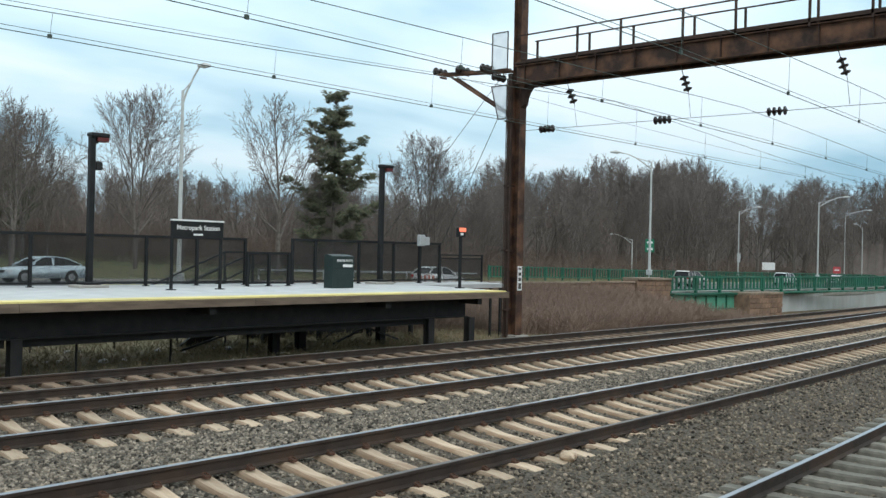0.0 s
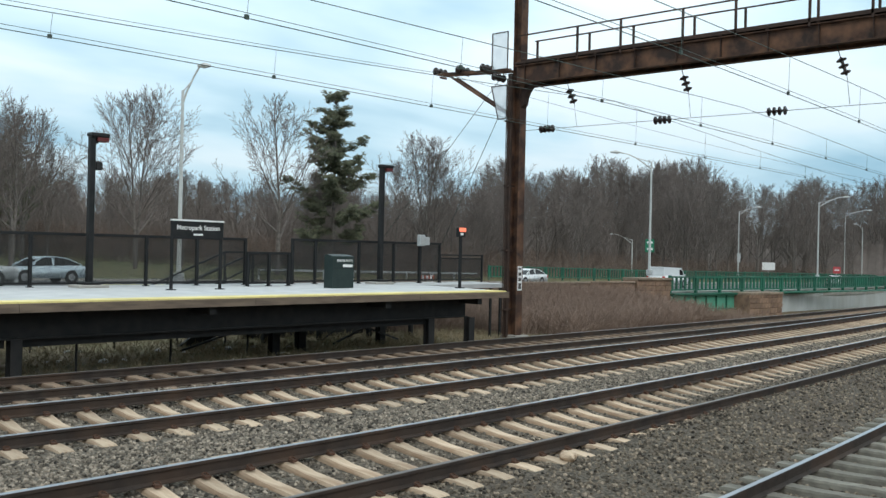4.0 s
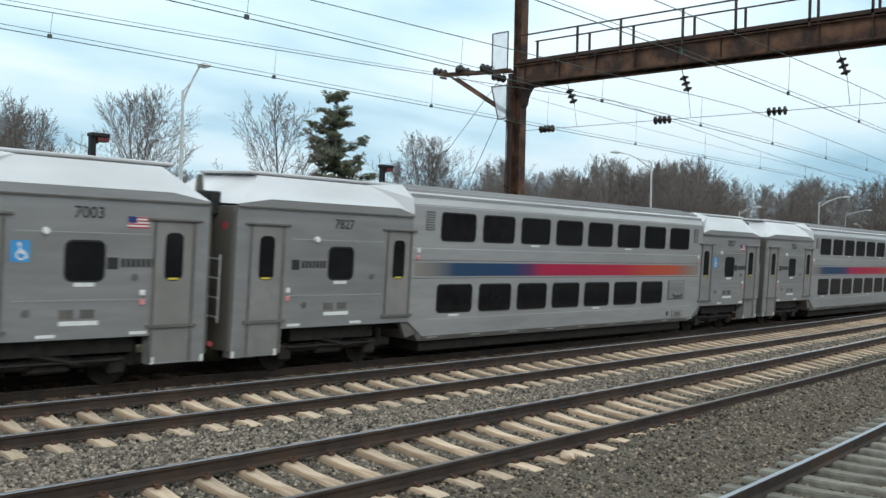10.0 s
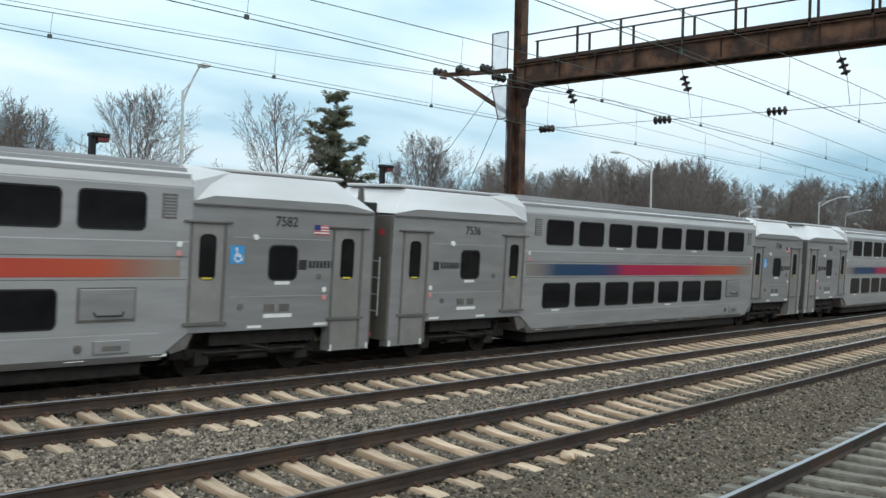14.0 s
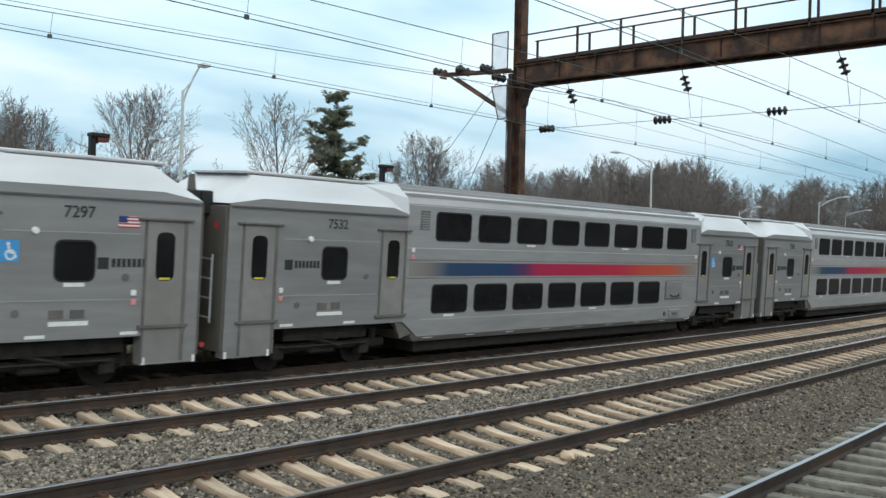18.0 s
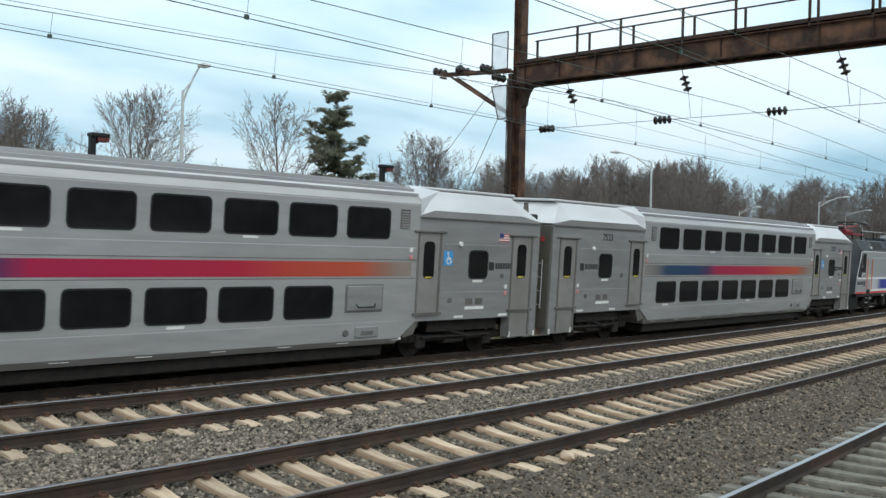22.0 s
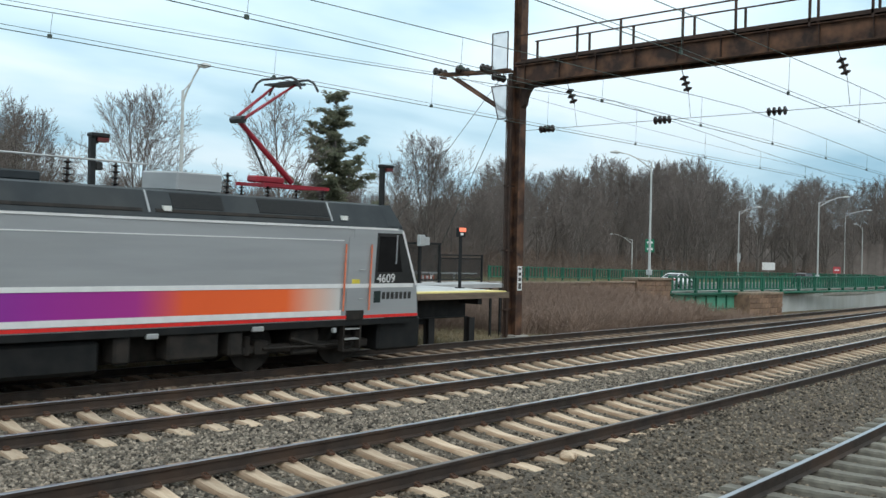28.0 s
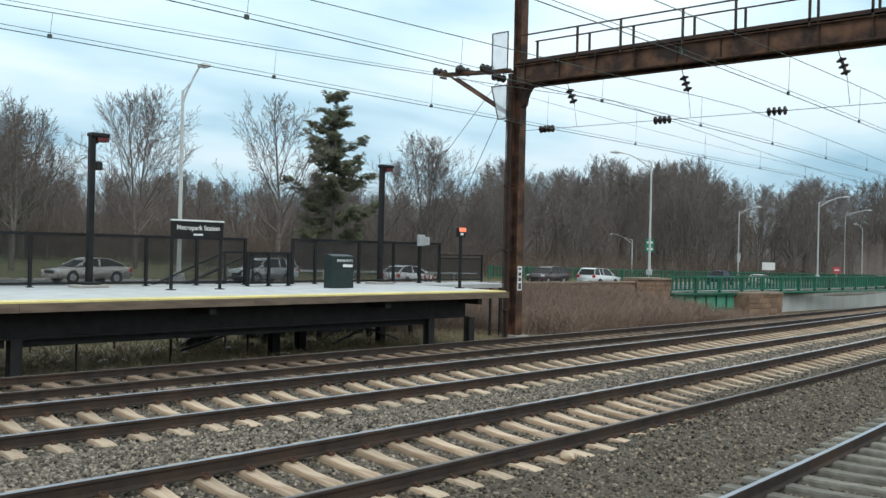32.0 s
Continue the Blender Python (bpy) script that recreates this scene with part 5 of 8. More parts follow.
            part("pictogram_head", bm_rod((L - 4.100, py - 0.004, 2.735), (L - 4.100, py + 0.001, 2.735), 0.034, 0.034, 12), M_WHITE, s)
            bm = bmesh.new()
            for q0, q1 in (((-4.095, 2.70), (-4.075, 2.58)), ((-4.080, 2.585), (-3.990, 2.575)), ((-3.995, 2.58), (-3.960, 2.49))):
                beam(bm, (L + q0[0], py - 0.005, q0[1]), (L + q1[0], py - 0.005, q1[1]), 0.004, 0.034)
            part("pictogram_body", bm, M_WHITE, s)
            f = part("flag", bm_box(L - 2.08, -SIDE - 0.005, 3.08, L - 1.64, -SIDE + 0.002, 3.30), M_WHITE, c, "small striped flag decal")
            for i in range(4):
                part("flag_stripe", bm_box(L - 2.08, -SIDE - 0.0075, 3.08 + i * 0.062, L - 1.64, -SIDE - 0.0055, 3.11 + i * 0.062), M_FLAG_R, f)
            part("flag_field", bm_box(L - 2.08, -SIDE - 0.010, 3.18, L - 1.90, -SIDE - 0.008, 3.30), M_FLAG_B, f)
            # equipment hatch
            # darker plate behind the hatch door paints the shaded border round it
            h = part("hatch", bm_box(18.40, -SIDE - 0.010, 1.30, 19.58, -SIDE + 0.002, 1.96), M_DOORFRAME, c, "grey equipment hatch")
            part("hatch_door", bm_box(18.44, -SIDE - 0.035, 1.35, 19.54, -SIDE - 0.009, 1.93, bev=0.012), M_STEEL, h)
            bm = bmesh.new()
            tube(bm, [(18.72, -SIDE - 0.036, 1.50), (18.76, -SIDE - 0.07, 1.43), (19.28, -SIDE - 0.07, 1.43), (19.32, -SIDE - 0.036, 1.50)], 0.016, 6)
            part("hatch_handle", bm, M_GASKET, h, "dark bar handle")
            h = part("hatch", bm_box(18.74, -SIDE - 0.030, 0.70, 19.48, -SIDE + 0.002, 0.97, bev=0.02), M_STEEL, c, "small hatch with a dark recess")
            # flat dark plate in place of the shade inside the recess
            part("recess", bm_box(18.92, -SIDE - 0.034, 0.76, 19.30, -SIDE - 0.029, 0.86), M_DOORFRAME, h)
            part("socket", bm_rod((18.46, -SIDE - 0.03, 0.83), (18.46, -SIDE + 0.002, 0.83), 0.075, 0.085, 14), M_DOORFRAME, c, "round grey socket")
    # window bands
    for i in range(8):
        w = window(c, 6.62 + 1.678 * i, 3.07, 7.94 + 1.678 * i, 3.75)
        if i in (2, 5):
            part("window_label", bm_box(7.08 + 1.678 * i, -SIDE - 0.004, 2.965, 7.48 + 1.678 * i, -SIDE + 0.002, 3.02), M_REFLECT, w)
    for i in range(7):
        w = window(c, 6.59 + 1.678 * i, 1.23, 7.93 + 1.678 * i, 1.91)
        if i in (0, 4):
            part("window_label", bm_box(7.06 + 1.678 * i, -SIDE - 0.004, 1.11, 7.46 + 1.678 * i, -SIDE + 0.002, 1.17), M_REFLECT, w)
    part("grille", bm_box(6.02, -SIDE - 0.012, 3.30, 6.34, -SIDE + 0.002, 3.78), M_DOORFRAME, c, "louvred grille")
    part("grille", bm_box(L - 5.86, -SIDE - 0.012, 3.30, L - 5.54, -SIDE + 0.002, 3.78), M_DOORFRAME, c, "louvred grille")
    for gx0 in (6.02, L - 5.86):
        for i in range(7):
            part("grille_slat", bm_box(gx0 + 0.03, -SIDE - 0.02, 3.33 + i * 0.062, gx0 + 0.29, -SIDE - 0.0125, 3.36 + i * 0.062), M_STEEL, c)
    for z in (1.72, 2.96):
        for xe0, xe1 in ((1.75, 4.6), (L - 4.2, L - 1.6)):
            part("body_bead", bm_box(xe0, -SIDE - 0.007, z, xe1, -SIDE + 0.002, z + 0.022), M_BEAD, c)
    part("stripe", bm_box(5.7, -SIDE - 0.005, 2.15, 20.5, -SIDE + 0.002, 2.49), M_STRIPE, c, "stripe fading from blue over crimson to orange")
    for z in (2.09, 2.54, 3.90, 1.05, 2.84):
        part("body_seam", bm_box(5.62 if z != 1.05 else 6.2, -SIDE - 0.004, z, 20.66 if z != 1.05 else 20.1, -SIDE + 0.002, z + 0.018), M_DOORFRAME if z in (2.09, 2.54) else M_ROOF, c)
    for i in range(9):
        x = 6.35 + i * 1.70
        part("reflector", bm_box(x, -1.475 - 0.012, 0.585, x + 0.36, -1.44, 0.645), M_REFLECT, c)
    bogie(c, 3.30, 0.42, 2.6)
    bogie(c, L - 3.30, 0.42, 2.6)
    part("underframe", bm_box(0.6, -1.0, 0.78, L - 0.6, 1.0, 1.01), M_UNDER, c)
    # dark boxes added in place of the shade below deck and above trucks
    part("belly_pan", bm_box(6.3, -1.25, 0.20, L - 6.0, 1.25, 0.479, bev=0.03), M_UNDER, c, "black box added for the shade under the low deck")
    for gx0, gx1 in ((2.05, 4.55), (L - 4.5, L - 1.75)):
        part("truck_guard", bm_box(gx0, -1.30, 0.70, gx1, 1.30, 1.015), M_UNDER, c, "black filler added for the shade above the wheel truck")
    for fx in (5.75, L - 5.3):
        gb = bmesh.new()
        prism(gb, [(fx - 0.42, 1.018), (fx + 0.30, 1.018), (fx + 0.12, 0.70), (fx - 0.22, 0.62)], -SIDE + 0.04, -SIDE + 0.14, "y")
        part("step_fairing", gb, M_DOORFRAME, c, "grey fairing below the inner door")
    part("coupler", bm_box(-0.35 if not cab else -0.55, -0.15, 0.65, 0.5, 0.15, 0.95, bev=0.04), M_UNDER, c)
    part("coupler", bm_box(L - 0.5, -0.15, 0.65, L + 0.35, 0.15, 0.95, bev=0.04), M_UNDER, c)
    if cab:
        cab_front(c)
    return c


def cab_front(c):
    """Driving end: face panel, gangway door in a black arch, windscreens, lamps and pilot."""
    f = part("cab_face", bm_box(-0.02, -1.44, 1.0, 0.298, 1.44, 3.62, bev=0.10), M_FACE, c, "grimy grey driving cab face")
    part("roof_nose", bm_prism([(-1.30, 3.58), (1.30, 3.58), (1.02, 4.02), (-1.02, 4.02)], 0.0, 1.0, "x"), M_FACE, f)
    # black arch round the end door, and its two posts
    for y0, y1 in ((-0.78, -0.58), (0.58, 0.78)):
        part("door_arch_post", bm_box(-0.34, y0, 0.85, -0.021, y1, 3.38, bev=0.04), M_ARCH, f, "dark door surround")
    part("door_arch_top", bm_box(-0.34, -0.76, 3.30, -0.021, 0.76, 3.46, bev=0.05), M_ARCH, f)
    part("end_door", bm_box(-0.08, -0.56, 1.05, -0.021, 0.56, 3.28, bev=0.02), M_BEIGE, f, "beige end door")
    part("end_door_window", bm_box(-0.10, -0.40, 2.25, -0.081, 0.02, 3.0, bev=0.04), M_GLASS, f)
    text_mesh("fleet_number", "7003", 0.26, M_INK, f, Matrix.Translation((-0.084, 0.0, 1.42)) @ Matrix.Rotation(radians(-90), 4, "Z") @ Matrix.Rotation(radians(90), 4, "X"), "dark fleet number")
    for y0, y1 in ((-1.34, -0.86), (0.86, 1.34)):
        w = part("windscreen_frame", bm_box(-0.07, y0 - 0.06, 2.22, -0.021, y1 + 0.06, 3.06, bev=0.03), M_WHITE, f, "white windscreen frame")
        part("windscreen", bm_box(-0.09, y0, 2.29, -0.071, y1, 2.99, bev=0.03), M_GLASS, w)
        part("wiper", bm_rod((-0.10, y0 + 0.1, 2.38), (-0.10, y1 - 0.1, 2.8), 0.012), M_INK, w)
        part("face_panel", bm_box(-0.05, y0, 1.86, -0.021, y1, 2.16), M_DARKPANEL, f)
        part("face_stripe", bm_box(-0.056, y0 + 0.05, 1.90, -0.051, y1 - 0.05, 2.02), M_STRIPE_MAG, f, "crimson and blue stripe")
        part("face_stripe", bm_box(-0.056, y0 + 0.05, 2.025, -0.051, y1 - 0.05, 2.10), M_FLAG_B, f)
    for y in (-1.16, 1.16):
        part("marker_lamp", bm_rod((-0.07, y, 3.36), (-0.01, y, 3.36), 0.13, 0.13, 16), M_PINK, f, "pale red marker lamp")
        part("marker_glow", bm_rod((-0.085, y + 0.04, 3.38), (-0.071, y + 0.04, 3.38), 0.05, 0.05, 12), M_LAMP_DIM, f)
        part("ditch_lamp", bm_rod((-0.10, y * 0.97, 1.58), (-0.02, y * 0.97, 1.58), 0.10, 0.10, 14), M_REFLECT, f, "round ditch lamp")
        part("ditch_lens", bm_rod((-0.112, y * 0.97, 1.58), (-0.101, y * 0.97, 1.58), 0.07, 0.07, 14), M_LAMP_DIM, f)
    for y in (-0.2, 0.2):
        part("headlamp", bm_rod((0.0, y, 3.74), (0.04, y, 3.74), 0.06, 0.06, 12), M_LAMP, f, "lit headlamp")
    part("headlamp_box", bm_box(-0.03, -0.42, 3.64, 0.05, 0.42, 3.66), M_ARCH, f)
    part("pilot", bm_prism([(-0.30, 0.40), (-0.2, 0.42), (-0.25, 0.12), (-0.52, 0.10)], -1.05, 1.05, "y"), M_ENDWALL, c, "dark pilot plate")
    part("pilot_lip", bm_box(-0.60, -1.0, 0.09, -0.515, 1.0, 0.14), M_WHEEL, c)
    part("buffer_beam", bm_box(-0.16, -1.45, 0.86, 0.297, 1.45, 0.998, bev=0.02), M_FACE, c)
    for s in (-1, 1):
        part("corner_box", bm_box(-0.14, s * 1.2 - 0.24, 0.42, 0.7, s * 1.2 + 0.24, 0.858, bev=0.04), M_FACE, c, "grey corner box below the cab")
        part("pilot_strut", bm_beam((0.2, s * 0.7, 0.8), (-0.25, s * 0.7, 0.35), 0.08, 0.08), M_UNDER, c)
    part("coupler_head", bm_box(-0.75, -0.22, 0.62, -0.4, 0.22, 1.0, bev=0.06), M_UNDER, c)
    for y in (-1.3, -1.12, 1.12, 1.3):
        part("front_marker", bm_box(-0.20, y - 0.07, 0.62, -0.141, y + 0.07, 0.80, bev=0.015), M_PINK if abs(y) > 1.2 else M_REFLECT, c)
    for i, y in enumerate((-0.75, -0.5, -0.3, 0.3, 0.5, 0.75)):
        bm = bmesh.new()
        tube(bm, [(-0.2, y, 1.05), (-0.42, y + 0.04, 0.75), (-0.45, y + 0.10, 0.5), (-0.3, y + 0.12, 0.35)], 0.032, 7)
        part("air_hose", bm, M_GASKET, c)
    for y in (-1.42, -0.85):
        part("grab_rail", bm_rod((-0.12, y, 1.15), (-0.12, y, 1.85), 0.018), M_GALV, c)
    # roof equipment over the cab
    part("roof_pod", bm_box(0.35, -0.95, 4.376, 1.5, 0.95, 4.52, bev=0.05), M_FACE, c, "grey roof equipment box")
    for y in (-0.55, 0.0, 0.55):
        part("roof_horn", bm_rod((0.2, y, 4.44), (0.7, y, 4.50), 0.10, 0.05, 10), M_UNDER, c)
    part("roof_shield", bm_box(0.30, -1.05, 4.02, 0.36, 1.05, 4.40, bev=0.02), M_FACE, c)


M_FACE = mat("grimy_cab_face", (0.235, 0.225, 0.208), (0.175, 0.166, 0.152), 2.5, 0.6, 0.1, bump=0.1, stain=(0.11, 0.10, 0.088), stain_scale=1.2, stain_amt=0.6)
M_ARCH = mat("dark_door_surround", (0.035, 0.033, 0.03), (0.055, 0.05, 0.046), 3, 0.6)
M_DARKPANEL = mat("dark_face_panel", (0.03, 0.03, 0.034), rough=0.5)
M_BEIGE = mat("beige_door", (0.26, 0.22, 0.15), (0.21, 0.18, 0.12), 3, 0.6)
M_STRIPE_MAG = mat("crimson_paint", (0.45, 0.03, 0.09), rough=0.4)
NUMBERS = [("", "7003"), ("7827", "7827"), ("7535", "7535"), ("7582", "7582"), ("7536", "7536"), ("7297", "7297"), ("7532", "7532"), ("7581", ""), ("7523", "7523")]
COACHES = [build_coach(*NUMBERS[i], cab=(i == 0)) for i in range(9)]

# ---------------------------------------------------------------- the locomotive
M_LOCO = mat("loco_grey_paint", (0.37, 0.385, 0.40), (0.33, 0.345, 0.36), 1.2, 0.4, 0.15, stretch=(0.3, 1, 3), stain=(0.27, 0.275, 0.275), stain_scale=0.4, stain_amt=0.4)
M_LOCO_DARK = mat("loco_dark_paint", (0.024, 0.030, 0.035), (0.035, 0.041, 0.046), 2, 0.6, spec=0.25, stain=(0.06, 0.06, 0.058), stain_scale=0.6, stain_amt=0.4)
M_SKIRT = mat("black_skirt", (0.010, 0.011, 0.012), (0.018, 0.018, 0.018), 3, 0.55, spec=0.25)
M_RED = mat("red_paint", (0.62, 0.05, 0.05), (0.5, 0.04, 0.04), 3, 0.45)
M_ORANGE_PAINT = mat("orange_paint", (0.75, 0.22, 0.12), rough=0.5)
M_PANTO = mat("red_pantograph", (0.32, 0.02, 0.035), (0.24, 0.018, 0.03), 4, 0.5)
M_PANTO_DK = mat("pantograph_head", (0.04, 0.04, 0.042), rough=0.5, metal=0.4)
M_LSTRIPE = ramp_along_x(mat("loco_stripe_paint", (0.4, 0.4, 0.4), rough=0.4), [
    (2.6, (0.55, 0.55, 0.56)), (4.3, (0.48, 0.49, 0.53)), (5.1, (0.03, 0.05, 0.30)), (6.9, (0.03, 0.05, 0.33)), (7.6, (0.22, 0.04, 0.33)), (9.2, (0.32, 0.03, 0.30)), (11.1, (0.40, 0.035, 0.26)),
    (12.15, (0.82, 0.12, 0.035)), (14.7, (0.88, 0.145, 0.035)), (15.5, (0.74, 0.42, 0.32)), (16.2, (0.60, 0.58, 0.56))])
M_LOCO_RED = mat("loco_red_line", (0.80, 0.035, 0.03), rough=0.4)
M_MESH = mat("roof_mesh", (0.016, 0.017, 0.018), (0.010, 0.011, 0.012), 40, 0.8, bump=0.4)


def build_loco():
    t = thing("electric_locomotive", "grey electric locomotive with purple and orange stripe and raised pantograph", "locomotive")
    L = LOCO_LEN
    part("body_side", bm_box(1.9, -1.48, 1.14, L - 1.9, 1.48, 3.30), M_LOCO, t, "plain grey body side")
    bm = bmesh.new()
    half = [(-1.46, 3.305), (-1.40, 3.40), (-1.15, 3.82), (-1.0, 3.86)]
    prism(bm, half + [(-y, z) for y, z in half[::-1]], 1.9, L - 1.9, "x")
    part("roof", bm, M_LOCO_DARK, t, "dark sloping roof")
    for fl in (1, -1):
        def X(v, fl=fl):
            return v if fl > 0 else L - v
        # raked nose
        bm = bmesh.new()
        low = [(0.42, -1.15, 1.14), (0.75, -1.46, 1.14), (1.9, -1.48, 1.14), (1.9, 1.48, 1.14), (0.75, 1.46, 1.14), (0.42, 1.15, 1.14)]
        mid = [(0.50, -1.12, 1.9), (0.86, -1.46, 1.9), (1.9, -1.48, 1.9), (1.9, 1.48, 1.9), (0.86, 1.46, 1.9), (0.50, 1.12, 1.9)]
        top = [(1.12, -1.05, 3.35), (1.42, -1.42, 3.35), (1.9, -1.44, 3.35), (1.9, 1.44, 3.35), (1.42, 1.42, 3.35), (1.12, 1.05, 3.35)]
        cap = [(1.42, -0.92, 3.85), (1.55, -1.10, 3.85), (1.9, -1.12, 3.85), (1.9, 1.12, 3.85), (1.55, 1.10, 3.85), (1.42, 0.92, 3.85)]
        rings = [[bm.verts.new((X(p[0]), p[1], p[2])) for p in r] for r in (low, mid, top, cap)]
        for a, b in zip(rings, rings[1:]):
            for i in range(6):
                bm.faces.new((a[i], a[(i + 1) % 6], b[(i + 1) % 6], b[i]))
        bm.faces.new(rings[0])
        bm.faces.new(rings[-1][::-1])
        bmesh.ops.recalc_face_normals(bm, faces=bm.faces[:])
        nose = part("nose", bm, M_LOCO_DARK, t, "dark raked cab front")
        # light side panel of the cab
        bm = bmesh.new()
        for yy in (-1.489,):
            v = [bm.verts.new((X(x), yy, z)) for x, z in ((0.78, 1.16), (3.0, 1.16), (3.0, 3.28), (1.44, 3.28), (0.88, 1.9))]
            w = [bm.verts.new((q.co.x, yy + 0.02, q.co.z)) for q in v]
            bm.faces.new(v)
            for i in range(5):
                bm.faces.new((v[i], w[i], w[(i + 1) % 5], v[(i + 1) % 5]))
        bmesh.ops.recalc_face_normals(bm, faces=bm.faces[:])
        part("cab_side", bm, M_LOCO, t)
        bm = bmesh.new()
        v = [bm.verts.new((X(x), -1.495, z)) for x, z in ((0.92, 1.98), (2.30, 1.98), (2.27, 3.18), (1.44, 3.18))]
        bm.faces.new(v)
        w = [bm.verts.new((q.co.x, -1.485, q.co.z)) for q in v]
        for i in range(4):
            bm.faces.new((v[i], w[i], w[(i + 1) % 4], v[(i + 1) % 4]))
        bmesh.ops.recalc_face_normals(bm, faces=bm.faces[:])
        win = part("cab_window", bm, M_GASKET, t, "black cab side window")
        bm = bmesh.new()
        v = [bm.verts.new((X(x), -1.4965, z)) for x, z in ((1.40, 2.25), (2.22, 2.25), (2.20, 3.1), (1.58, 3.1))]
        bm.faces.new(v if fl > 0 else v[::-1])
        part("pane", bm, M_GLASS, win)
        part("window_post", bm_beam((X(1.62), -1.50, 2.45), (X(1.62), -1.50, 3.14), 0.012, 0.035), M_LOCO, win, "pale window post")
        part("edge_line", bm_beam((X(0.90), -1.50, 1.94), (X(1.45), -1.50, 3.24), 0.012, 0.055), M_WHITE, win, "white line along the cab edge")
        text_mesh("fleet_number", "4609", 0.30, M_WHITE, win, pose(X(1.93), -1.499, 2.09, 90, 0, 0), "white fleet number")
        dr = part("cab_door", bm_box(min(X(2.58), X(3.16)), -1.497, 1.36, max(X(2.58), X(3.16)), -1.488, 3.05), M_LOCO, t, "cab door with orange grab rails")
        part("door_step_recess", bm_box(min(X(2.60), X(3.14)), -1.4995, 1.14, max(X(2.60), X(3.14)), -1.47, 1.355), M_UNDER, dr, "dark step recess")
        for z in (1.62, 2.30):
            part("door_handle", bm_rod((X(2.66), -1.52, z), (X(2.80), -1.52, z), 0.014), M_GALV, dr)
        for x in (2.47, 3.27):
            part("grab_rail", bm_rod((X(x), -1.53, 1.35), (X(x), -1.53, 2.9), 0.022), M_ORANGE_PAINT, dr, "orange grab rail")
        part("warning_label", bm_box(min(X(3.02), X(2.78)), -1.5, 1.98, max(X(3.02), X(2.78)), -1.4975, 2.08), M_YEL, dr)
        lg = part("operator_lettering", bm_box(min(X(2.30), X(2.08)), -1.4945, 1.52, max(X(2.30), X(2.08)), -1.4895, 1.80), M_GREENBOX, t, "dark green operator mark")
        for i in range(7):
            x = (1.02 + i * 0.145) if fl > 0 else (L - 2.03 + i * 0.145)
            part("letter_bar", bm_box(x, -1.4945, 1.60, x + 0.10, -1.4895, 1.77), M_INK, lg)
        wv = [(0.55, -0.98, 2.05), (0.55, 0.98, 2.05), (1.07, 0.92, 3.22), (1.07, -0.92, 3.22)]
        bm = bmesh.new()
        v0 = [bm.verts.new((X(p[0] - 0.025), p[1], p[2])) for p in wv]
        v1 = [bm.verts.new((X(p[0] + 0.03), p[1], p[2])) for p in wv]
        bm.faces.new(v0)
        bm.faces.new(v1[::-1])
        for i in range(4):
            bm.faces.new((v0[i], v1[i], v1[(i + 1) % 4], v0[(i + 1) % 4]))
        bmesh.ops.recalc_face_normals(bm, faces=bm.faces[:])
        part("windscreen", bm, M_GLASS, nose, "black windscreen")
        for y in (-0.9, 0.9):
            part("nose_lamp", bm_rod((X(0.40), y, 1.55), (X(0.55), y, 1.55), 0.12, 0.12, 14), M_LAMP_DIM if fl < 0 else M_REFLECT, nose)
        part("nose_stripe", bm_box(min(X(0.40), X(0.47)), -1.1, 1.16, max(X(0.40), X(0.47)), 1.1, 1.26), M_RED, nose)
        # steps and front skirt
        part("front_skirt", bm_box(min(X(0.45), X(1.9)), -1.3, 0.32, max(X(0.45), X(1.9)), 1.3, 1.139, bev=0.06), M_SKIRT, t, "black front skirt")
        st = part("cab_steps", bm_box(min(X(2.65), X(3.12)), -1.46, 0.40, max(X(2.65), X(3.12)), -1.3, 0.44), M_UNDER, t)
        for z in (0.66, 0.9):
            part("step", bm_box(min(X(2.65), X(3.12)), -1.44, z, max(X(2.65), X(3.12)), -1.3, z + 0.03), M_GALV, st)
        for x in (2.63, 3.14):
            part("step_side", bm_box(X(x) - 0.02, -1.46, 0.4, X(x) + 0.02, -1.3, 1.13), M_UNDER, st)
        part("coupler", bm_box(min(X(-0.2), X(0.5)), -0.16, 0.62, max(X(-0.2), X(0.5)), 0.16, 0.95, bev=0.04), M_UNDER, t)
        for x in (3.18, 7.78):
            part("roof_light", bm_box(min(X(x), X(x + 0.16)), -1.42, 3.44, max(X(x), X(x + 0.16)), -1.30, 3.54), M_REFLECT, t, "pale roof marker light")
        bogie(t, X(4.05), 0.56, 2.45)
        for x, z, w in ((5.6, 0.97, 0.30), (8.1, 0.93, 0.26), (3.45, 0.85, 0.10)):
            part("sill_box", bm_box(X(x) - w / 2, -1.50, z, X(x) + w / 2, -1.40, z + 0.11, bev=0.015), M_GALV, t, "pale junction box on the sill")
    # paint bands
    part("stripe", bm_box(2.6, -1.4865, 1.375, 16.25, -1.478, 1.875), M_LSTRIPE, t, "stripe from blue over purple to orange")
    part("white_band", bm_box(1.0, -1.4985, 1.88, L - 1.0, -1.482, 1.975), M_WHITE, t, "thin white line")
    part("white_band", bm_box(3.3, -1.4985, 1.25, L - 3.3, -1.482, 1.37), M_WHITE, t, "thin white line")
    part("red_band", bm_box(0.8, -1.4985, 1.165, L - 0.8, -1.482, 1.235), M_LOCO_RED, t, "thin red line")
    part("cant_line", bm_box(1.6, -1.4985, 3.255, L - 1.6, -1.46, 3.30), M_WHITE, t, "thin white line")
    part("panel_seam", bm_box(3.3, -1.4885, 2.965, L - 3.3, -1.479, 2.985), M_WHITE, t, "fine pale seam")
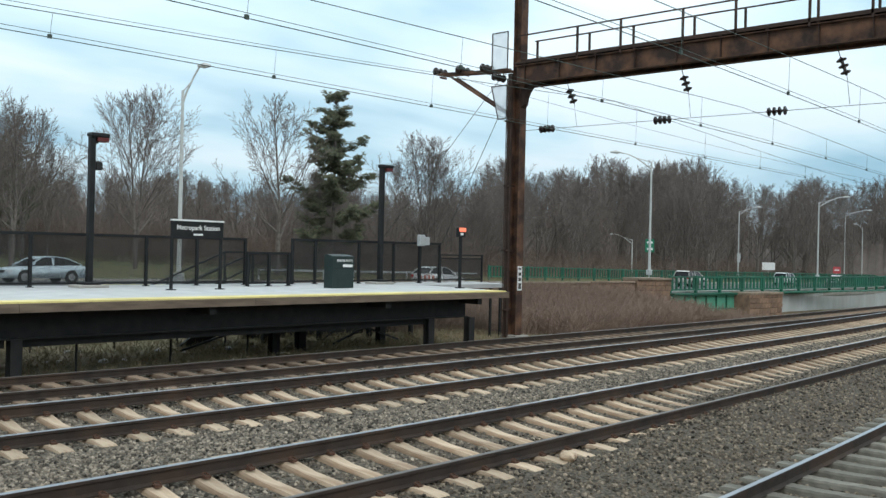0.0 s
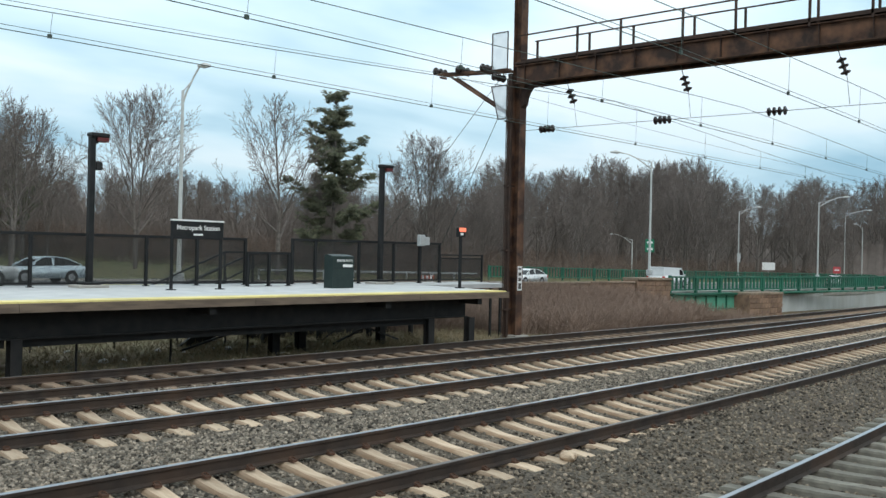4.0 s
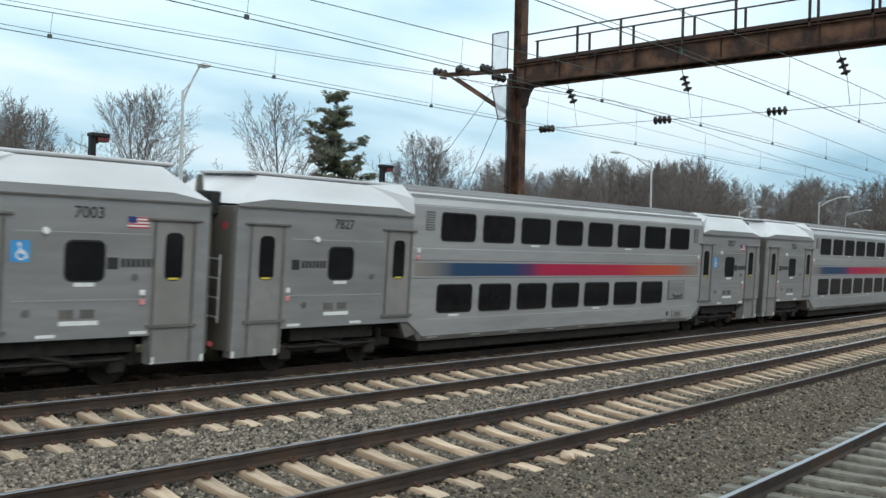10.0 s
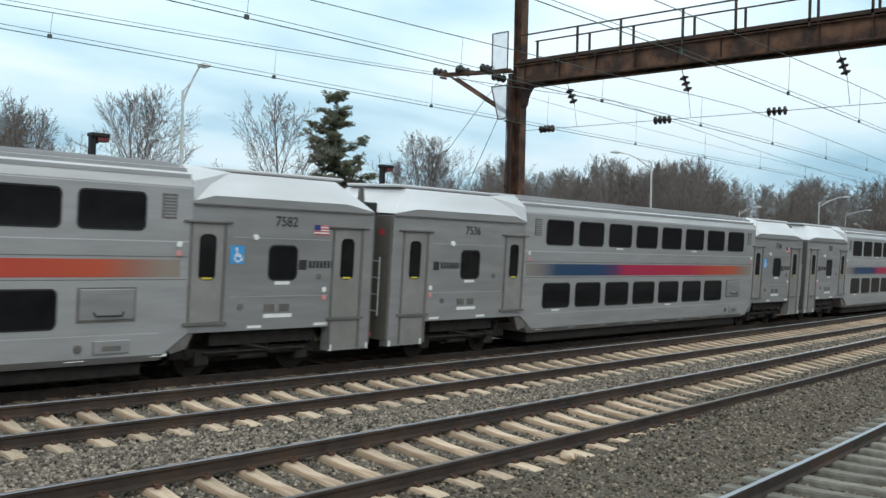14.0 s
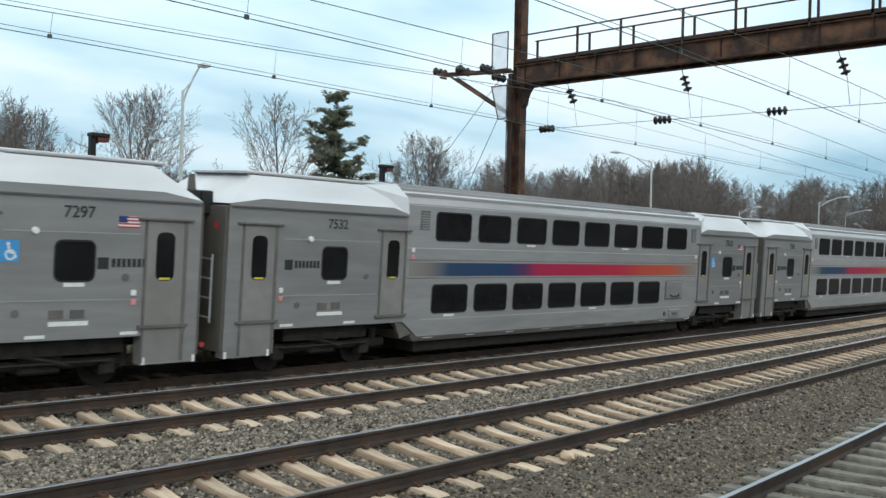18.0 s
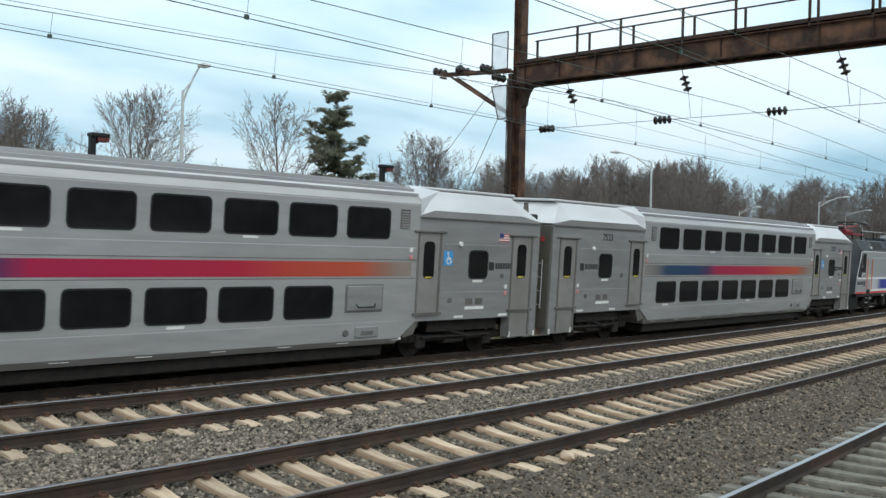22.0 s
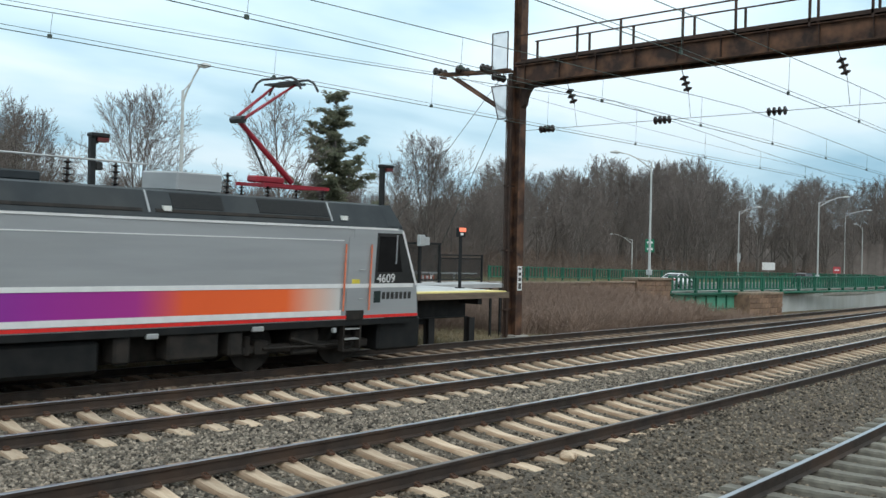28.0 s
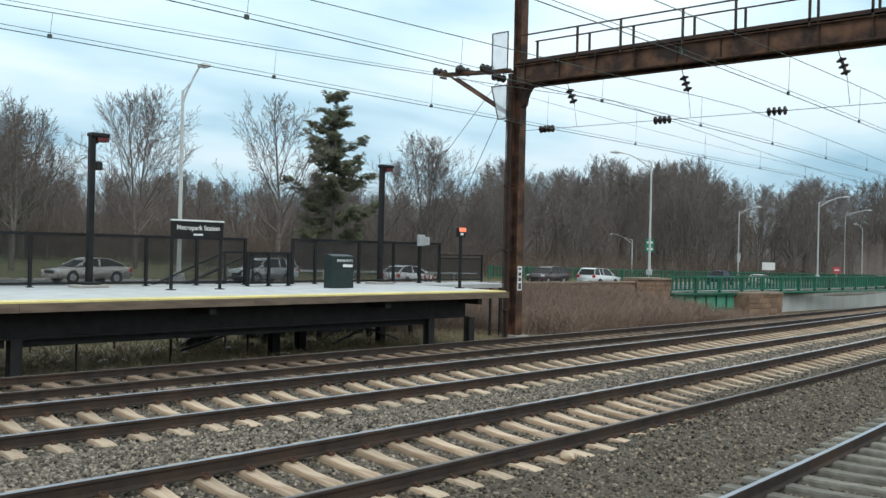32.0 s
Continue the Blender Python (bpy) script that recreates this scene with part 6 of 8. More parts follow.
    # roof shroud panels and gear
    def roof_panel(name, x0, x1, u0, u1, lift, material, label=""):
        """A thin plate lying on the roof's slope, from u0 to u1 up the slope."""
        a, d, nrm = Vector((-1.40, 3.40)), Vector((0.25, 0.42)), Vector((-0.859, 0.512))
        lo, hi = a + d * u0, a + d * u1
        pts = [lo - nrm * 0.01, lo + nrm * lift, hi + nrm * lift, hi - nrm * 0.01]
        part(name, bm_prism([tuple(p) for p in pts], x0, x1, "x"), material, t, label)
    for x0, x1 in ((3.6, 8.05), (8.3, 11.2), (11.5, 15.9)):
        roof_panel("roof_slit", x0, x1, 0.02, 0.16, 0.014, M_UNDER, "dark slit along the roof edge")
    for x0, x1 in ((3.6, 5.5), (6.4, 7.6), (11.9, 13.1), (14.0, 15.9)):
        roof_panel("roof_mesh", x0, x1, 0.24, 0.93, 0.010, M_MESH, "dark mesh roof panel")
    for x in (3.5, 8.15, 11.35, 15.97):
        roof_panel("roof_seam", x - 0.02, x + 0.02, 0.0, 1.0, 0.016, M_LOCO)
    part("underframe", bm_box(2.0, -1.25, 0.95, L - 2.0, 1.25, 1.139), M_UNDER, t)
    # dark box added to close the view through below the floor
    part("centre_gear", bm_box(5.8, -0.75, 0.36, 14.2, 0.75, 0.949, bev=0.05), M_UNDER, t, "dark filler box added under the floor")
    part("sill", bm_box(1.0, -1.47, 1.00, L - 1.0, -1.36, 1.139), M_SKIRT, t)
    part("transformer", bm_box(7.3, -1.35, 0.30, 10.5, 1.35, 0.949, bev=0.08), M_SKIRT, t, "dark transformer box under the floor")
    for x, w in ((6.0, 0.5), (10.75, 0.35), (11.9, 1.2), (13.35, 0.35)):
        part("tank", bm_box(x, -1.4, 0.45, x + w, -0.9, 1.0, bev=0.05), M_UNDER, t)
    part("roof_box", bm_box(12.35, -0.70, 3.862, 13.45, 0.70, 4.26, bev=0.03), M_LOCO, t, "grey roof box")
    part("roof_box", bm_box(8.6, -0.5, 3.862, 9.6, 0.5, 4.05, bev=0.03), M_LOCO_DARK, t)
    for x in (5.2, 7.4, 10.2, 11.2, 13.85):
        bm = bmesh.new()
        insulator(bm, (x, -0.3, 3.86), (x, -0.3, 4.34), 4, 0.10)
        part("roof_insulator", bm, M_INSUL, t)
    part("roof_bus", bm_rod((5.2, -0.3, 4.36), (11.9, -0.3, 4.36), 0.022), M_GALV, t, "roof bus bar")
    pantograph(t, 15.6, True)
    pantograph(t, 3.80, False)
    return t


def pantograph(t, xc, up):
    """Single-arm collector: base frame, lower arm, upper arm, head with horns."""
    p = part("pantograph", bm_box(xc - 0.95, -0.55, 4.10, xc + 0.95, -0.45, 4.18), M_PANTO, t, "raised red pantograph" if up else "folded red pantograph")
    part("base_bar", bm_box(xc - 0.95, 0.45, 4.10, xc + 0.95, 0.55, 4.18), M_PANTO, p)
    for dx in (-0.9, 0.0, 0.85):
        part("base_cross", bm_box(xc + dx, -0.45, 4.10, xc + dx + 0.1, 0.45, 4.17), M_PANTO, p)
    for dx in (-0.8, 0.8):
        for y in (-0.5, 0.5):
            bm = bmesh.new()
            insulator(bm, (xc + dx, y, 3.86), (xc + dx, y, 4.10), 3, 0.08)
            part("stand_insulator", bm, M_INSUL, p)
    part("spring_box", bm_box(xc - 0.9, -0.2, 4.19, xc - 0.1, 0.2, 4.34, bev=0.03), M_PANTO, p)
    if up:
        foot, knee, head = Vector((xc + 0.25, 0, 4.25)), Vector((xc - 1.35, 0, 5.55)), Vector((xc - 0.1, 0, 6.48))
    else:
        foot, knee, head = Vector((xc + 0.7, 0, 4.26)), Vector((xc - 1.3, 0, 4.42)), Vector((xc + 0.55, 0, 4.62))
    part("lower_arm", bm_rod(foot, knee, 0.075, 0.06, 8), M_PANTO, p)
    part("knee", bm_rod(knee + Vector((0, -0.22, 0)), knee + Vector((0, 0.22, 0)), 0.085, 0.085, 10), M_PANTO_DK, p)
    for s in (-1, 1):
        part("upper_arm", bm_rod(knee + Vector((0, s * 0.18, 0)), head + Vector((0, s * 0.4, 0)), 0.04, 0.03, 6), M_PANTO, p)
    part("link_rod", bm_rod(foot + Vector((-0.6, 0.1, 0.0)), knee + Vector((0.25, 0.1, -0.12)), 0.025), M_PANTO_DK, p)
    hd = part("head_frame", bm_beam(head + Vector((-0.22, 0, 0.02)), head + Vector((0.22, 0, 0.02)), 1.0, 0.04), M_PANTO_DK, p)
    for dx in (-0.25, 0.25):
        bm = bmesh.new()
        tube(bm, [head + Vector((dx, y, 0.13 - (0.0 if abs(y) < 0.6 else (0.28 if abs(y) > 0.8 else 0.08)))) for y in (-0.92, -0.75, -0.55, 0.55, 0.75, 0.92)], 0.028, 6)
        part("contact_strip", bm, M_PANTO_DK, hd)


LOCO = build_loco()

# ---------------------------------------------------------------- road, walls and green bridge


def strip(name, off0, off1, lift, xs, material, thick=0.3, zf=None):
    """A band that follows the road between two offsets from its near edge."""
    zf = zf or (lambda x, o: road_z(x) + lift)
    v, f = [], []
    for x in xs:
        for o, dz in ((off0, 0), (off1, 0), (off1, -thick), (off0, -thick)):
            v.append(tuple(site(x, road_edge(x) + o, zf(x, o) + dz)))
    for i in range(len(xs) - 1):
        for j in range(4):
            a, b = i * 4 + j, i * 4 + (j + 1) % 4
            f.append((a, a + 4, b + 4, b))
    me = bpy.data.meshes.new(name)
    me.from_pydata(v, [], f)
    me.materials.append(material)
    return new(name, me)


RX = [-120 + 4.0 * i for i in range(110)]


def flat_strip(name, y0, y1, lift, thick, material, label, category):
    v, f = [], []
    for x in RX:
        for y, dz in ((y0, 0), (y1, 0), (y1, -thick), (y0, -thick)):
            v.append(tuple(site(x, y, lane_z(x) + lift + dz)))
    for i in range(len(RX) - 1):
        for j in range(4):
            a, b = i * 4 + j, i * 4 + (j + 1) % 4
            f.append((a, a + 4, b + 4, b))
    me = bpy.data.meshes.new(name)
    me.from_pydata(v, [], f)
    me.materials.append(material)
    tagged(new(name, me), label, category, kind="structure")


flat_strip("road", ROAD_Y0, ROAD_Y1, 0, 0.3, M_ASPHALT, "grey asphalt road behind the station", "road")
flat_strip("far_kerb", ROAD_Y1 + 0.004, ROAD_Y1 + 0.25, 0.13, 0.4, M_CONCRETE, "pale concrete kerb", "kerb")
AX = [12 + 4.0 * i for i in range(60)]


def apron():
    """Paved slope from the parapets down to the road."""
    v, f = [], []
    for x in AX:
        e0 = road_edge(x) - 0.22
        for k in range(5):
            y = e0 + (ROAD_Y0 - 0.004 - e0) * k / 4
            v.append(tuple(site(x, y, road_z(x) + (lane_z(x) - road_z(x)) * k / 4)))
    for i in range(len(AX) - 1):
        for j in range(4):
            a = i * 5 + j
            f.append((a, a + 5, a + 6, a + 1))
    me = bpy.data.meshes.new("road_apron")
    me.from_pydata(v, [], f)
    me.materials.append(M_ASPHALT)
    tagged(new("road_apron", me), "worn asphalt shoulder between parapet and road", "road", kind="structure")


apron()
tagged(strip("pavement", -1.9, -0.224, 0.13, RX, M_CONCRETE, 0.5), "concrete pavement along the parapet", "pavement", kind="structure")
M_LINE = mat("road_line_paint", (0.62, 0.55, 0.20), (0.5, 0.45, 0.18), 4, 0.8)
flat_strip("centre_line", 45.55, 45.7, 0.006, 0.004, M_LINE, "yellow road line", "road marking")


def edge_pt(x, o, z=0.0):
    return site(x, road_edge(x) + o, road_z(x) + z)


def stone_wall(x0, x1, o, top, name, label, course=0.30, bottom=-1.6, thick=0.45):
    """A wall of rough stone blocks along the road's near edge, with coping."""
    w = thing(name, label, "wall", kind="structure")
    rng = random.Random(int(x0 * 10))
    core = bmesh.new()
    a, b = edge_pt(x0, o), edge_pt(x1, o)
    d = (b - a)
    d.z = 0
    Lw = d.length
    ang = math.degrees(math.atan2(d.y, d.x))
    box(core, 0, 0.05, bottom, Lw, thick, top - 0.02)
    c = part("core", core, M_SANDSTONE, w)
    m = pose(a.x, a.y, a.z, 0, 0, ang)
    c.matrix_local = m
    meshes = []
    for i in range(5):
        bm = bmesh.new()
        box(bm, 0.008, -0.02 - rng.uniform(0, 0.03), 0.008, 1 - 0.008, 0.06, course - 0.01, bev=0.018)
        me = bpy.data.meshes.new("stone_block")
        bm.to_mesh(me)
        bm.free()
        me.materials.append(M_SANDSTONE)
        meshes.append(me)
    z = bottom
    while z < top - course * 0.6:
        x = -rng.uniform(0, 0.3)
        while x < Lw - 0.1:
            ln = rng.uniform(0.4, 0.95)
            xs, xe = max(0, x), min(Lw, x + ln)
            if xe - xs > 0.12:
                ob = new("stone_block", rng.choice(meshes))
                ob.parent = w
                ob.matrix_local = m @ Matrix.Translation((xs, 0, z)) @ Matrix.Diagonal((xe - xs, 1, 1, 1))
            x += ln
        z += course
    x = 0
    while x < Lw - 0.05:
        ln = min(1.25, Lw - x)
        ob = part("coping_stone", bm_box(x + 0.006, -0.10, top - 0.018, x + ln - 0.006, thick + 0.06, top + (0.13 if thick > 0.6 else 0.07), bev=0.015), M_COPING, w, "pale worn coping stone")
        ob.matrix_local = m
        x += ln
    return w


M_COPING = mat("coping_stone", (0.26, 0.195, 0.145), (0.19, 0.145, 0.108), 3, 0.9, bump=0.4, rand=0.15)
stone_wall(31.5, 37.0, -2.3, 0.66, "parapet_wall_1", "low brown sandstone parapet above the dry bank")
stone_wall(37.1, 40.5, -2.3, 0.70, "parapet_wall_2", "low brown sandstone parapet above the dry bank")
stone_wall(40.6, 43.5, -2.4, 0.86, "parapet_wall_3", "brown sandstone pier with stepped coping", thick=1.1)


def rail_on(t, pts, h, material, pick, pitch, solid=True):
    for i, (a, b) in enumerate(zip(pts, pts[1:])):
        for z, w in ((h, 0.16), (0.22, 0.12)):
            part("rail", bm_beam(a + Vector((0, 0, z)), b + Vector((0, 0, z)), w, 0.10), material, t)
        n = max(1, round((b - a).length / pitch))
        for j in range(n):
            c = a.lerp(b, (j + 0.5) / n)
            part("baluster", bm_box(c.x - pick, c.y - 0.05, c.z + 0.26, c.x + pick, c.y + 0.05, c.z + h - 0.045), material, t)
        part("post", bm_box(a.x - 0.09, a.y - 0.09, a.z - 0.12, a.x + 0.09, a.y + 0.09, a.z + h + 0.1, bev=0.01), material, t)


def green_bridge():
    t = thing("bridge_railing", "green steel bridge railing with square balusters", "railing", "bridge railings")
    xs = [43.75 + 2.45 * i for i in range(19)]
    pts = [edge_pt(x, -2.15, 0.02) for x in xs]
    rail_on(t, pts, 1.02, M_GREEN, 0.075, 0.46)
    f = thing("bridge_railing", "green steel railing on the far side of the road", "railing", "bridge railings")
    xs = [57 + 3.0 * i for i in range(40)]
    pts = [site(x, ROAD_Y1 + 1.2, lane_z(x) + 0.35) for x in xs]
    rail_on(f, pts, 1.25, M_GREEN, 0.06, 0.6)
    g = thing("bridge_girder", "green painted steel plate girder under the road", "bridge", kind="structure")
    a, b = edge_pt(43.6, -2.4), edge_pt(50.6, -2.4)
    d = b - a
    m = pose(a.x, a.y, a.z, 0, 0, math.degrees(math.atan2(d.y, d.x)))
    Lg = Vector((d.x, d.y, 0)).length
    for nm, bm in (("web", bm_box(0, 0.1, -1.75, Lg, 0.14, -0.15)), ("top_flange", bm_box(0, -0.12, -0.149, Lg, 0.34, -0.06)), ("deck_edge", bm_box(0, -0.2, -0.058, 42, 0.6, 0.03))):
        part(nm, bm, M_GREEN if nm != "web" else M_GREEN_LT, g).matrix_local = m
    x = 0.3
    while x < Lg:
        part("stiffener", bm_box(x - 0.02, -0.02, -1.75, x + 0.02, 0.098, -0.15), M_GREEN, g).matrix_local = m
        x += 1.15
    part("pipe", bm_rod((0, -0.06, -0.95), (Lg, -0.06, -1.0), 0.035), M_GREEN, g).matrix_local = m
    # stone pier and concrete wall beyond
    w = thing("abutment_wall", "pale concrete retaining wall under the bridge railing", "wall", kind="structure")
    a2, b2 = edge_pt(54.2, -2.45), edge_pt(92, -2.45)
    d2 = b2 - a2
    m2 = pose(a2.x, a2.y, a2.z, 0, 0, math.degrees(math.atan2(d2.y, d2.x)))
    L2 = Vector((d2.x, d2.y, 0)).length
    n = 7
    for i in range(n):
        part("wall_panel", bm_box(L2 * i / n + 0.01, 0, -2.0, L2 * (i + 1) / n - 0.01, 0.4, -0.16, bev=0.01), M_WALLPALE, w).matrix_local = m2
    part("green_cap", bm_box(0, -0.06, -0.158, L2, 0.4, -0.061), M_GREEN, w).matrix_local = m2


M_WALLPALE = mat("pale_concrete_wall", (0.50, 0.53, 0.53), (0.42, 0.45, 0.45), 1.5, 0.85, stain=(0.33, 0.33, 0.31), stain_scale=0.4, stretch=(1, 1, 0.4))
green_bridge()
stone_wall(50.1, 54.0, -3.3, -0.06, "stone_pier", "brown sandstone bridge pier beside the tracks", course=0.34, bottom=-2.0, thick=1.4)

# ---------------------------------------------------------------- street lamps and signs


def street_lamp(x, y, z, h, arm, side, label, name="street_lamp", steep=False):
    """Tapered pole with a bracket arm that reaches along or against the road."""
    t = thing(name, label, "street lamp", "street lamps", Matrix.Translation(site(x, y, z)))
    part("base", bm_box(-0.2, -0.2, -0.1, 0.2, 0.2, 0.35, bev=0.05), M_GALV, t)
    part("pole", bm_rod((0, 0, 0.3), (0, 0, h - 0.8), 0.11, 0.065, 10), M_POLE, t, "pale tapered steel pole")
    u = Vector((math.cos(radians(YAW)), -math.sin(radians(YAW)), 0)) * side
    bm = bmesh.new()
    pts = [Vector((0, 0, h - 1.4)) + u * (arm * k) + Vector((0, 0, (1.3 * math.sin(k * 1.5) if not steep else 1.75 * k ** 0.8))) for k in (0, 0.25, 0.5, 0.75, 1.0)]
    tube(bm, pts, 0.045, 6)
    tube(bm, [Vector((0, 0, h - 0.85)), pts[2]], 0.03, 5)
    part("arm", bm, M_POLE, t)
    e = pts[-1]
    bm = bmesh.new()
    hl = 0.62 if steep else 1.0
    rod(bm, e - u * 0.1, e + u * 0.35 * hl + Vector((0, 0, 0.03)), 0.06, 0.14, 8)
    rod(bm, e + u * 0.35 * hl + Vector((0, 0, 0.03)), e + u * 0.8 * hl + Vector((0, 0, 0.02)), 0.14, 0.06, 8)
    part("lamp_head", bm, M_POLE, t, "cobra-head lamp")
    return t


M_POLE = mat("pale_pole", (0.55, 0.56, 0.55), (0.46, 0.47, 0.46), 3, 0.5, 0.25)


for _x, _y, _z, _h, _a, _s in ((16.2, 34.3, 1.03, 9.55, 0.75, 1),
                               (56.8, 34.1, 1.66, 10.0, 2.6, -1),
                               (117.3, 54.8, 1.17, 10.7, 2.6, 1),
                               (95.6, 60.2, 1.0, 5.6, 2.4, -1),
                               (101.2, 37.0, 1.39, 10.2, 3.0, 1),
                               (167.0, 55.9, 1.11, 13.5, 4.5, 1),
                               (175.8, 55.4, 0.94, 11.2, 1.2, -1),
                               (123.5, 117.1, 0.93, 8.4, 3.5, -1),
                               (104.4, 135.6, 0.1, 8.7, 1.5, -1),
                               (82.3, 129.1, -0.05, 9.2, 4.0, 1)):
    street_lamp(_x, _y, _z, _h, _a, _s, 'pale steel street lamp with a curved arm beside the road', steep=_x < 20)


def road_sign(x, y, z, w, h, z0, mtl, label, rows):
    t = thing("road_sign", label, "sign", "road signs", Matrix.Translation(site(x, y, z)) @ pose(0, 0, 0, 0, 0, -YAW))
    part("sign_post", bm_rod((0, 0.05, -0.2), (0, 0.05, z0 + h), 0.04), M_POLE, t)
    b = part("board", bm_box(-w / 2, -0.02, z0, w / 2, 0.005, z0 + h, bev=0.01), mtl, t)
    for i in range(rows):
        zz = z0 + h * (i + 0.5) / rows
        part("text_bar", bm_box(-w * 0.32, -0.026, zz - h * 0.08, w * 0.32, -0.0215, zz + h * 0.08), M_WHITE, b)


M_SIGN_GREEN = mat("sign_green", (0.012, 0.19, 0.10), rough=0.5)
M_SIGN_RED = mat("sign_red", (0.5, 0.07, 0.08), rough=0.5)
road_sign(58.3, 35.0, 0.9, 0.75, 1.1, 2.55, M_SIGN_GREEN, "green road sign with two lines on a lamp pole", 2)
road_sign(128.7, 54.9, 0.58, 2.15, 1.24, 1.47, M_WHITE, "pale blank rectangular road sign", 0)
road_sign(111.6, 38.3, 1.06, 1.0, 0.9, 0.9, M_SIGN_RED, "red and white road sign by the bridge", 1)
road_sign(117.3, 54.7, 1.13, 0.5, 1.4, 2.0, M_GALV, "small grey box on a lamp pole", 0)

# ---------------------------------------------------------------- trees


def grow(rng, height, spread, trunk_r, levels=4, lean=0.0):
    """Segments (p, q, r0, r1) of a bare tree: a leader, limbs that fan upward, then finer and finer twigs."""
    wood, twigs = [], []

    def limb(p, d, length, r, level):
        n = (5, 4, 3, 2)[level]
        q, dirn, rr = p.copy(), d.copy(), r
        kids = (8, 7, 5, 2)[level]
        pts = [p.copy()]
        wob = (0.035, 0.045, 0.06, 0.08)[level]
        for i in range(n):
            dirn = (dirn + Vector((rng.gauss(0, wob), rng.gauss(0, wob), rng.gauss(0, wob * 0.6) + (0.05, 0.03, 0.01, 0.0)[level]))).normalized()
            e2 = q + dirn * (length / n)
            r2 = max(rr * 0.74, 0.006)
            (wood if level < 2 else twigs).append((q.copy(), e2.copy(), rr, r2))
            q, rr = e2, r2
            pts.append(q.copy())
        if level == 3:
            return
        side = dirn.orthogonal().normalized()
        a0 = rng.uniform(0, 6.283)
        for j in range(kids):
            f = 0.16 + 0.84 * (j + rng.random()) / kids
            k = min(n - 1, int(f * n))
            o = pts[k].lerp(pts[k + 1], f * n - k)
            dd = (pts[k + 1] - pts[k]).normalized()
            s2 = side.copy()
            s2.rotate(Matrix.Rotation(a0 + j * 2.4 + rng.uniform(-0.5, 0.5), 3, dd))
            el = rng.uniform(0.38, 0.70)
            nd = (dd * math.cos(el) + s2 * math.sin(el)).normalized()
            limb(o, nd, length * rng.uniform(0.30, 0.48) * (1.15 - 0.5 * f), max(r * (0.42 - 0.18 * f), 0.006), level + 1)

    base = height * rng.uniform(0.13, 0.2)
    top = height * 0.93
    n = 9
    q, dirn, rr = Vector((0, 0, 0)), Vector((lean, 0, 1)).normalized(), trunk_r
    line, rads = [q.copy()], [rr]
    for i in range(n):
        dirn = (dirn + Vector((rng.gauss(0, 0.04), rng.gauss(0, 0.04), 0.05))).normalized()
        e2 = q + dirn * top / n
        r2 = rr * 0.82
        wood.append((q.copy(), e2.copy(), rr, r2))
        q, rr = e2, r2
        line.append(q.copy())
        rads.append(rr)
    m = 17
    for j in range(m):
        f = (base + (top - base) * (j + rng.random() * 0.9) / m) / top
        k = min(n - 1, int(f * n))
        o = line[k].lerp(line[k + 1], f * n - k)
        az = j * 2.4 + rng.uniform(-0.5, 0.5)
        el = (1.05 - 0.75 * f) * spread * rng.uniform(0.75, 1.15)
        d = Vector((math.cos(az) * math.sin(el), math.sin(az) * math.sin(el), math.cos(el)))
        limb(o, d, (height - o.z) * rng.uniform(0.62, 0.85) * (0.80 if f < 0.3 else 1.0) + 0.5, max(rads[k] * 0.5, 0.02), 0)
    return wood, twigs


def segments_mesh(name, segs, material, sides=3, rmin=0.0):
    v, f = [], []
    for p, q, r0, r1 in segs:
        d = q - p
        if d.length < 1e-4:
            continue
        a = d.orthogonal().normalized()
        b = d.cross(a).normalized()
        k = len(v)
        for c, r in ((p, max(r0, rmin)), (q, max(r1, rmin * 0.6))):
            for i in range(sides):
                t = 6.2832 * i / sides
                w = c + (a * math.cos(t) + b * math.sin(t)) * r
                v.append((w.x, w.y, w.z))
        for i in range(sides):
            j = (i + 1) % sides
            f.append((k + i, k + j, k + sides + j, k + sides + i))
    me = bpy.data.meshes.new(name)
    me.from_pydata(v, [], f)
    me.materials.append(material)
    return me


def bare_tree(seed, height, spread, trunk_r, levels, label, rmin=0.0095, fork=1, group="bare trees"):
    rng = random.Random(seed)
    wood, twigs = [], []
    for i in range(fork):
        w, t = grow(rng, height * rng.uniform(0.9, 1.0), spread, trunk_r, levels, lean=(i - (fork - 1) / 2) * 0.16)
        wood += w
        twigs += t
    tr = thing("bare_tree", label, "tree", group)
    for nm, segs, mt, sd in (("trunk", wood, M_BARK, 6), ("crown", twigs, M_TWIG, 3)):
        ob = new(nm, segments_mesh(nm, segs, mt, sd, rmin))
        ob.parent = tr
    return tr


LBL_TREE = "bare grey-brown winter tree with fine twigs"
PROTO = [bare_tree(11, 13, 0.75, 0.19, 4, LBL_TREE), bare_tree(12, 13, 0.85, 0.18, 4, LBL_TREE, fork=2), bare_tree(13, 13, 0.6, 0.17, 4, LBL_TREE),
         bare_tree(14, 13, 0.95, 0.21, 4, LBL_TREE), bare_tree(15, 13, 0.8, 0.17, 4, LBL_TREE, fork=2), bare_tree(16, 13, 0.7, 0.18, 4, LBL_TREE)]


def put_tree(proto, x, y, z, s, rz):
    """Set a copy of a tree on the ground, scaled evenly."""
    t = copy_thing(proto, pose(x, y, z, 0, 0, rz))
    t.scale = (s, s, s)
    return t


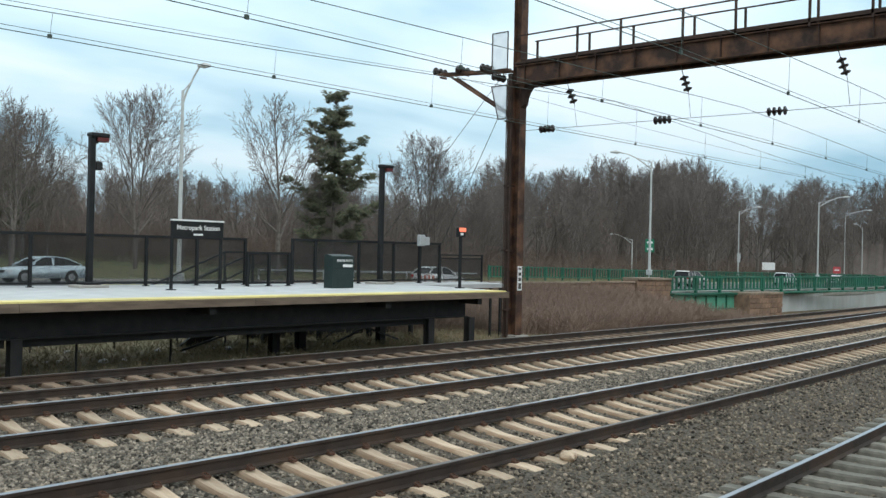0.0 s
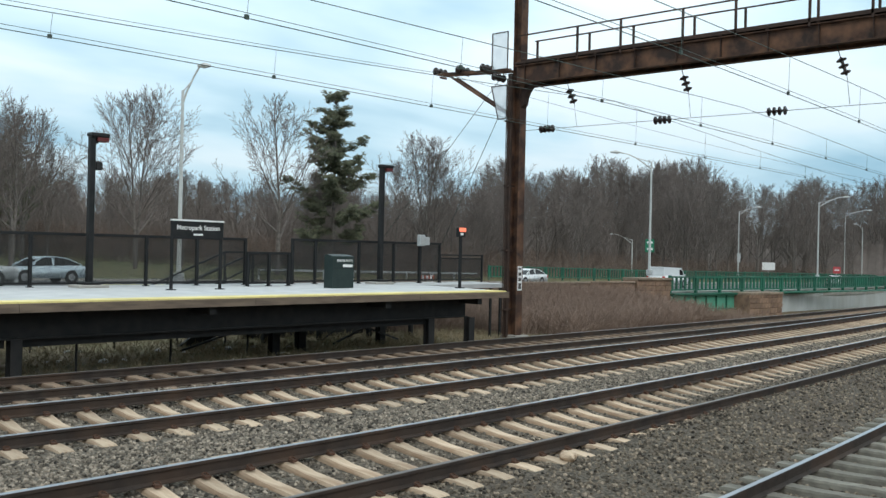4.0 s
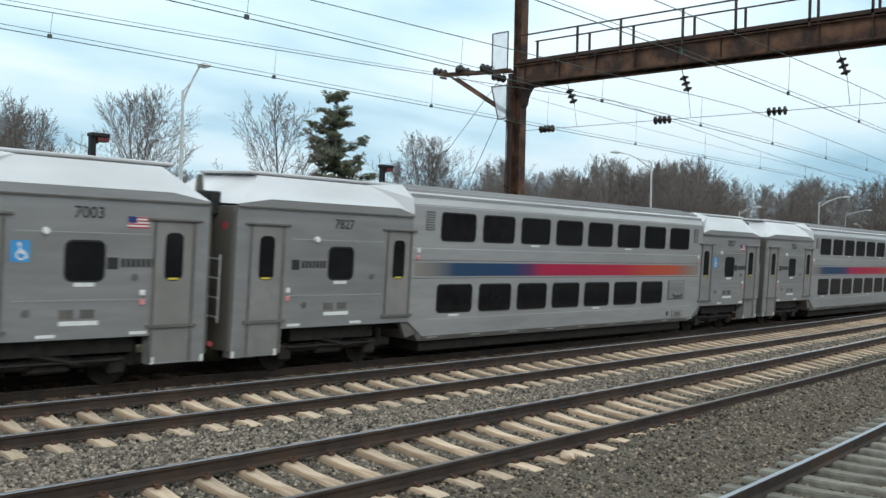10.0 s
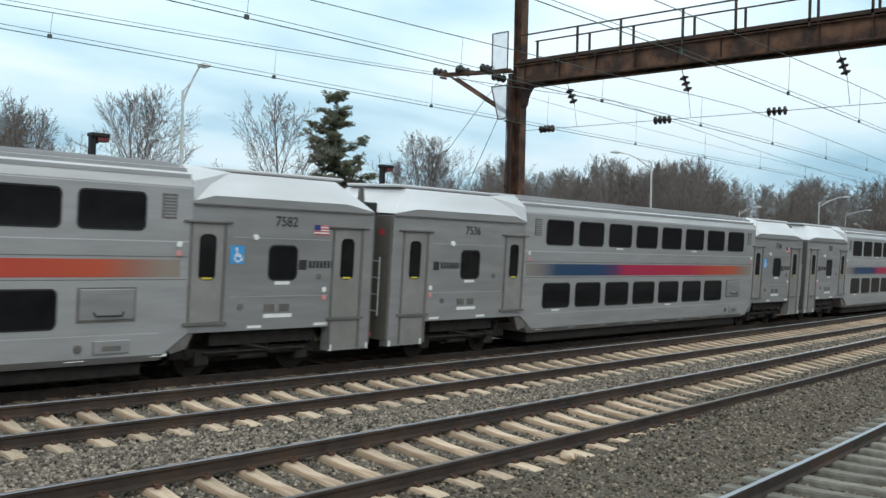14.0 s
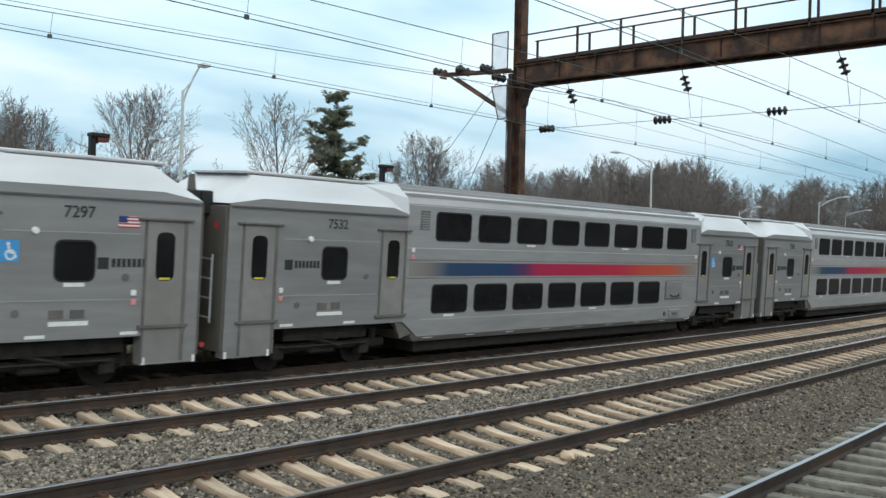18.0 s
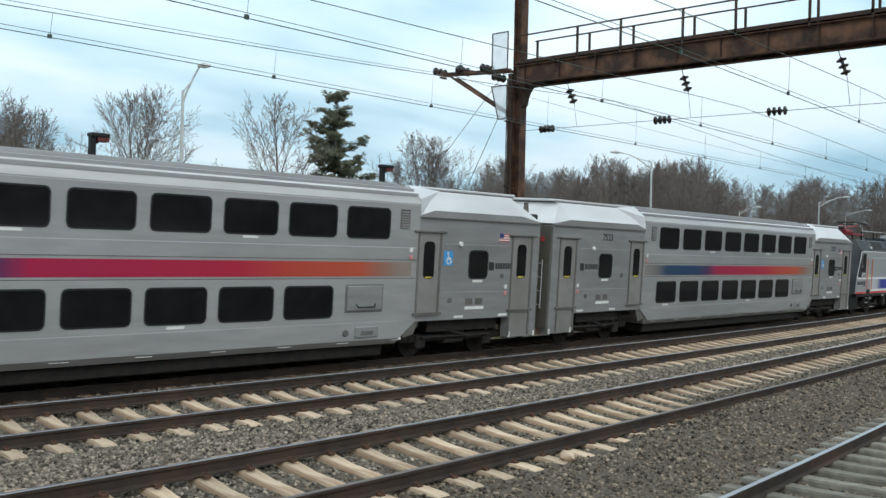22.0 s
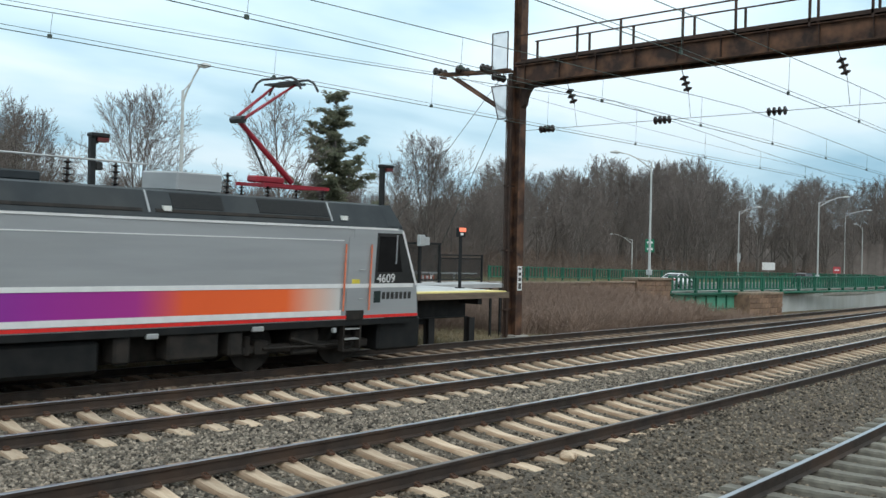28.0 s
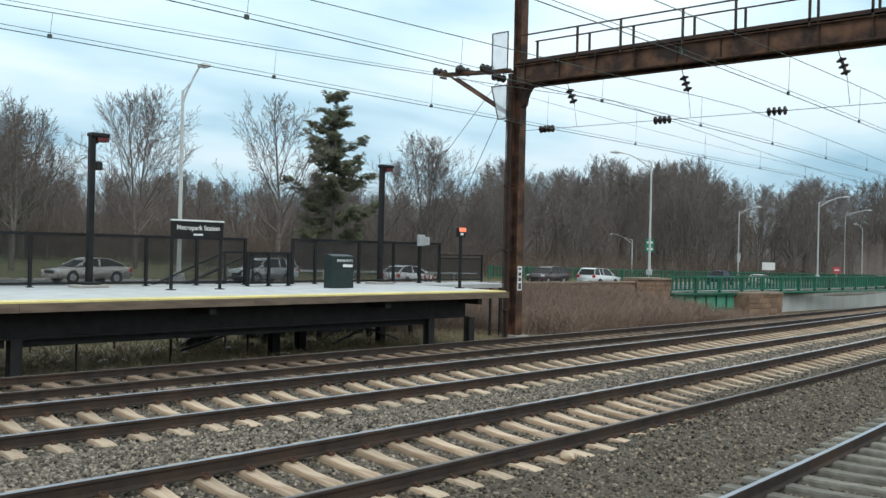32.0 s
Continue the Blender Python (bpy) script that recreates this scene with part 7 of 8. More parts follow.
def forest():
    rng = random.Random(5)
    TREES = []
    # single trees on the lawn: place, height
    for x, y, h, k, rz in ((25.6, 62.0, 14.6, 1, 20), (21.5, 70.5, 10.4, 2, 80), (36.0, 57.5, 16.4, 3, 10), (55.5, 60.0, 14.6, 4, 200), (56.2, 59.4, 13.4, 5, 100),
                           (15.6, 58.5, 12.6, 3, 60), (12.6, 60.5, 14.5, 1, 130), (10.2, 61, 14.5, 0, 40), (14.2, 66, 14.2, 2, 300), (19.5, 70, 12.2, 4, 50), (17.6, 66.0, 11.6, 0, 215), (31.5, 66, 9.0, 2, 10), (42.0, 60, 9.5, 1, 77), (61.0, 61.6, 11.0, 0, 150), (48.7, 57.0, 11.8, 2, 33), (53.9, 72.1, 11.0, 4, 99), (50.0, 70.0, 10.5, 1, 160)):
        TREES.append((x, y, h / 13.0, k, rz))
    # the wood behind
    n = 0
    while n < 165:
        a = rng.uniform(8, 84)
        r = rng.uniform(88, 150) if a < 46 else rng.uniform(118, 215)
        x, y = r * math.sin(radians(a)), r * math.cos(radians(a))
        if y < ROAD_Y1 + 4:
            continue
        h = rng.uniform(7.0, 10.0) * r / 100 if a < 46 else rng.uniform(8.6, 13.9) * r / 100 * (1.0 if a < 62 else 0.90)
        TREES.append((x, y, h / 13.0, rng.randrange(6), rng.uniform(0, 360)))
        n += 1
    for _ in range(76):
        a, y = rng.uniform(45, 76), rng.uniform(58, 86)
        x = y * math.tan(radians(a))
        r = math.hypot(x, y)
        TREES.append((x, y, rng.uniform(8.4, 13.2) * r / 100 / 13.0 * (1.0 if a < 64 else 0.90), rng.randrange(6), rng.uniform(0, 360)))
    # saplings and thin young trees at the wood's edge
    for _ in range(38):
        a = rng.uniform(6, 80)
        r = rng.uniform(74, 112) if a < 50 else rng.uniform(100, 190)
        x, y = r * math.sin(radians(a)), r * math.cos(radians(a))
        if y > ROAD_Y1 + 5:
            TREES.append((x, y, rng.uniform(3.6, 7.0) * (1.0 if a < 50 else 1.35) / 13.0, rng.randrange(6), rng.uniform(0, 360)))
    used = set()
    for gx, gy, s, k, rz in TREES:
        x, y = site(gx, gy).xy
        z = ground_z(x, y) - 0.1
        if k not in used:
            used.add(k)
            PROTO[k].matrix_world = pose(x, y, z, 0, 0, rz)
            PROTO[k].scale = (s, s, s)
        else:
            put_tree(PROTO[k], x, y, z, s, rz)


forest()


def pine(x, y, H, seed, label):
    """A pine with whorls of branches that carry upturned needle tufts, open in its lower half."""
    rng = random.Random(seed)
    t = thing("pine_tree", label, "tree", "pines", Matrix.Translation(site(x, y, terrain(x, y) - 0.1)))
    part("trunk", bm_rod((0, 0, 0), (0.1, 0, H - 0.4), 0.22, 0.03, 8), M_BARK, t)
    v, f, segs = [], [], []

    def tuft(c, r):
        for _ in range(11):
            d = Vector((rng.gauss(0, 1), rng.gauss(0, 1), rng.gauss(0.25, 0.7))).normalized()
            s = d.orthogonal().normalized() * 0.05
            e = c + d * r * rng.uniform(0.6, 1.1)
            k = len(v)
            v.extend([tuple(c + s), tuple(c - s), tuple(e)])
            f.append((k, k + 1, k + 2))
    z = 2.9
    while z < H - 0.3:
        k = (H - z) / (H - 2.9)
        reach = 0.5 + 4.1 * (H / 16.3) * min(1, k * 1.75) ** 0.85 * (1.0 if k < 0.75 else 0.85)
        for i in range(rng.choice((5, 6, 6)) if k < 0.6 else 4):
            az = rng.uniform(0, 6.283)
            ln = reach * rng.uniform(0.5, 1.15)
            d = Vector((math.cos(az), math.sin(az), rng.uniform(0.0, 0.3) + (0.7 if k < 0.12 else 0))).normalized()
            p0 = Vector((0.03, 0, z + rng.uniform(-0.25, 0.25)))
            mid = p0 + d * ln * 0.6 - Vector((0, 0, 0.10 * ln))
            end = p0 + d * ln + Vector((0, 0, 0.08 * ln))
            segs += [(p0, mid, 0.05, 0.035), (mid, end, 0.035, 0.015)]
            for j in range(int(4 + ln * 4.2)):
                a = rng.uniform(0.35, 1.05)
                c = (p0.lerp(mid, a / 0.6) if a < 0.6 else mid.lerp(end, (a - 0.6) / 0.4)) + Vector((rng.gauss(0, 0.22), rng.gauss(0, 0.22), rng.gauss(0.12, 0.1)))
                segs.append((p0.lerp(end, min(1, a)), c, 0.015, 0.01))
                for _ in range(7):
                    tuft(c + Vector((rng.gauss(0, 0.17), rng.gauss(0, 0.17), rng.gauss(0.03, 0.10))), 0.31)
        z += rng.uniform(0.75, 1.1)
    for j in range(40):
        tuft(Vector((0.1 + rng.gauss(0, 0.14), rng.gauss(0, 0.14), H - rng.uniform(-0.1, 1.3))), 0.26)
    b = new("limb_system", segments_mesh("limb_system", segs, M_BARK, 4))
    b.parent = t
    me = bpy.data.meshes.new("needles")
    me.from_pydata(v, [], f)
    me.materials.append(M_NEEDLE)
    o = new("needles", me)
    o.parent = t
    o["label"] = "dark green needle tufts"


pine(41.7, 57.5, 16.3, 3, "tall dark green pine with layered open branches")
pine(18.8, 74.0, 10.2, 8, "dark green pine half hidden among bare trees")


def brush():
    """Dry stems: the bank below the parapet, and the undergrowth of the wood."""
    def stems(name, label, spots, hlo, hhi, rad, seed, material, sub=3, tilt=0.35):
        rng = random.Random(seed)
        segs = []
        for x, y, z in spots:
            h = rng.uniform(hlo, hhi)
            p = Vector((x, y, z - 0.05))
            d = Vector((rng.gauss(0, tilt), rng.gauss(0, tilt), 1)).normalized()
            e = p + d * h
            segs.append((p, e, rad, rad * 0.5))
            for _ in range(sub):
                a = p.lerp(e, rng.uniform(0.25, 0.9))
                dd = (d + Vector((rng.gauss(0, 0.6), rng.gauss(0, 0.6), rng.gauss(0, 0.3)))).normalized()
                segs.append((a, a + dd * h * rng.uniform(0.25, 0.5), rad * 0.7, rad * 0.35))
        tagged(new(name, segments_mesh(name, segs, material, 3)), label, "brush", kind="stuff")
    rng = random.Random(21)
    spots = []
    while len(spots) < 21000:
        x = rng.uniform(18.5, 40.5)
        y1 = bank_foot(x) - 0.3
        y2 = road_edge(x) - 2.6
        if y2 < y1:
            continue
        y = rng.uniform(y1, y2)
        if x < 25.5 and y < y1 + 2.0:
            continue
        if x > 35 and y < y1 + (x - 35) * 0.25:
            continue
        p = site(x, y, terrain(x, y))
        if p.y > track_y(1, p.x) + 2.6 and not (p.x < 31 and p.y < 27):
            spots.append(tuple(p))
    while len(spots) < 22500:
        x = rng.uniform(40.0, 46.5)
        y1 = bank_foot(x) - 0.4
        y = rng.uniform(y1, y1 + 2.2)
        p = site(x, y, terrain(x, y) - (0.25 + (x - 40) * 0.08))
        if p.y > track_y(1, p.x) + 2.4:
            spots.append(tuple(p))
    stems("dry_brush", "dense tangled reddish-brown dry brush on the bank", spots, 0.35, 1.3, 0.008, 1, M_BRUSH, 4)
    spots = []
    while len(spots) < 6500:
        x = rng.uniform(23.0, 37.5)
        y = road_edge(x) - 2.6 - 3.0 * rng.random() ** 1.4
        p = site(x, y, terrain(x, y))
        if p.y > track_y(1, p.x) + 3.4 and not (p.x < 32 and p.y < 28):
            spots.append(tuple(p))
    stems("tall_brush", "tall reddish-brown thicket that half hides the parapet", spots, 0.6, 1.25, 0.008, 6, M_BRUSH, 6, 0.55)
    spots = []
    while len(spots) < 28000:
        a = rng.uniform(6, 84)
        r = 74 + 110 * rng.random() ** 1.2
        x, y = r * math.sin(radians(a)), r * math.cos(radians(a))
        if y < ROAD_Y1 + 4:
            continue
        spots.append(tuple(site(x, y, terrain(x, y))))
    stems("undergrowth", "brown leafless undergrowth of the wood", spots, 0.7, 3.6, 0.015, 2, M_SHRUB, 7, 0.6)
    spots = []
    while len(spots) < 420:
        a = rng.uniform(6, 80)
        r = rng.uniform(76, 118) if a < 50 else rng.uniform(100, 190)
        x, y = r * math.sin(radians(a)), r * math.cos(radians(a))
        if y > ROAD_Y1 + 5:
            spots.append(tuple(site(x, y, terrain(x, y))))
    stems("saplings", "thin leafless saplings at the edge of the wood", spots, 3.0, 7.5, 0.034, 9, M_TWIG, 34, 0.10)
    spots = []
    while len(spots) < 13500:
        x, y = rng.uniform(7, 31), rng.uniform(21.8, 31)
        spots.append((x, y, ground_z(x, y)))
    stems("weeds", "dry weeds and grass under the platform", spots, 0.08, 0.34, 0.008, 3, M_WEED, 4, 0.8)


M_WEED = mat("weeds", (0.185, 0.163, 0.095), (0.33, 0.262, 0.17), 3, 0.95, island=0.3)
brush()


def far_hill():
    """Dark mass of the wood's depth, far behind the trees; an unseen ring behind the eye is added to block sky
    reflections.
    """
    v, f = [], []
    n = 1600
    for i in range(n + 1):
        a = radians(-10 + 360 * i / n)
        # the nearer ring, out of view, is added only to darken reflections
        r = 205 if 0.0 <= i / n < 0.3 else 70
        h = (12.0 if i / n < 0.3 else 9.0) + 2.2 * noise.noise((i * 0.09, 0.5, 0)) + 2.2 * noise.noise((i * 0.7, 3.5, 0)) + 2.6 * noise.noise((i * 2.9, 7.5, 0))
        for rr, z in ((r - 10, 0), (r - 4, h * 0.55), (r, h * 0.85), (r + 1, h)):
            v.append(tuple(site(rr * math.sin(a), rr * math.cos(a), z + 1)))
    for i in range(n):
        for j in range(3):
            k = i * 4 + j
            f.append((k, k + 4, k + 5, k + 1))
    me = bpy.data.meshes.new("backdrop_wood")
    me.from_pydata(v, [], f)
    me.materials.append(mat("distant_wood", (0.10, 0.082, 0.073), (0.155, 0.129, 0.117), 0.35, 1.0, bump=0.5, bscale=2, stretch=(1, 1, 0.3)))
    tagged(new("backdrop_wood", me), "distant brown winter wood, with an unseen ring added to block the sky", "wood", kind="structure")


far_hill()


def near_platform():
    """The platform on which the camera stands, and the ground behind it."""
    t = thing("near_platform", "concrete station platform on which one stands", "platform", kind="structure")
    for i in range(12):
        x = -24 + i * 4.0
        part("deck_slab", bm_box(x, -6.0, 0.95, x + 3.985, 0.30, 1.2), M_PLATFORM, t)
    part("platform_wall", bm_box(-24, -5.8, -0.7, 24, 0.1, 0.949), M_CONCRETE, t)


near_platform()


def roadside():
    """Low guard rail beyond the road, and a striped barrier."""
    g = thing("guard_rail", "pale steel guard rail on the far side of the road", "guard rail")
    xs = [31 + 3.0 * i for i in range(9)]
    pts = [site(x, ROAD_Y1 + 1.0, lane_z(x) + 0.85) for x in xs]
    for a, b in zip(pts, pts[1:]):
        part("rail", bm_beam(a, b, 0.06, 0.16), M_GALV, g)
        part("post", bm_box(a.x - 0.06, a.y + 0.05, a.z - 1.1, a.x + 0.06, a.y + 0.17, a.z + 0.1), M_GALV, g)
    b = thing("barricade", "orange and white striped traffic barricade by the road", "barricade", m=Matrix.Translation(site(37.7, 40.6, lane_z(37.7) + 0.004)) @ pose(0, 0, 0, 0, 0, -35))
    M_OR = mat("barrier_orange", (0.62, 0.12, 0.05), rough=0.5)
    for k in range(8):
        part("stripe_panel", bm_box(-0.6 + k * 0.15, -0.02, 0.62, -0.6 + (k + 1) * 0.15 - 0.004, 0.02, 0.92), M_OR if k % 2 else M_WHITE, b)
    for x in (-0.5, 0.5):
        part("leg", bm_box(x - 0.03, 0.021, 0, x + 0.03, 0.07, 1.0), M_WHITE, b)
        part("foot", bm_box(x - 0.04, -0.3, 0, x + 0.04, 0.35, 0.04), M_WHITE, b)


roadside()

# ---------------------------------------------------------------- road traffic


def car_paint(name, c):
    return mat(name, c, tuple(v * 0.93 for v in c), 3, 0.28, 0.15, spec=0.6)


PAINTS = {"white": car_paint("white_car_paint", (0.72, 0.73, 0.74)), "silver": car_paint("silver_car_paint", (0.60, 0.62, 0.63)), "blue_silver": car_paint("blue_silver_car_paint", (0.58, 0.69, 0.76)),
          "dark": car_paint("dark_car_paint", (0.035, 0.045, 0.05)), "navy": car_paint("navy_car_paint", (0.03, 0.05, 0.09)), "beige": car_paint("beige_car_paint", (0.42, 0.40, 0.37)), "maroon": car_paint("brown_car_paint", (0.06, 0.04, 0.04))}
M_TYRE = mat("tyre_rubber", (0.015, 0.015, 0.015), (0.025, 0.025, 0.025), 8, 0.85)
M_RIM = mat("alloy_rim", (0.35, 0.35, 0.36), (0.28, 0.28, 0.29), 5, 0.4, 0.6)
M_TAIL = mat("tail_lamp", (0.45, 0.02, 0.02), rough=0.25)
M_HEAD = mat("head_lamp", (0.75, 0.76, 0.78), rough=0.15)

# lower body and cabin outlines in side view: front of the car at +x
SHAPES = {
    "sedan": (4.8, 1.80, 0.33, [(-2.38, 0.30), (2.25, 0.25), (2.40, 0.45), (2.36, 0.68), (1.9, 0.80), (0.95, 0.93), (-1.65, 1.00), (-2.30, 0.98), (-2.42, 0.75)], [(1.22, 0.93), (0.45, 1.36), (0.10, 1.455), (-0.55, 1.475), (-1.05, 1.42), (-2.0, 1.03)]),
    "hatch": (4.3, 1.76, 0.32, [(-2.08, 0.30), (2.0, 0.25), (2.14, 0.48), (2.08, 0.70), (1.65, 0.84), (0.95, 0.95), (-1.9, 1.02), (-2.12, 0.9)], [(1.12, 0.94), (0.38, 1.40), (0.05, 1.50), (-0.9, 1.51), (-1.45, 1.44), (-2.02, 1.02)]),
    "suv": (4.8, 1.88, 0.37, [(-2.38, 0.38), (2.25, 0.35), (2.40, 0.58), (2.36, 0.92), (1.2, 1.08), (-2.30, 1.14), (-2.42, 0.8)], [(1.22, 1.07), (0.55, 1.62), (0.25, 1.72), (-1.75, 1.75), (-2.02, 1.68), (-2.32, 1.13)]),
    "van": (5.7, 2.0, 0.37, [(-2.85, 0.38), (2.65, 0.35), (2.84, 0.6), (2.80, 0.98), (2.1, 1.20), (-2.80, 1.20)], [(2.0, 1.19), (1.35, 2.02), (-2.70, 2.06), (-2.78, 1.19)]),
    "pickup": (5.6, 1.95, 0.39, [(-2.78, 0.45), (2.62, 0.42), (2.80, 0.65), (2.76, 1.02), (1.25, 1.12), (-2.75, 1.14)], [(1.2, 1.11), (0.55, 1.78), (-0.85, 1.79), (-1.05, 1.13)])}


def build_car(style, paint, label, m):
    L, W, r, low, cab = SHAPES[style]
    t = thing("car" if style in ("sedan", "hatch") else {"suv": "suv", "van": "van", "pickup": "pickup_truck"}[style], label, "car", "road traffic", m)
    p = PAINTS[paint]
    bm = bmesh.new()
    prism(bm, [(x, z) for x, z in low], -W / 2, W / 2, "y")
    bmesh.ops.bevel(bm, geom=bm.edges[:], offset=0.05, segments=2, affect="EDGES")
    # wheel wells show as dark arches
    part("body", bm, p, t, smooth=True)
    bm = bmesh.new()
    wi = W / 2 - 0.05
    wt = W / 2 - (0.22 if style != "van" else 0.12)
    va = [bm.verts.new((x, -(wi if z < 1.3 and i in (0, len(cab) - 1) else wt), z)) for i, (x, z) in enumerate(cab)]
    vb = [bm.verts.new((x, (wi if z < 1.3 and i in (0, len(cab) - 1) else wt), z)) for i, (x, z) in enumerate(cab)]
    for i in range(len(cab) - 1):
        bm.faces.new((va[i], va[i + 1], vb[i + 1], vb[i]))
    bm.faces.new(va[::-1])
    bm.faces.new(vb)
    bm.faces.new((va[0], vb[0], vb[-1], va[-1]))
    bmesh.ops.recalc_face_normals(bm, faces=bm.faces[:])
    solid = style == "van"
    part("cabin" if solid else "glasshouse", bm, p if solid else M_GLASS, t, "" if solid else "dark windows")
    (x0, z0), (x1, z1), (x2, z2), (x3, z3) = cab[0], cab[1], cab[-2], cab[-1]
    bm = bmesh.new()
    crown = [(x, z + 0.02) for x, z in cab[1:-1]]
    prism(bm, [(x1 + 0.10, z1 - 0.04)] + crown + [(x2 - 0.12, z2 - 0.03)] + [(x, z - 0.05) for x, z in crown[::-1]], -wt - 0.015, wt + 0.015, "y")
    part("roof", bm, p, t)
    for s in (-1, 1):
        def Q(x, z, k=0.0):
            f = (z - z0) / (z1 - z0)
            return Vector((x, s * (wi + (wt - wi) * f + 0.012), z))
        if not solid:
            mid = (x1 + x2) / 2 + 0.05
            for a, b in (((x0, z0), (x1, z1)), ((mid, (z0 + z3) / 2), (mid, (z1 + z2) / 2)), ((x3, z3), (x2, z2))) + ((((x2 + 0.75, z3), (x2 + 0.7, z2)),) if style in ("suv", "sedan") else ()):
                part("pillar", bm_beam(Q(*a), Q(*b), 0.05, 0.09), p, t)
        else:
            bm = bmesh.new()
            v = [bm.verts.new(q + Vector((0, s * 0.004, 0))) for q in (Q(1.75, 1.28), Q(0.75, 1.28), Q(0.75, 1.85), Q(1.30, 1.85))]
            bm.faces.new(v if s > 0 else v[::-1])
            part("side_window", bm, M_GLASS, t)
        for xw in (L * 0.295, -L * 0.285):
            bm = bmesh.new()
            rod(bm, (xw, s * (W / 2 - 0.2), r), (xw, s * (W / 2 + 0.01), r), r, r, 20)
            w = part("wheel", bm, M_TYRE, t, "black tyre")
            part("rim", bm_rod((xw, s * (W / 2 + 0.012), r), (xw, s * (W / 2 + 0.02), r), r * 0.64, r * 0.55, 14), M_RIM, w)
            bm = bmesh.new()
            rod(bm, (xw, s * (W / 2 - 0.1), r + 0.02), (xw, s * (W / 2 + 0.004), r + 0.02), r * 1.18, r * 1.18, 20)
            part("wheel_arch", bm, M_GASKET, t)
        zl = 0.66 if style in ("sedan", "hatch") else 0.88
        part("head_lamp", bm_box(L / 2 - 0.32, s * (W / 2 - 0.12) - 0.14, zl - 0.07, L / 2 - 0.02, s * (W / 2 - 0.12) + 0.14, zl + 0.07, bev=0.03), M_HEAD, t)
        part("tail_lamp", bm_box(-L / 2 - 0.02, s * (W / 2 - 0.12) - 0.13, zl, -L / 2 + 0.18, s * (W / 2 - 0.12) + 0.13, zl + 0.24, bev=0.03), M_TAIL, t)
        part("mirror", bm_box(x0 - 0.35, s * (W / 2 + 0.02) - 0.09, z0 + 0.06, x0 - 0.2, s * (W / 2 + 0.02) + 0.09, z0 + 0.2, bev=0.02), p, t)
        part("door_seam", bm_box(-0.05, s * (W / 2 + 0.001) - 0.002, 0.42, -0.03, s * (W / 2 + 0.001) + 0.002, z0 - 0.05), M_GASKET, t)
        part("door_handle", bm_box(-0.3, s * (W / 2 + 0.01) - 0.012, z0 - 0.16, -0.1, s * (W / 2 + 0.01) + 0.012, z0 - 0.12), p, t)
    part("front_bumper", bm_box(L / 2 - 0.2, -W / 2 + 0.1, 0.28, L / 2 + 0.015, W / 2 - 0.1, 0.48, bev=0.04), M_GASKET if style in ("van", "suv") else p, t)
    part("grille", bm_box(L / 2 - 0.06, -0.5, 0.52, L / 2 + 0.006, 0.5, 0.70 if style != "pickup" else 0.95, bev=0.02), M_GASKET, t)
    part("plate", bm_box(-L / 2 - 0.03, -0.2, 0.55, -L / 2 - 0.005, 0.2, 0.68), M_REFLECT, t)
    if style == "pickup":
        part("bed", bm_box(-2.65, -W / 2 + 0.12, 1.141, -1.1, W / 2 - 0.12, 1.16), M_GASKET, t, "dark open bed")
    return t


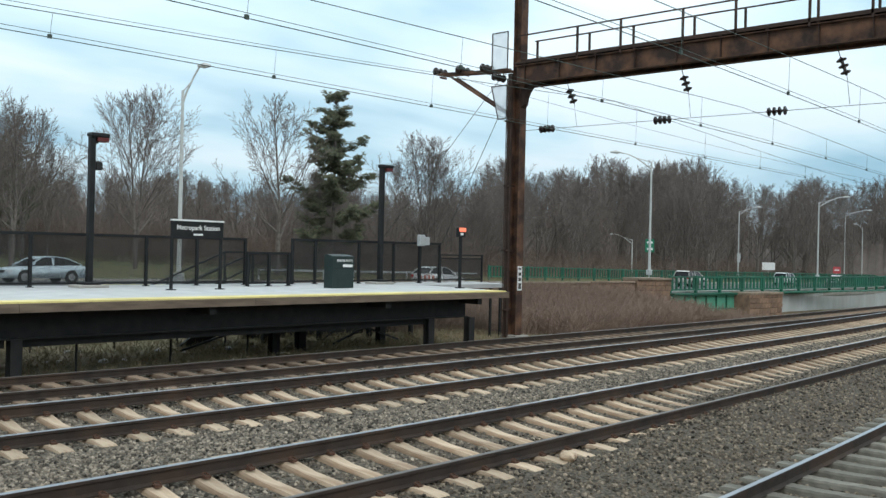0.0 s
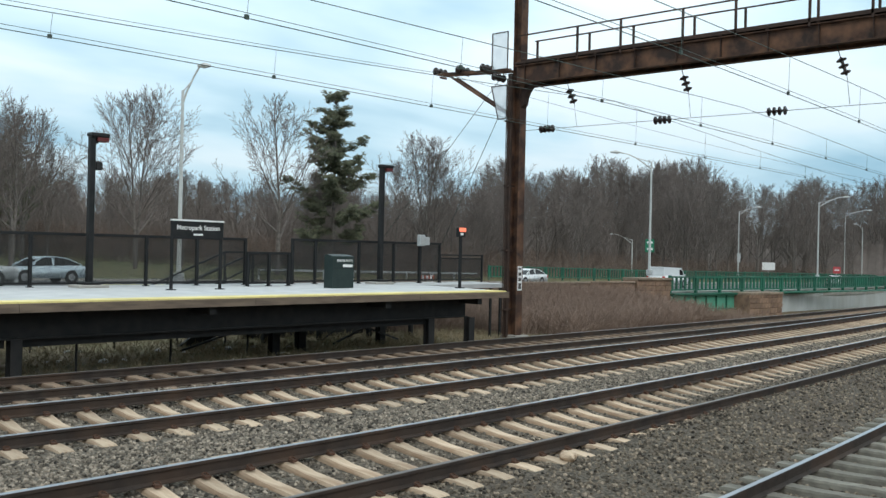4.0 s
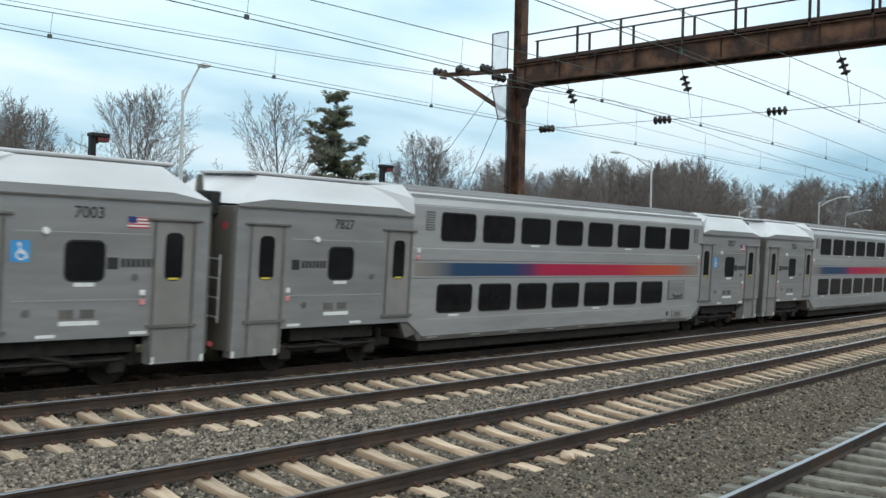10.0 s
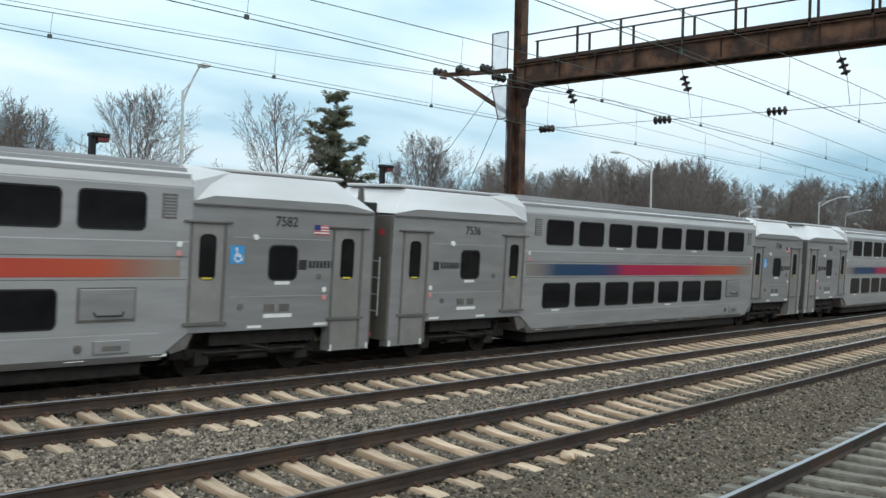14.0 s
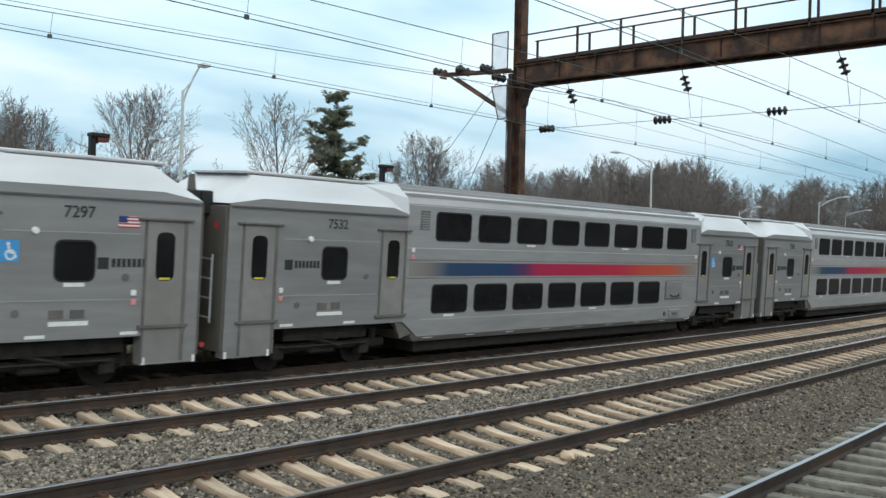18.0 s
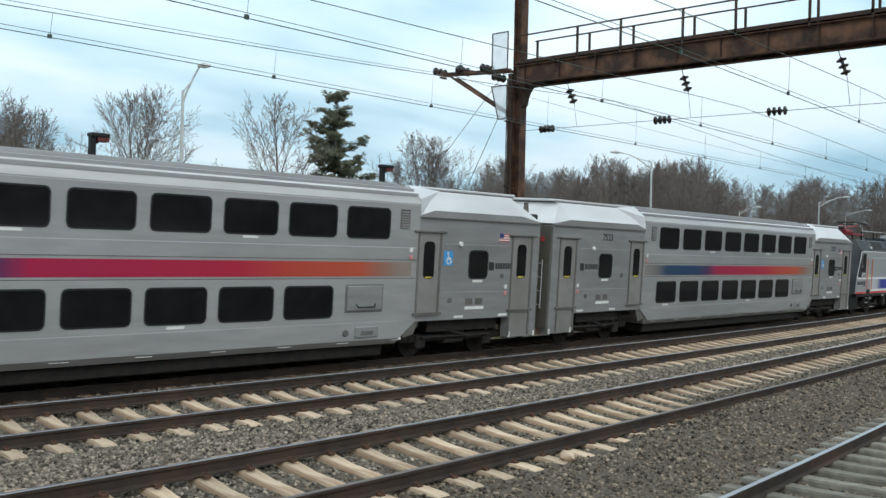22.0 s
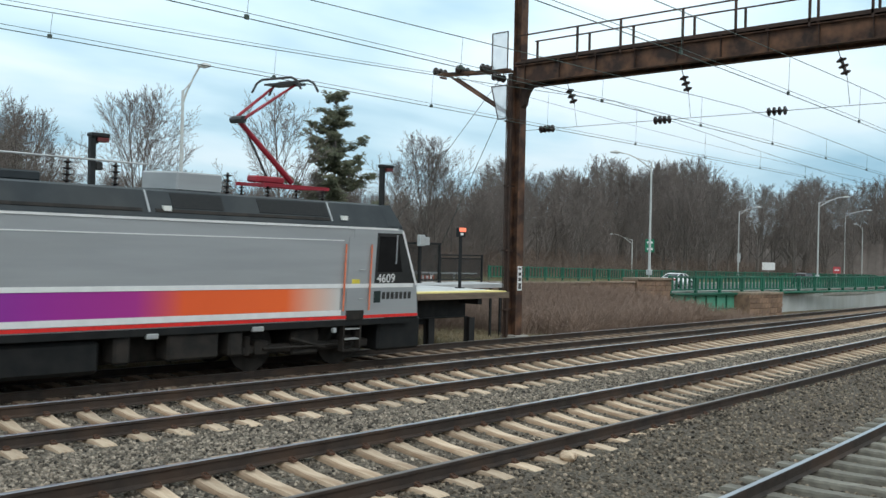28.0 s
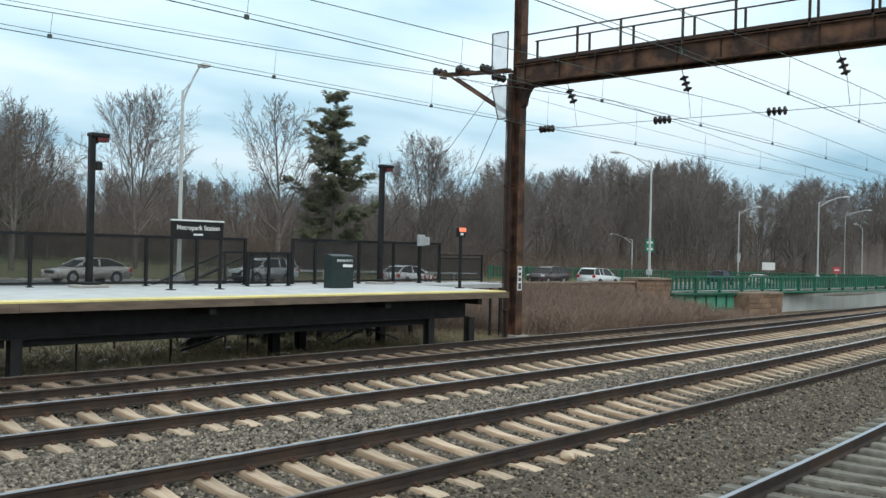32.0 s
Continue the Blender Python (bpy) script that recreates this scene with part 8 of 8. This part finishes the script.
TRIPS = [
    ('white_van', 'van', 42.2, 1, [(0.3, 10.31), (0.5, 13.0), (1, 19.88), (1.4, 25.77), (2, 35.44), (2.6, 46.16), (3, 53.72), (3.5, 64.27), (4.5, 83.83), (5.5, 104.67), (6, 116.59), (7, 140.74)]),
    ('white_hatch', 'hatch', 42.2, 1, [(0, 40.42), (0.5, 51.17), (1, 61.7), (1.5, 72.66), (2, 85.89), (3, 106.16), (4, 122.78), (5.5, 143.65)]),
    ('pale_suv', 'suv', 42.2, 1, [(0, 78.88), (1, 99.86), (2, 122.78), (3, 140.74)]),
    ('silver_suv_far', 'suv', 44.3, 1, [(0, 109.68), (1, 131.33), (2, 148.33)]),
    ('blue_sedan_wait', 'sedan', 47.4, -1, [(0, 14.2), (10, 14.2), (12, 8.23)]),
    ('white_left', 'sedan', 47.4, -1, [(0, 137.89), (2, 93.68), (2.5, 85.54), (3, 76.11), (3.5, 66.92), (4.5, 47.07), (5.4, 32.96)]),
    ('dark_sedan', 'sedan', 44.3, 1, [(5.6, 9.81), (6, 14.36), (6.5, 20.32), (7, 27.26), (7.5, 35.27), (8, 44.0), (8.5, 53.17), (9.5, 73.93)]),
    ('silver_pickup', 'pickup', 42.2, 1, [(4.6, 19.42), (5.5, 28.75), (6, 35.13), (6.5, 42.5), (7, 51.76), (7.5, 56.99), (8, 67.29), (9, 83.83)]),
    ('white_sedan2', 'sedan', 44.3, 1, [(7.1, 10.31), (7.5, 16.14), (8, 20.45), (8.4, 25.58), (9, 33.75), (10, 50.87)]),
    ('white_car28', 'sedan', 42.2, 1, [(26.5, 36.2), (27.5, 60.91), (28, 76.18), (28.6, 90.97), (29.5, 107.07), (30, 119.41), (31, 137.99)]),
    ('silver_suv_r', 'suv', 42.2, 1, [(29.2, 11.52), (29.5, 15.67), (30, 24.24), (31, 41.94), (32, 61.44)]),
    ('white_r', 'hatch', 44.3, 1, [(30.4, 11.88), (31, 21.98), (32, 39.38)]),
    ('light_r', 'sedan', 44.3, 1, [(29.0, 37.97), (29.5, 48.03), (30, 57.69), (31, 80.55), (32, 101.3)]),
    ('beige_sedan', 'sedan', 47.4, -1, [(28, 26.55), (29.5, 21.61), (30, 19.59), (31, 18.94), (32, 16.74)]),
    ('silver_a', 'sedan', 47.4, -1, [(28, 16.57), (29.5, 12.94), (30, 12.12), (31, 8.95)]),
    ('jeep', 'suv', 47.4, -1, [(28, 35.03), (29.5, 32.23), (30, 32.23), (31, 30.33), (32, 28.59)]),
    ('dark_suv_l', 'suv', 47.4, -1, [(28, 123.53), (29, 105.64), (29.5, 95.62), (30, 87.59), (31, 72.71), (32, 60.38)]),
    ('blue_pickup_l', 'pickup', 47.4, -1, [(28.5, 166.36), (29.5, 154.93), (30, 140.57), (31, 119.15), (32, 96.42)]),
]
LOOKS = {
    "white_van": ("white", "white panel van driving along the road"), "white_hatch": ("white", "white hatchback driving along the road"), "pale_suv": ("beige", "pale grey sport utility car on the bridge"),
    "silver_suv_far": ("silver", "silver sport utility car on the bridge"), "blue_sedan_wait": ("blue_silver", "light blue-silver saloon waiting on the road"), "white_left": ("white", "white saloon driving along the road"),
    "dark_sedan": ("dark", "dark saloon driving along the road"), "silver_pickup": ("silver", "silver pickup truck driving along the road"), "white_sedan2": ("white", "white saloon driving along the road"),
    "white_car28": ("white", "white saloon crossing the bridge"), "silver_suv_r": ("silver", "silver sport utility car driving along the road"), "white_r": ("white", "white hatchback driving along the road"),
    "light_r": ("beige", "light grey saloon driving along the road"), "beige_sedan": ("beige", "beige saloon rolling slowly in a queue"), "silver_a": ("silver", "silver saloon rolling slowly in a queue"),
    "jeep": ("silver", "grey sport utility car rolling slowly in a queue"), "dark_suv_l": ("maroon", "dark brown sport utility car driving along the road"), "blue_pickup_l": ("navy", "dark blue pickup truck on the bridge")}
TRAFFIC = []


def road_pose(x, o, way):
    return Matrix.Translation(site(x, o, lane_z(x) + 0.02)) @ pose(0, 0, 0, 0, 0.8 * way, ROAD_TURN + (0 if way > 0 else 180))


for _i, (_k, _style, _o, _way, _rows) in enumerate(TRIPS):
    _far = (-45.0 - 6.5 * _i, 165.0 + 6.5 * _i)
    _from, _to = _far if _way > 0 else _far[::-1]
    _pts = list(_rows)
    if _pts[0][0] > 0.01:
        _t0 = max(0.0, _pts[0][0] - abs(_pts[0][1] - _from) / 18.0)
        if _t0 > 0.2:
            _pts = [(0.0, _from), (_t0, _from)] + _pts
        else:
            _pts = [(0.0, _pts[0][1] - _way * 18.0 * _pts[0][0])] + _pts
    if _pts[-1][0] < 31.9:
        _t1 = _pts[-1][0] + abs(_pts[-1][1] - _to) / 18.0
        _pts = _pts + ([(_t1, _to), (32.0, _to)] if _t1 < 31.8 else [(32.0, _pts[-1][1] + _way * 18.0 * (32.0 - _pts[-1][0]))])
    _keys = []
    for (_ta, _xa), (_tb, _xb) in zip(_pts, _pts[1:]):
        _n = max(1, math.ceil((_tb - _ta) / 0.5)) if abs(_xb - _xa) > 0.5 else 1
        _keys += [(_ta + (_tb - _ta) * _j / _n, road_pose(_xa + (_xb - _xa) * _j / _n, _o, _way)) for _j in range(_n)]
    _keys.append((_pts[-1][0], road_pose(_pts[-1][1], _o, _way)))
    _car = build_car(_style, LOOKS[_k][0], LOOKS[_k][1], _keys[0][1])
    TRAFFIC.append((_car, _keys))

# ---------------------------------------------------------------- movement
# distance along the far track of the leading car's front end, second by second
FRONT = [(0.0, 190.0), (2.0, 149.1), (4.0, 108.2), (6.0, 67.3), (7.0, 46.9), (8.0, 26.6), (9.0, 5.76), (10.0, -14.36), (11.0, -34.05), (12.0, -52.8), (13.0, -70.6), (14.0, -87.58), (15.0, -103.3),
         (16.0, -118.05), (17.0, -131.67), (18.0, -144.1), (19.0, -155.63), (20.0, -166.15), (21.0, -175.75), (22.0, -184.72), (23.0, -193.57), (24.0, -201.9), (25.0, -209.9), (26.0, -218.1), (27.0, -226.35), (28.0, -234.55),
         (29.0, -242.5), (30.0, -250.2), (31.0, -257.7), (32.0, -265.0)]


CANT = math.degrees(math.atan2(-TRACKS[1][4], GAUGE))


def vehicle_rows(offset, length, rear=0.0):
    rows = []
    for i in range(65):
        t = i * 0.5
        s = float(np.interp(t, [r[0] for r in FRONT], [r[1] for r in FRONT])) + offset + 0.15
        a, b = on_track1(s + length * 0.15), on_track1(s + length * 0.85)
        yaw = math.degrees(math.atan2(b.y - a.y, b.x - a.x))
        p = a - (b - a).normalized() * length * 0.15
        rows.append((t, pose(p.x, p.y, p.z, CANT, 0, yaw)))
    return rows


def motions():
    for i, c in enumerate(COACHES):
        walk(c, vehicle_rows(i * CAR_LEN, CAR_LEN))
    walk(LOCO, vehicle_rows(9 * CAR_LEN, LOCO_LEN))
    for ob, rows in TRAFFIC:
        walk(ob, rows)


motions()
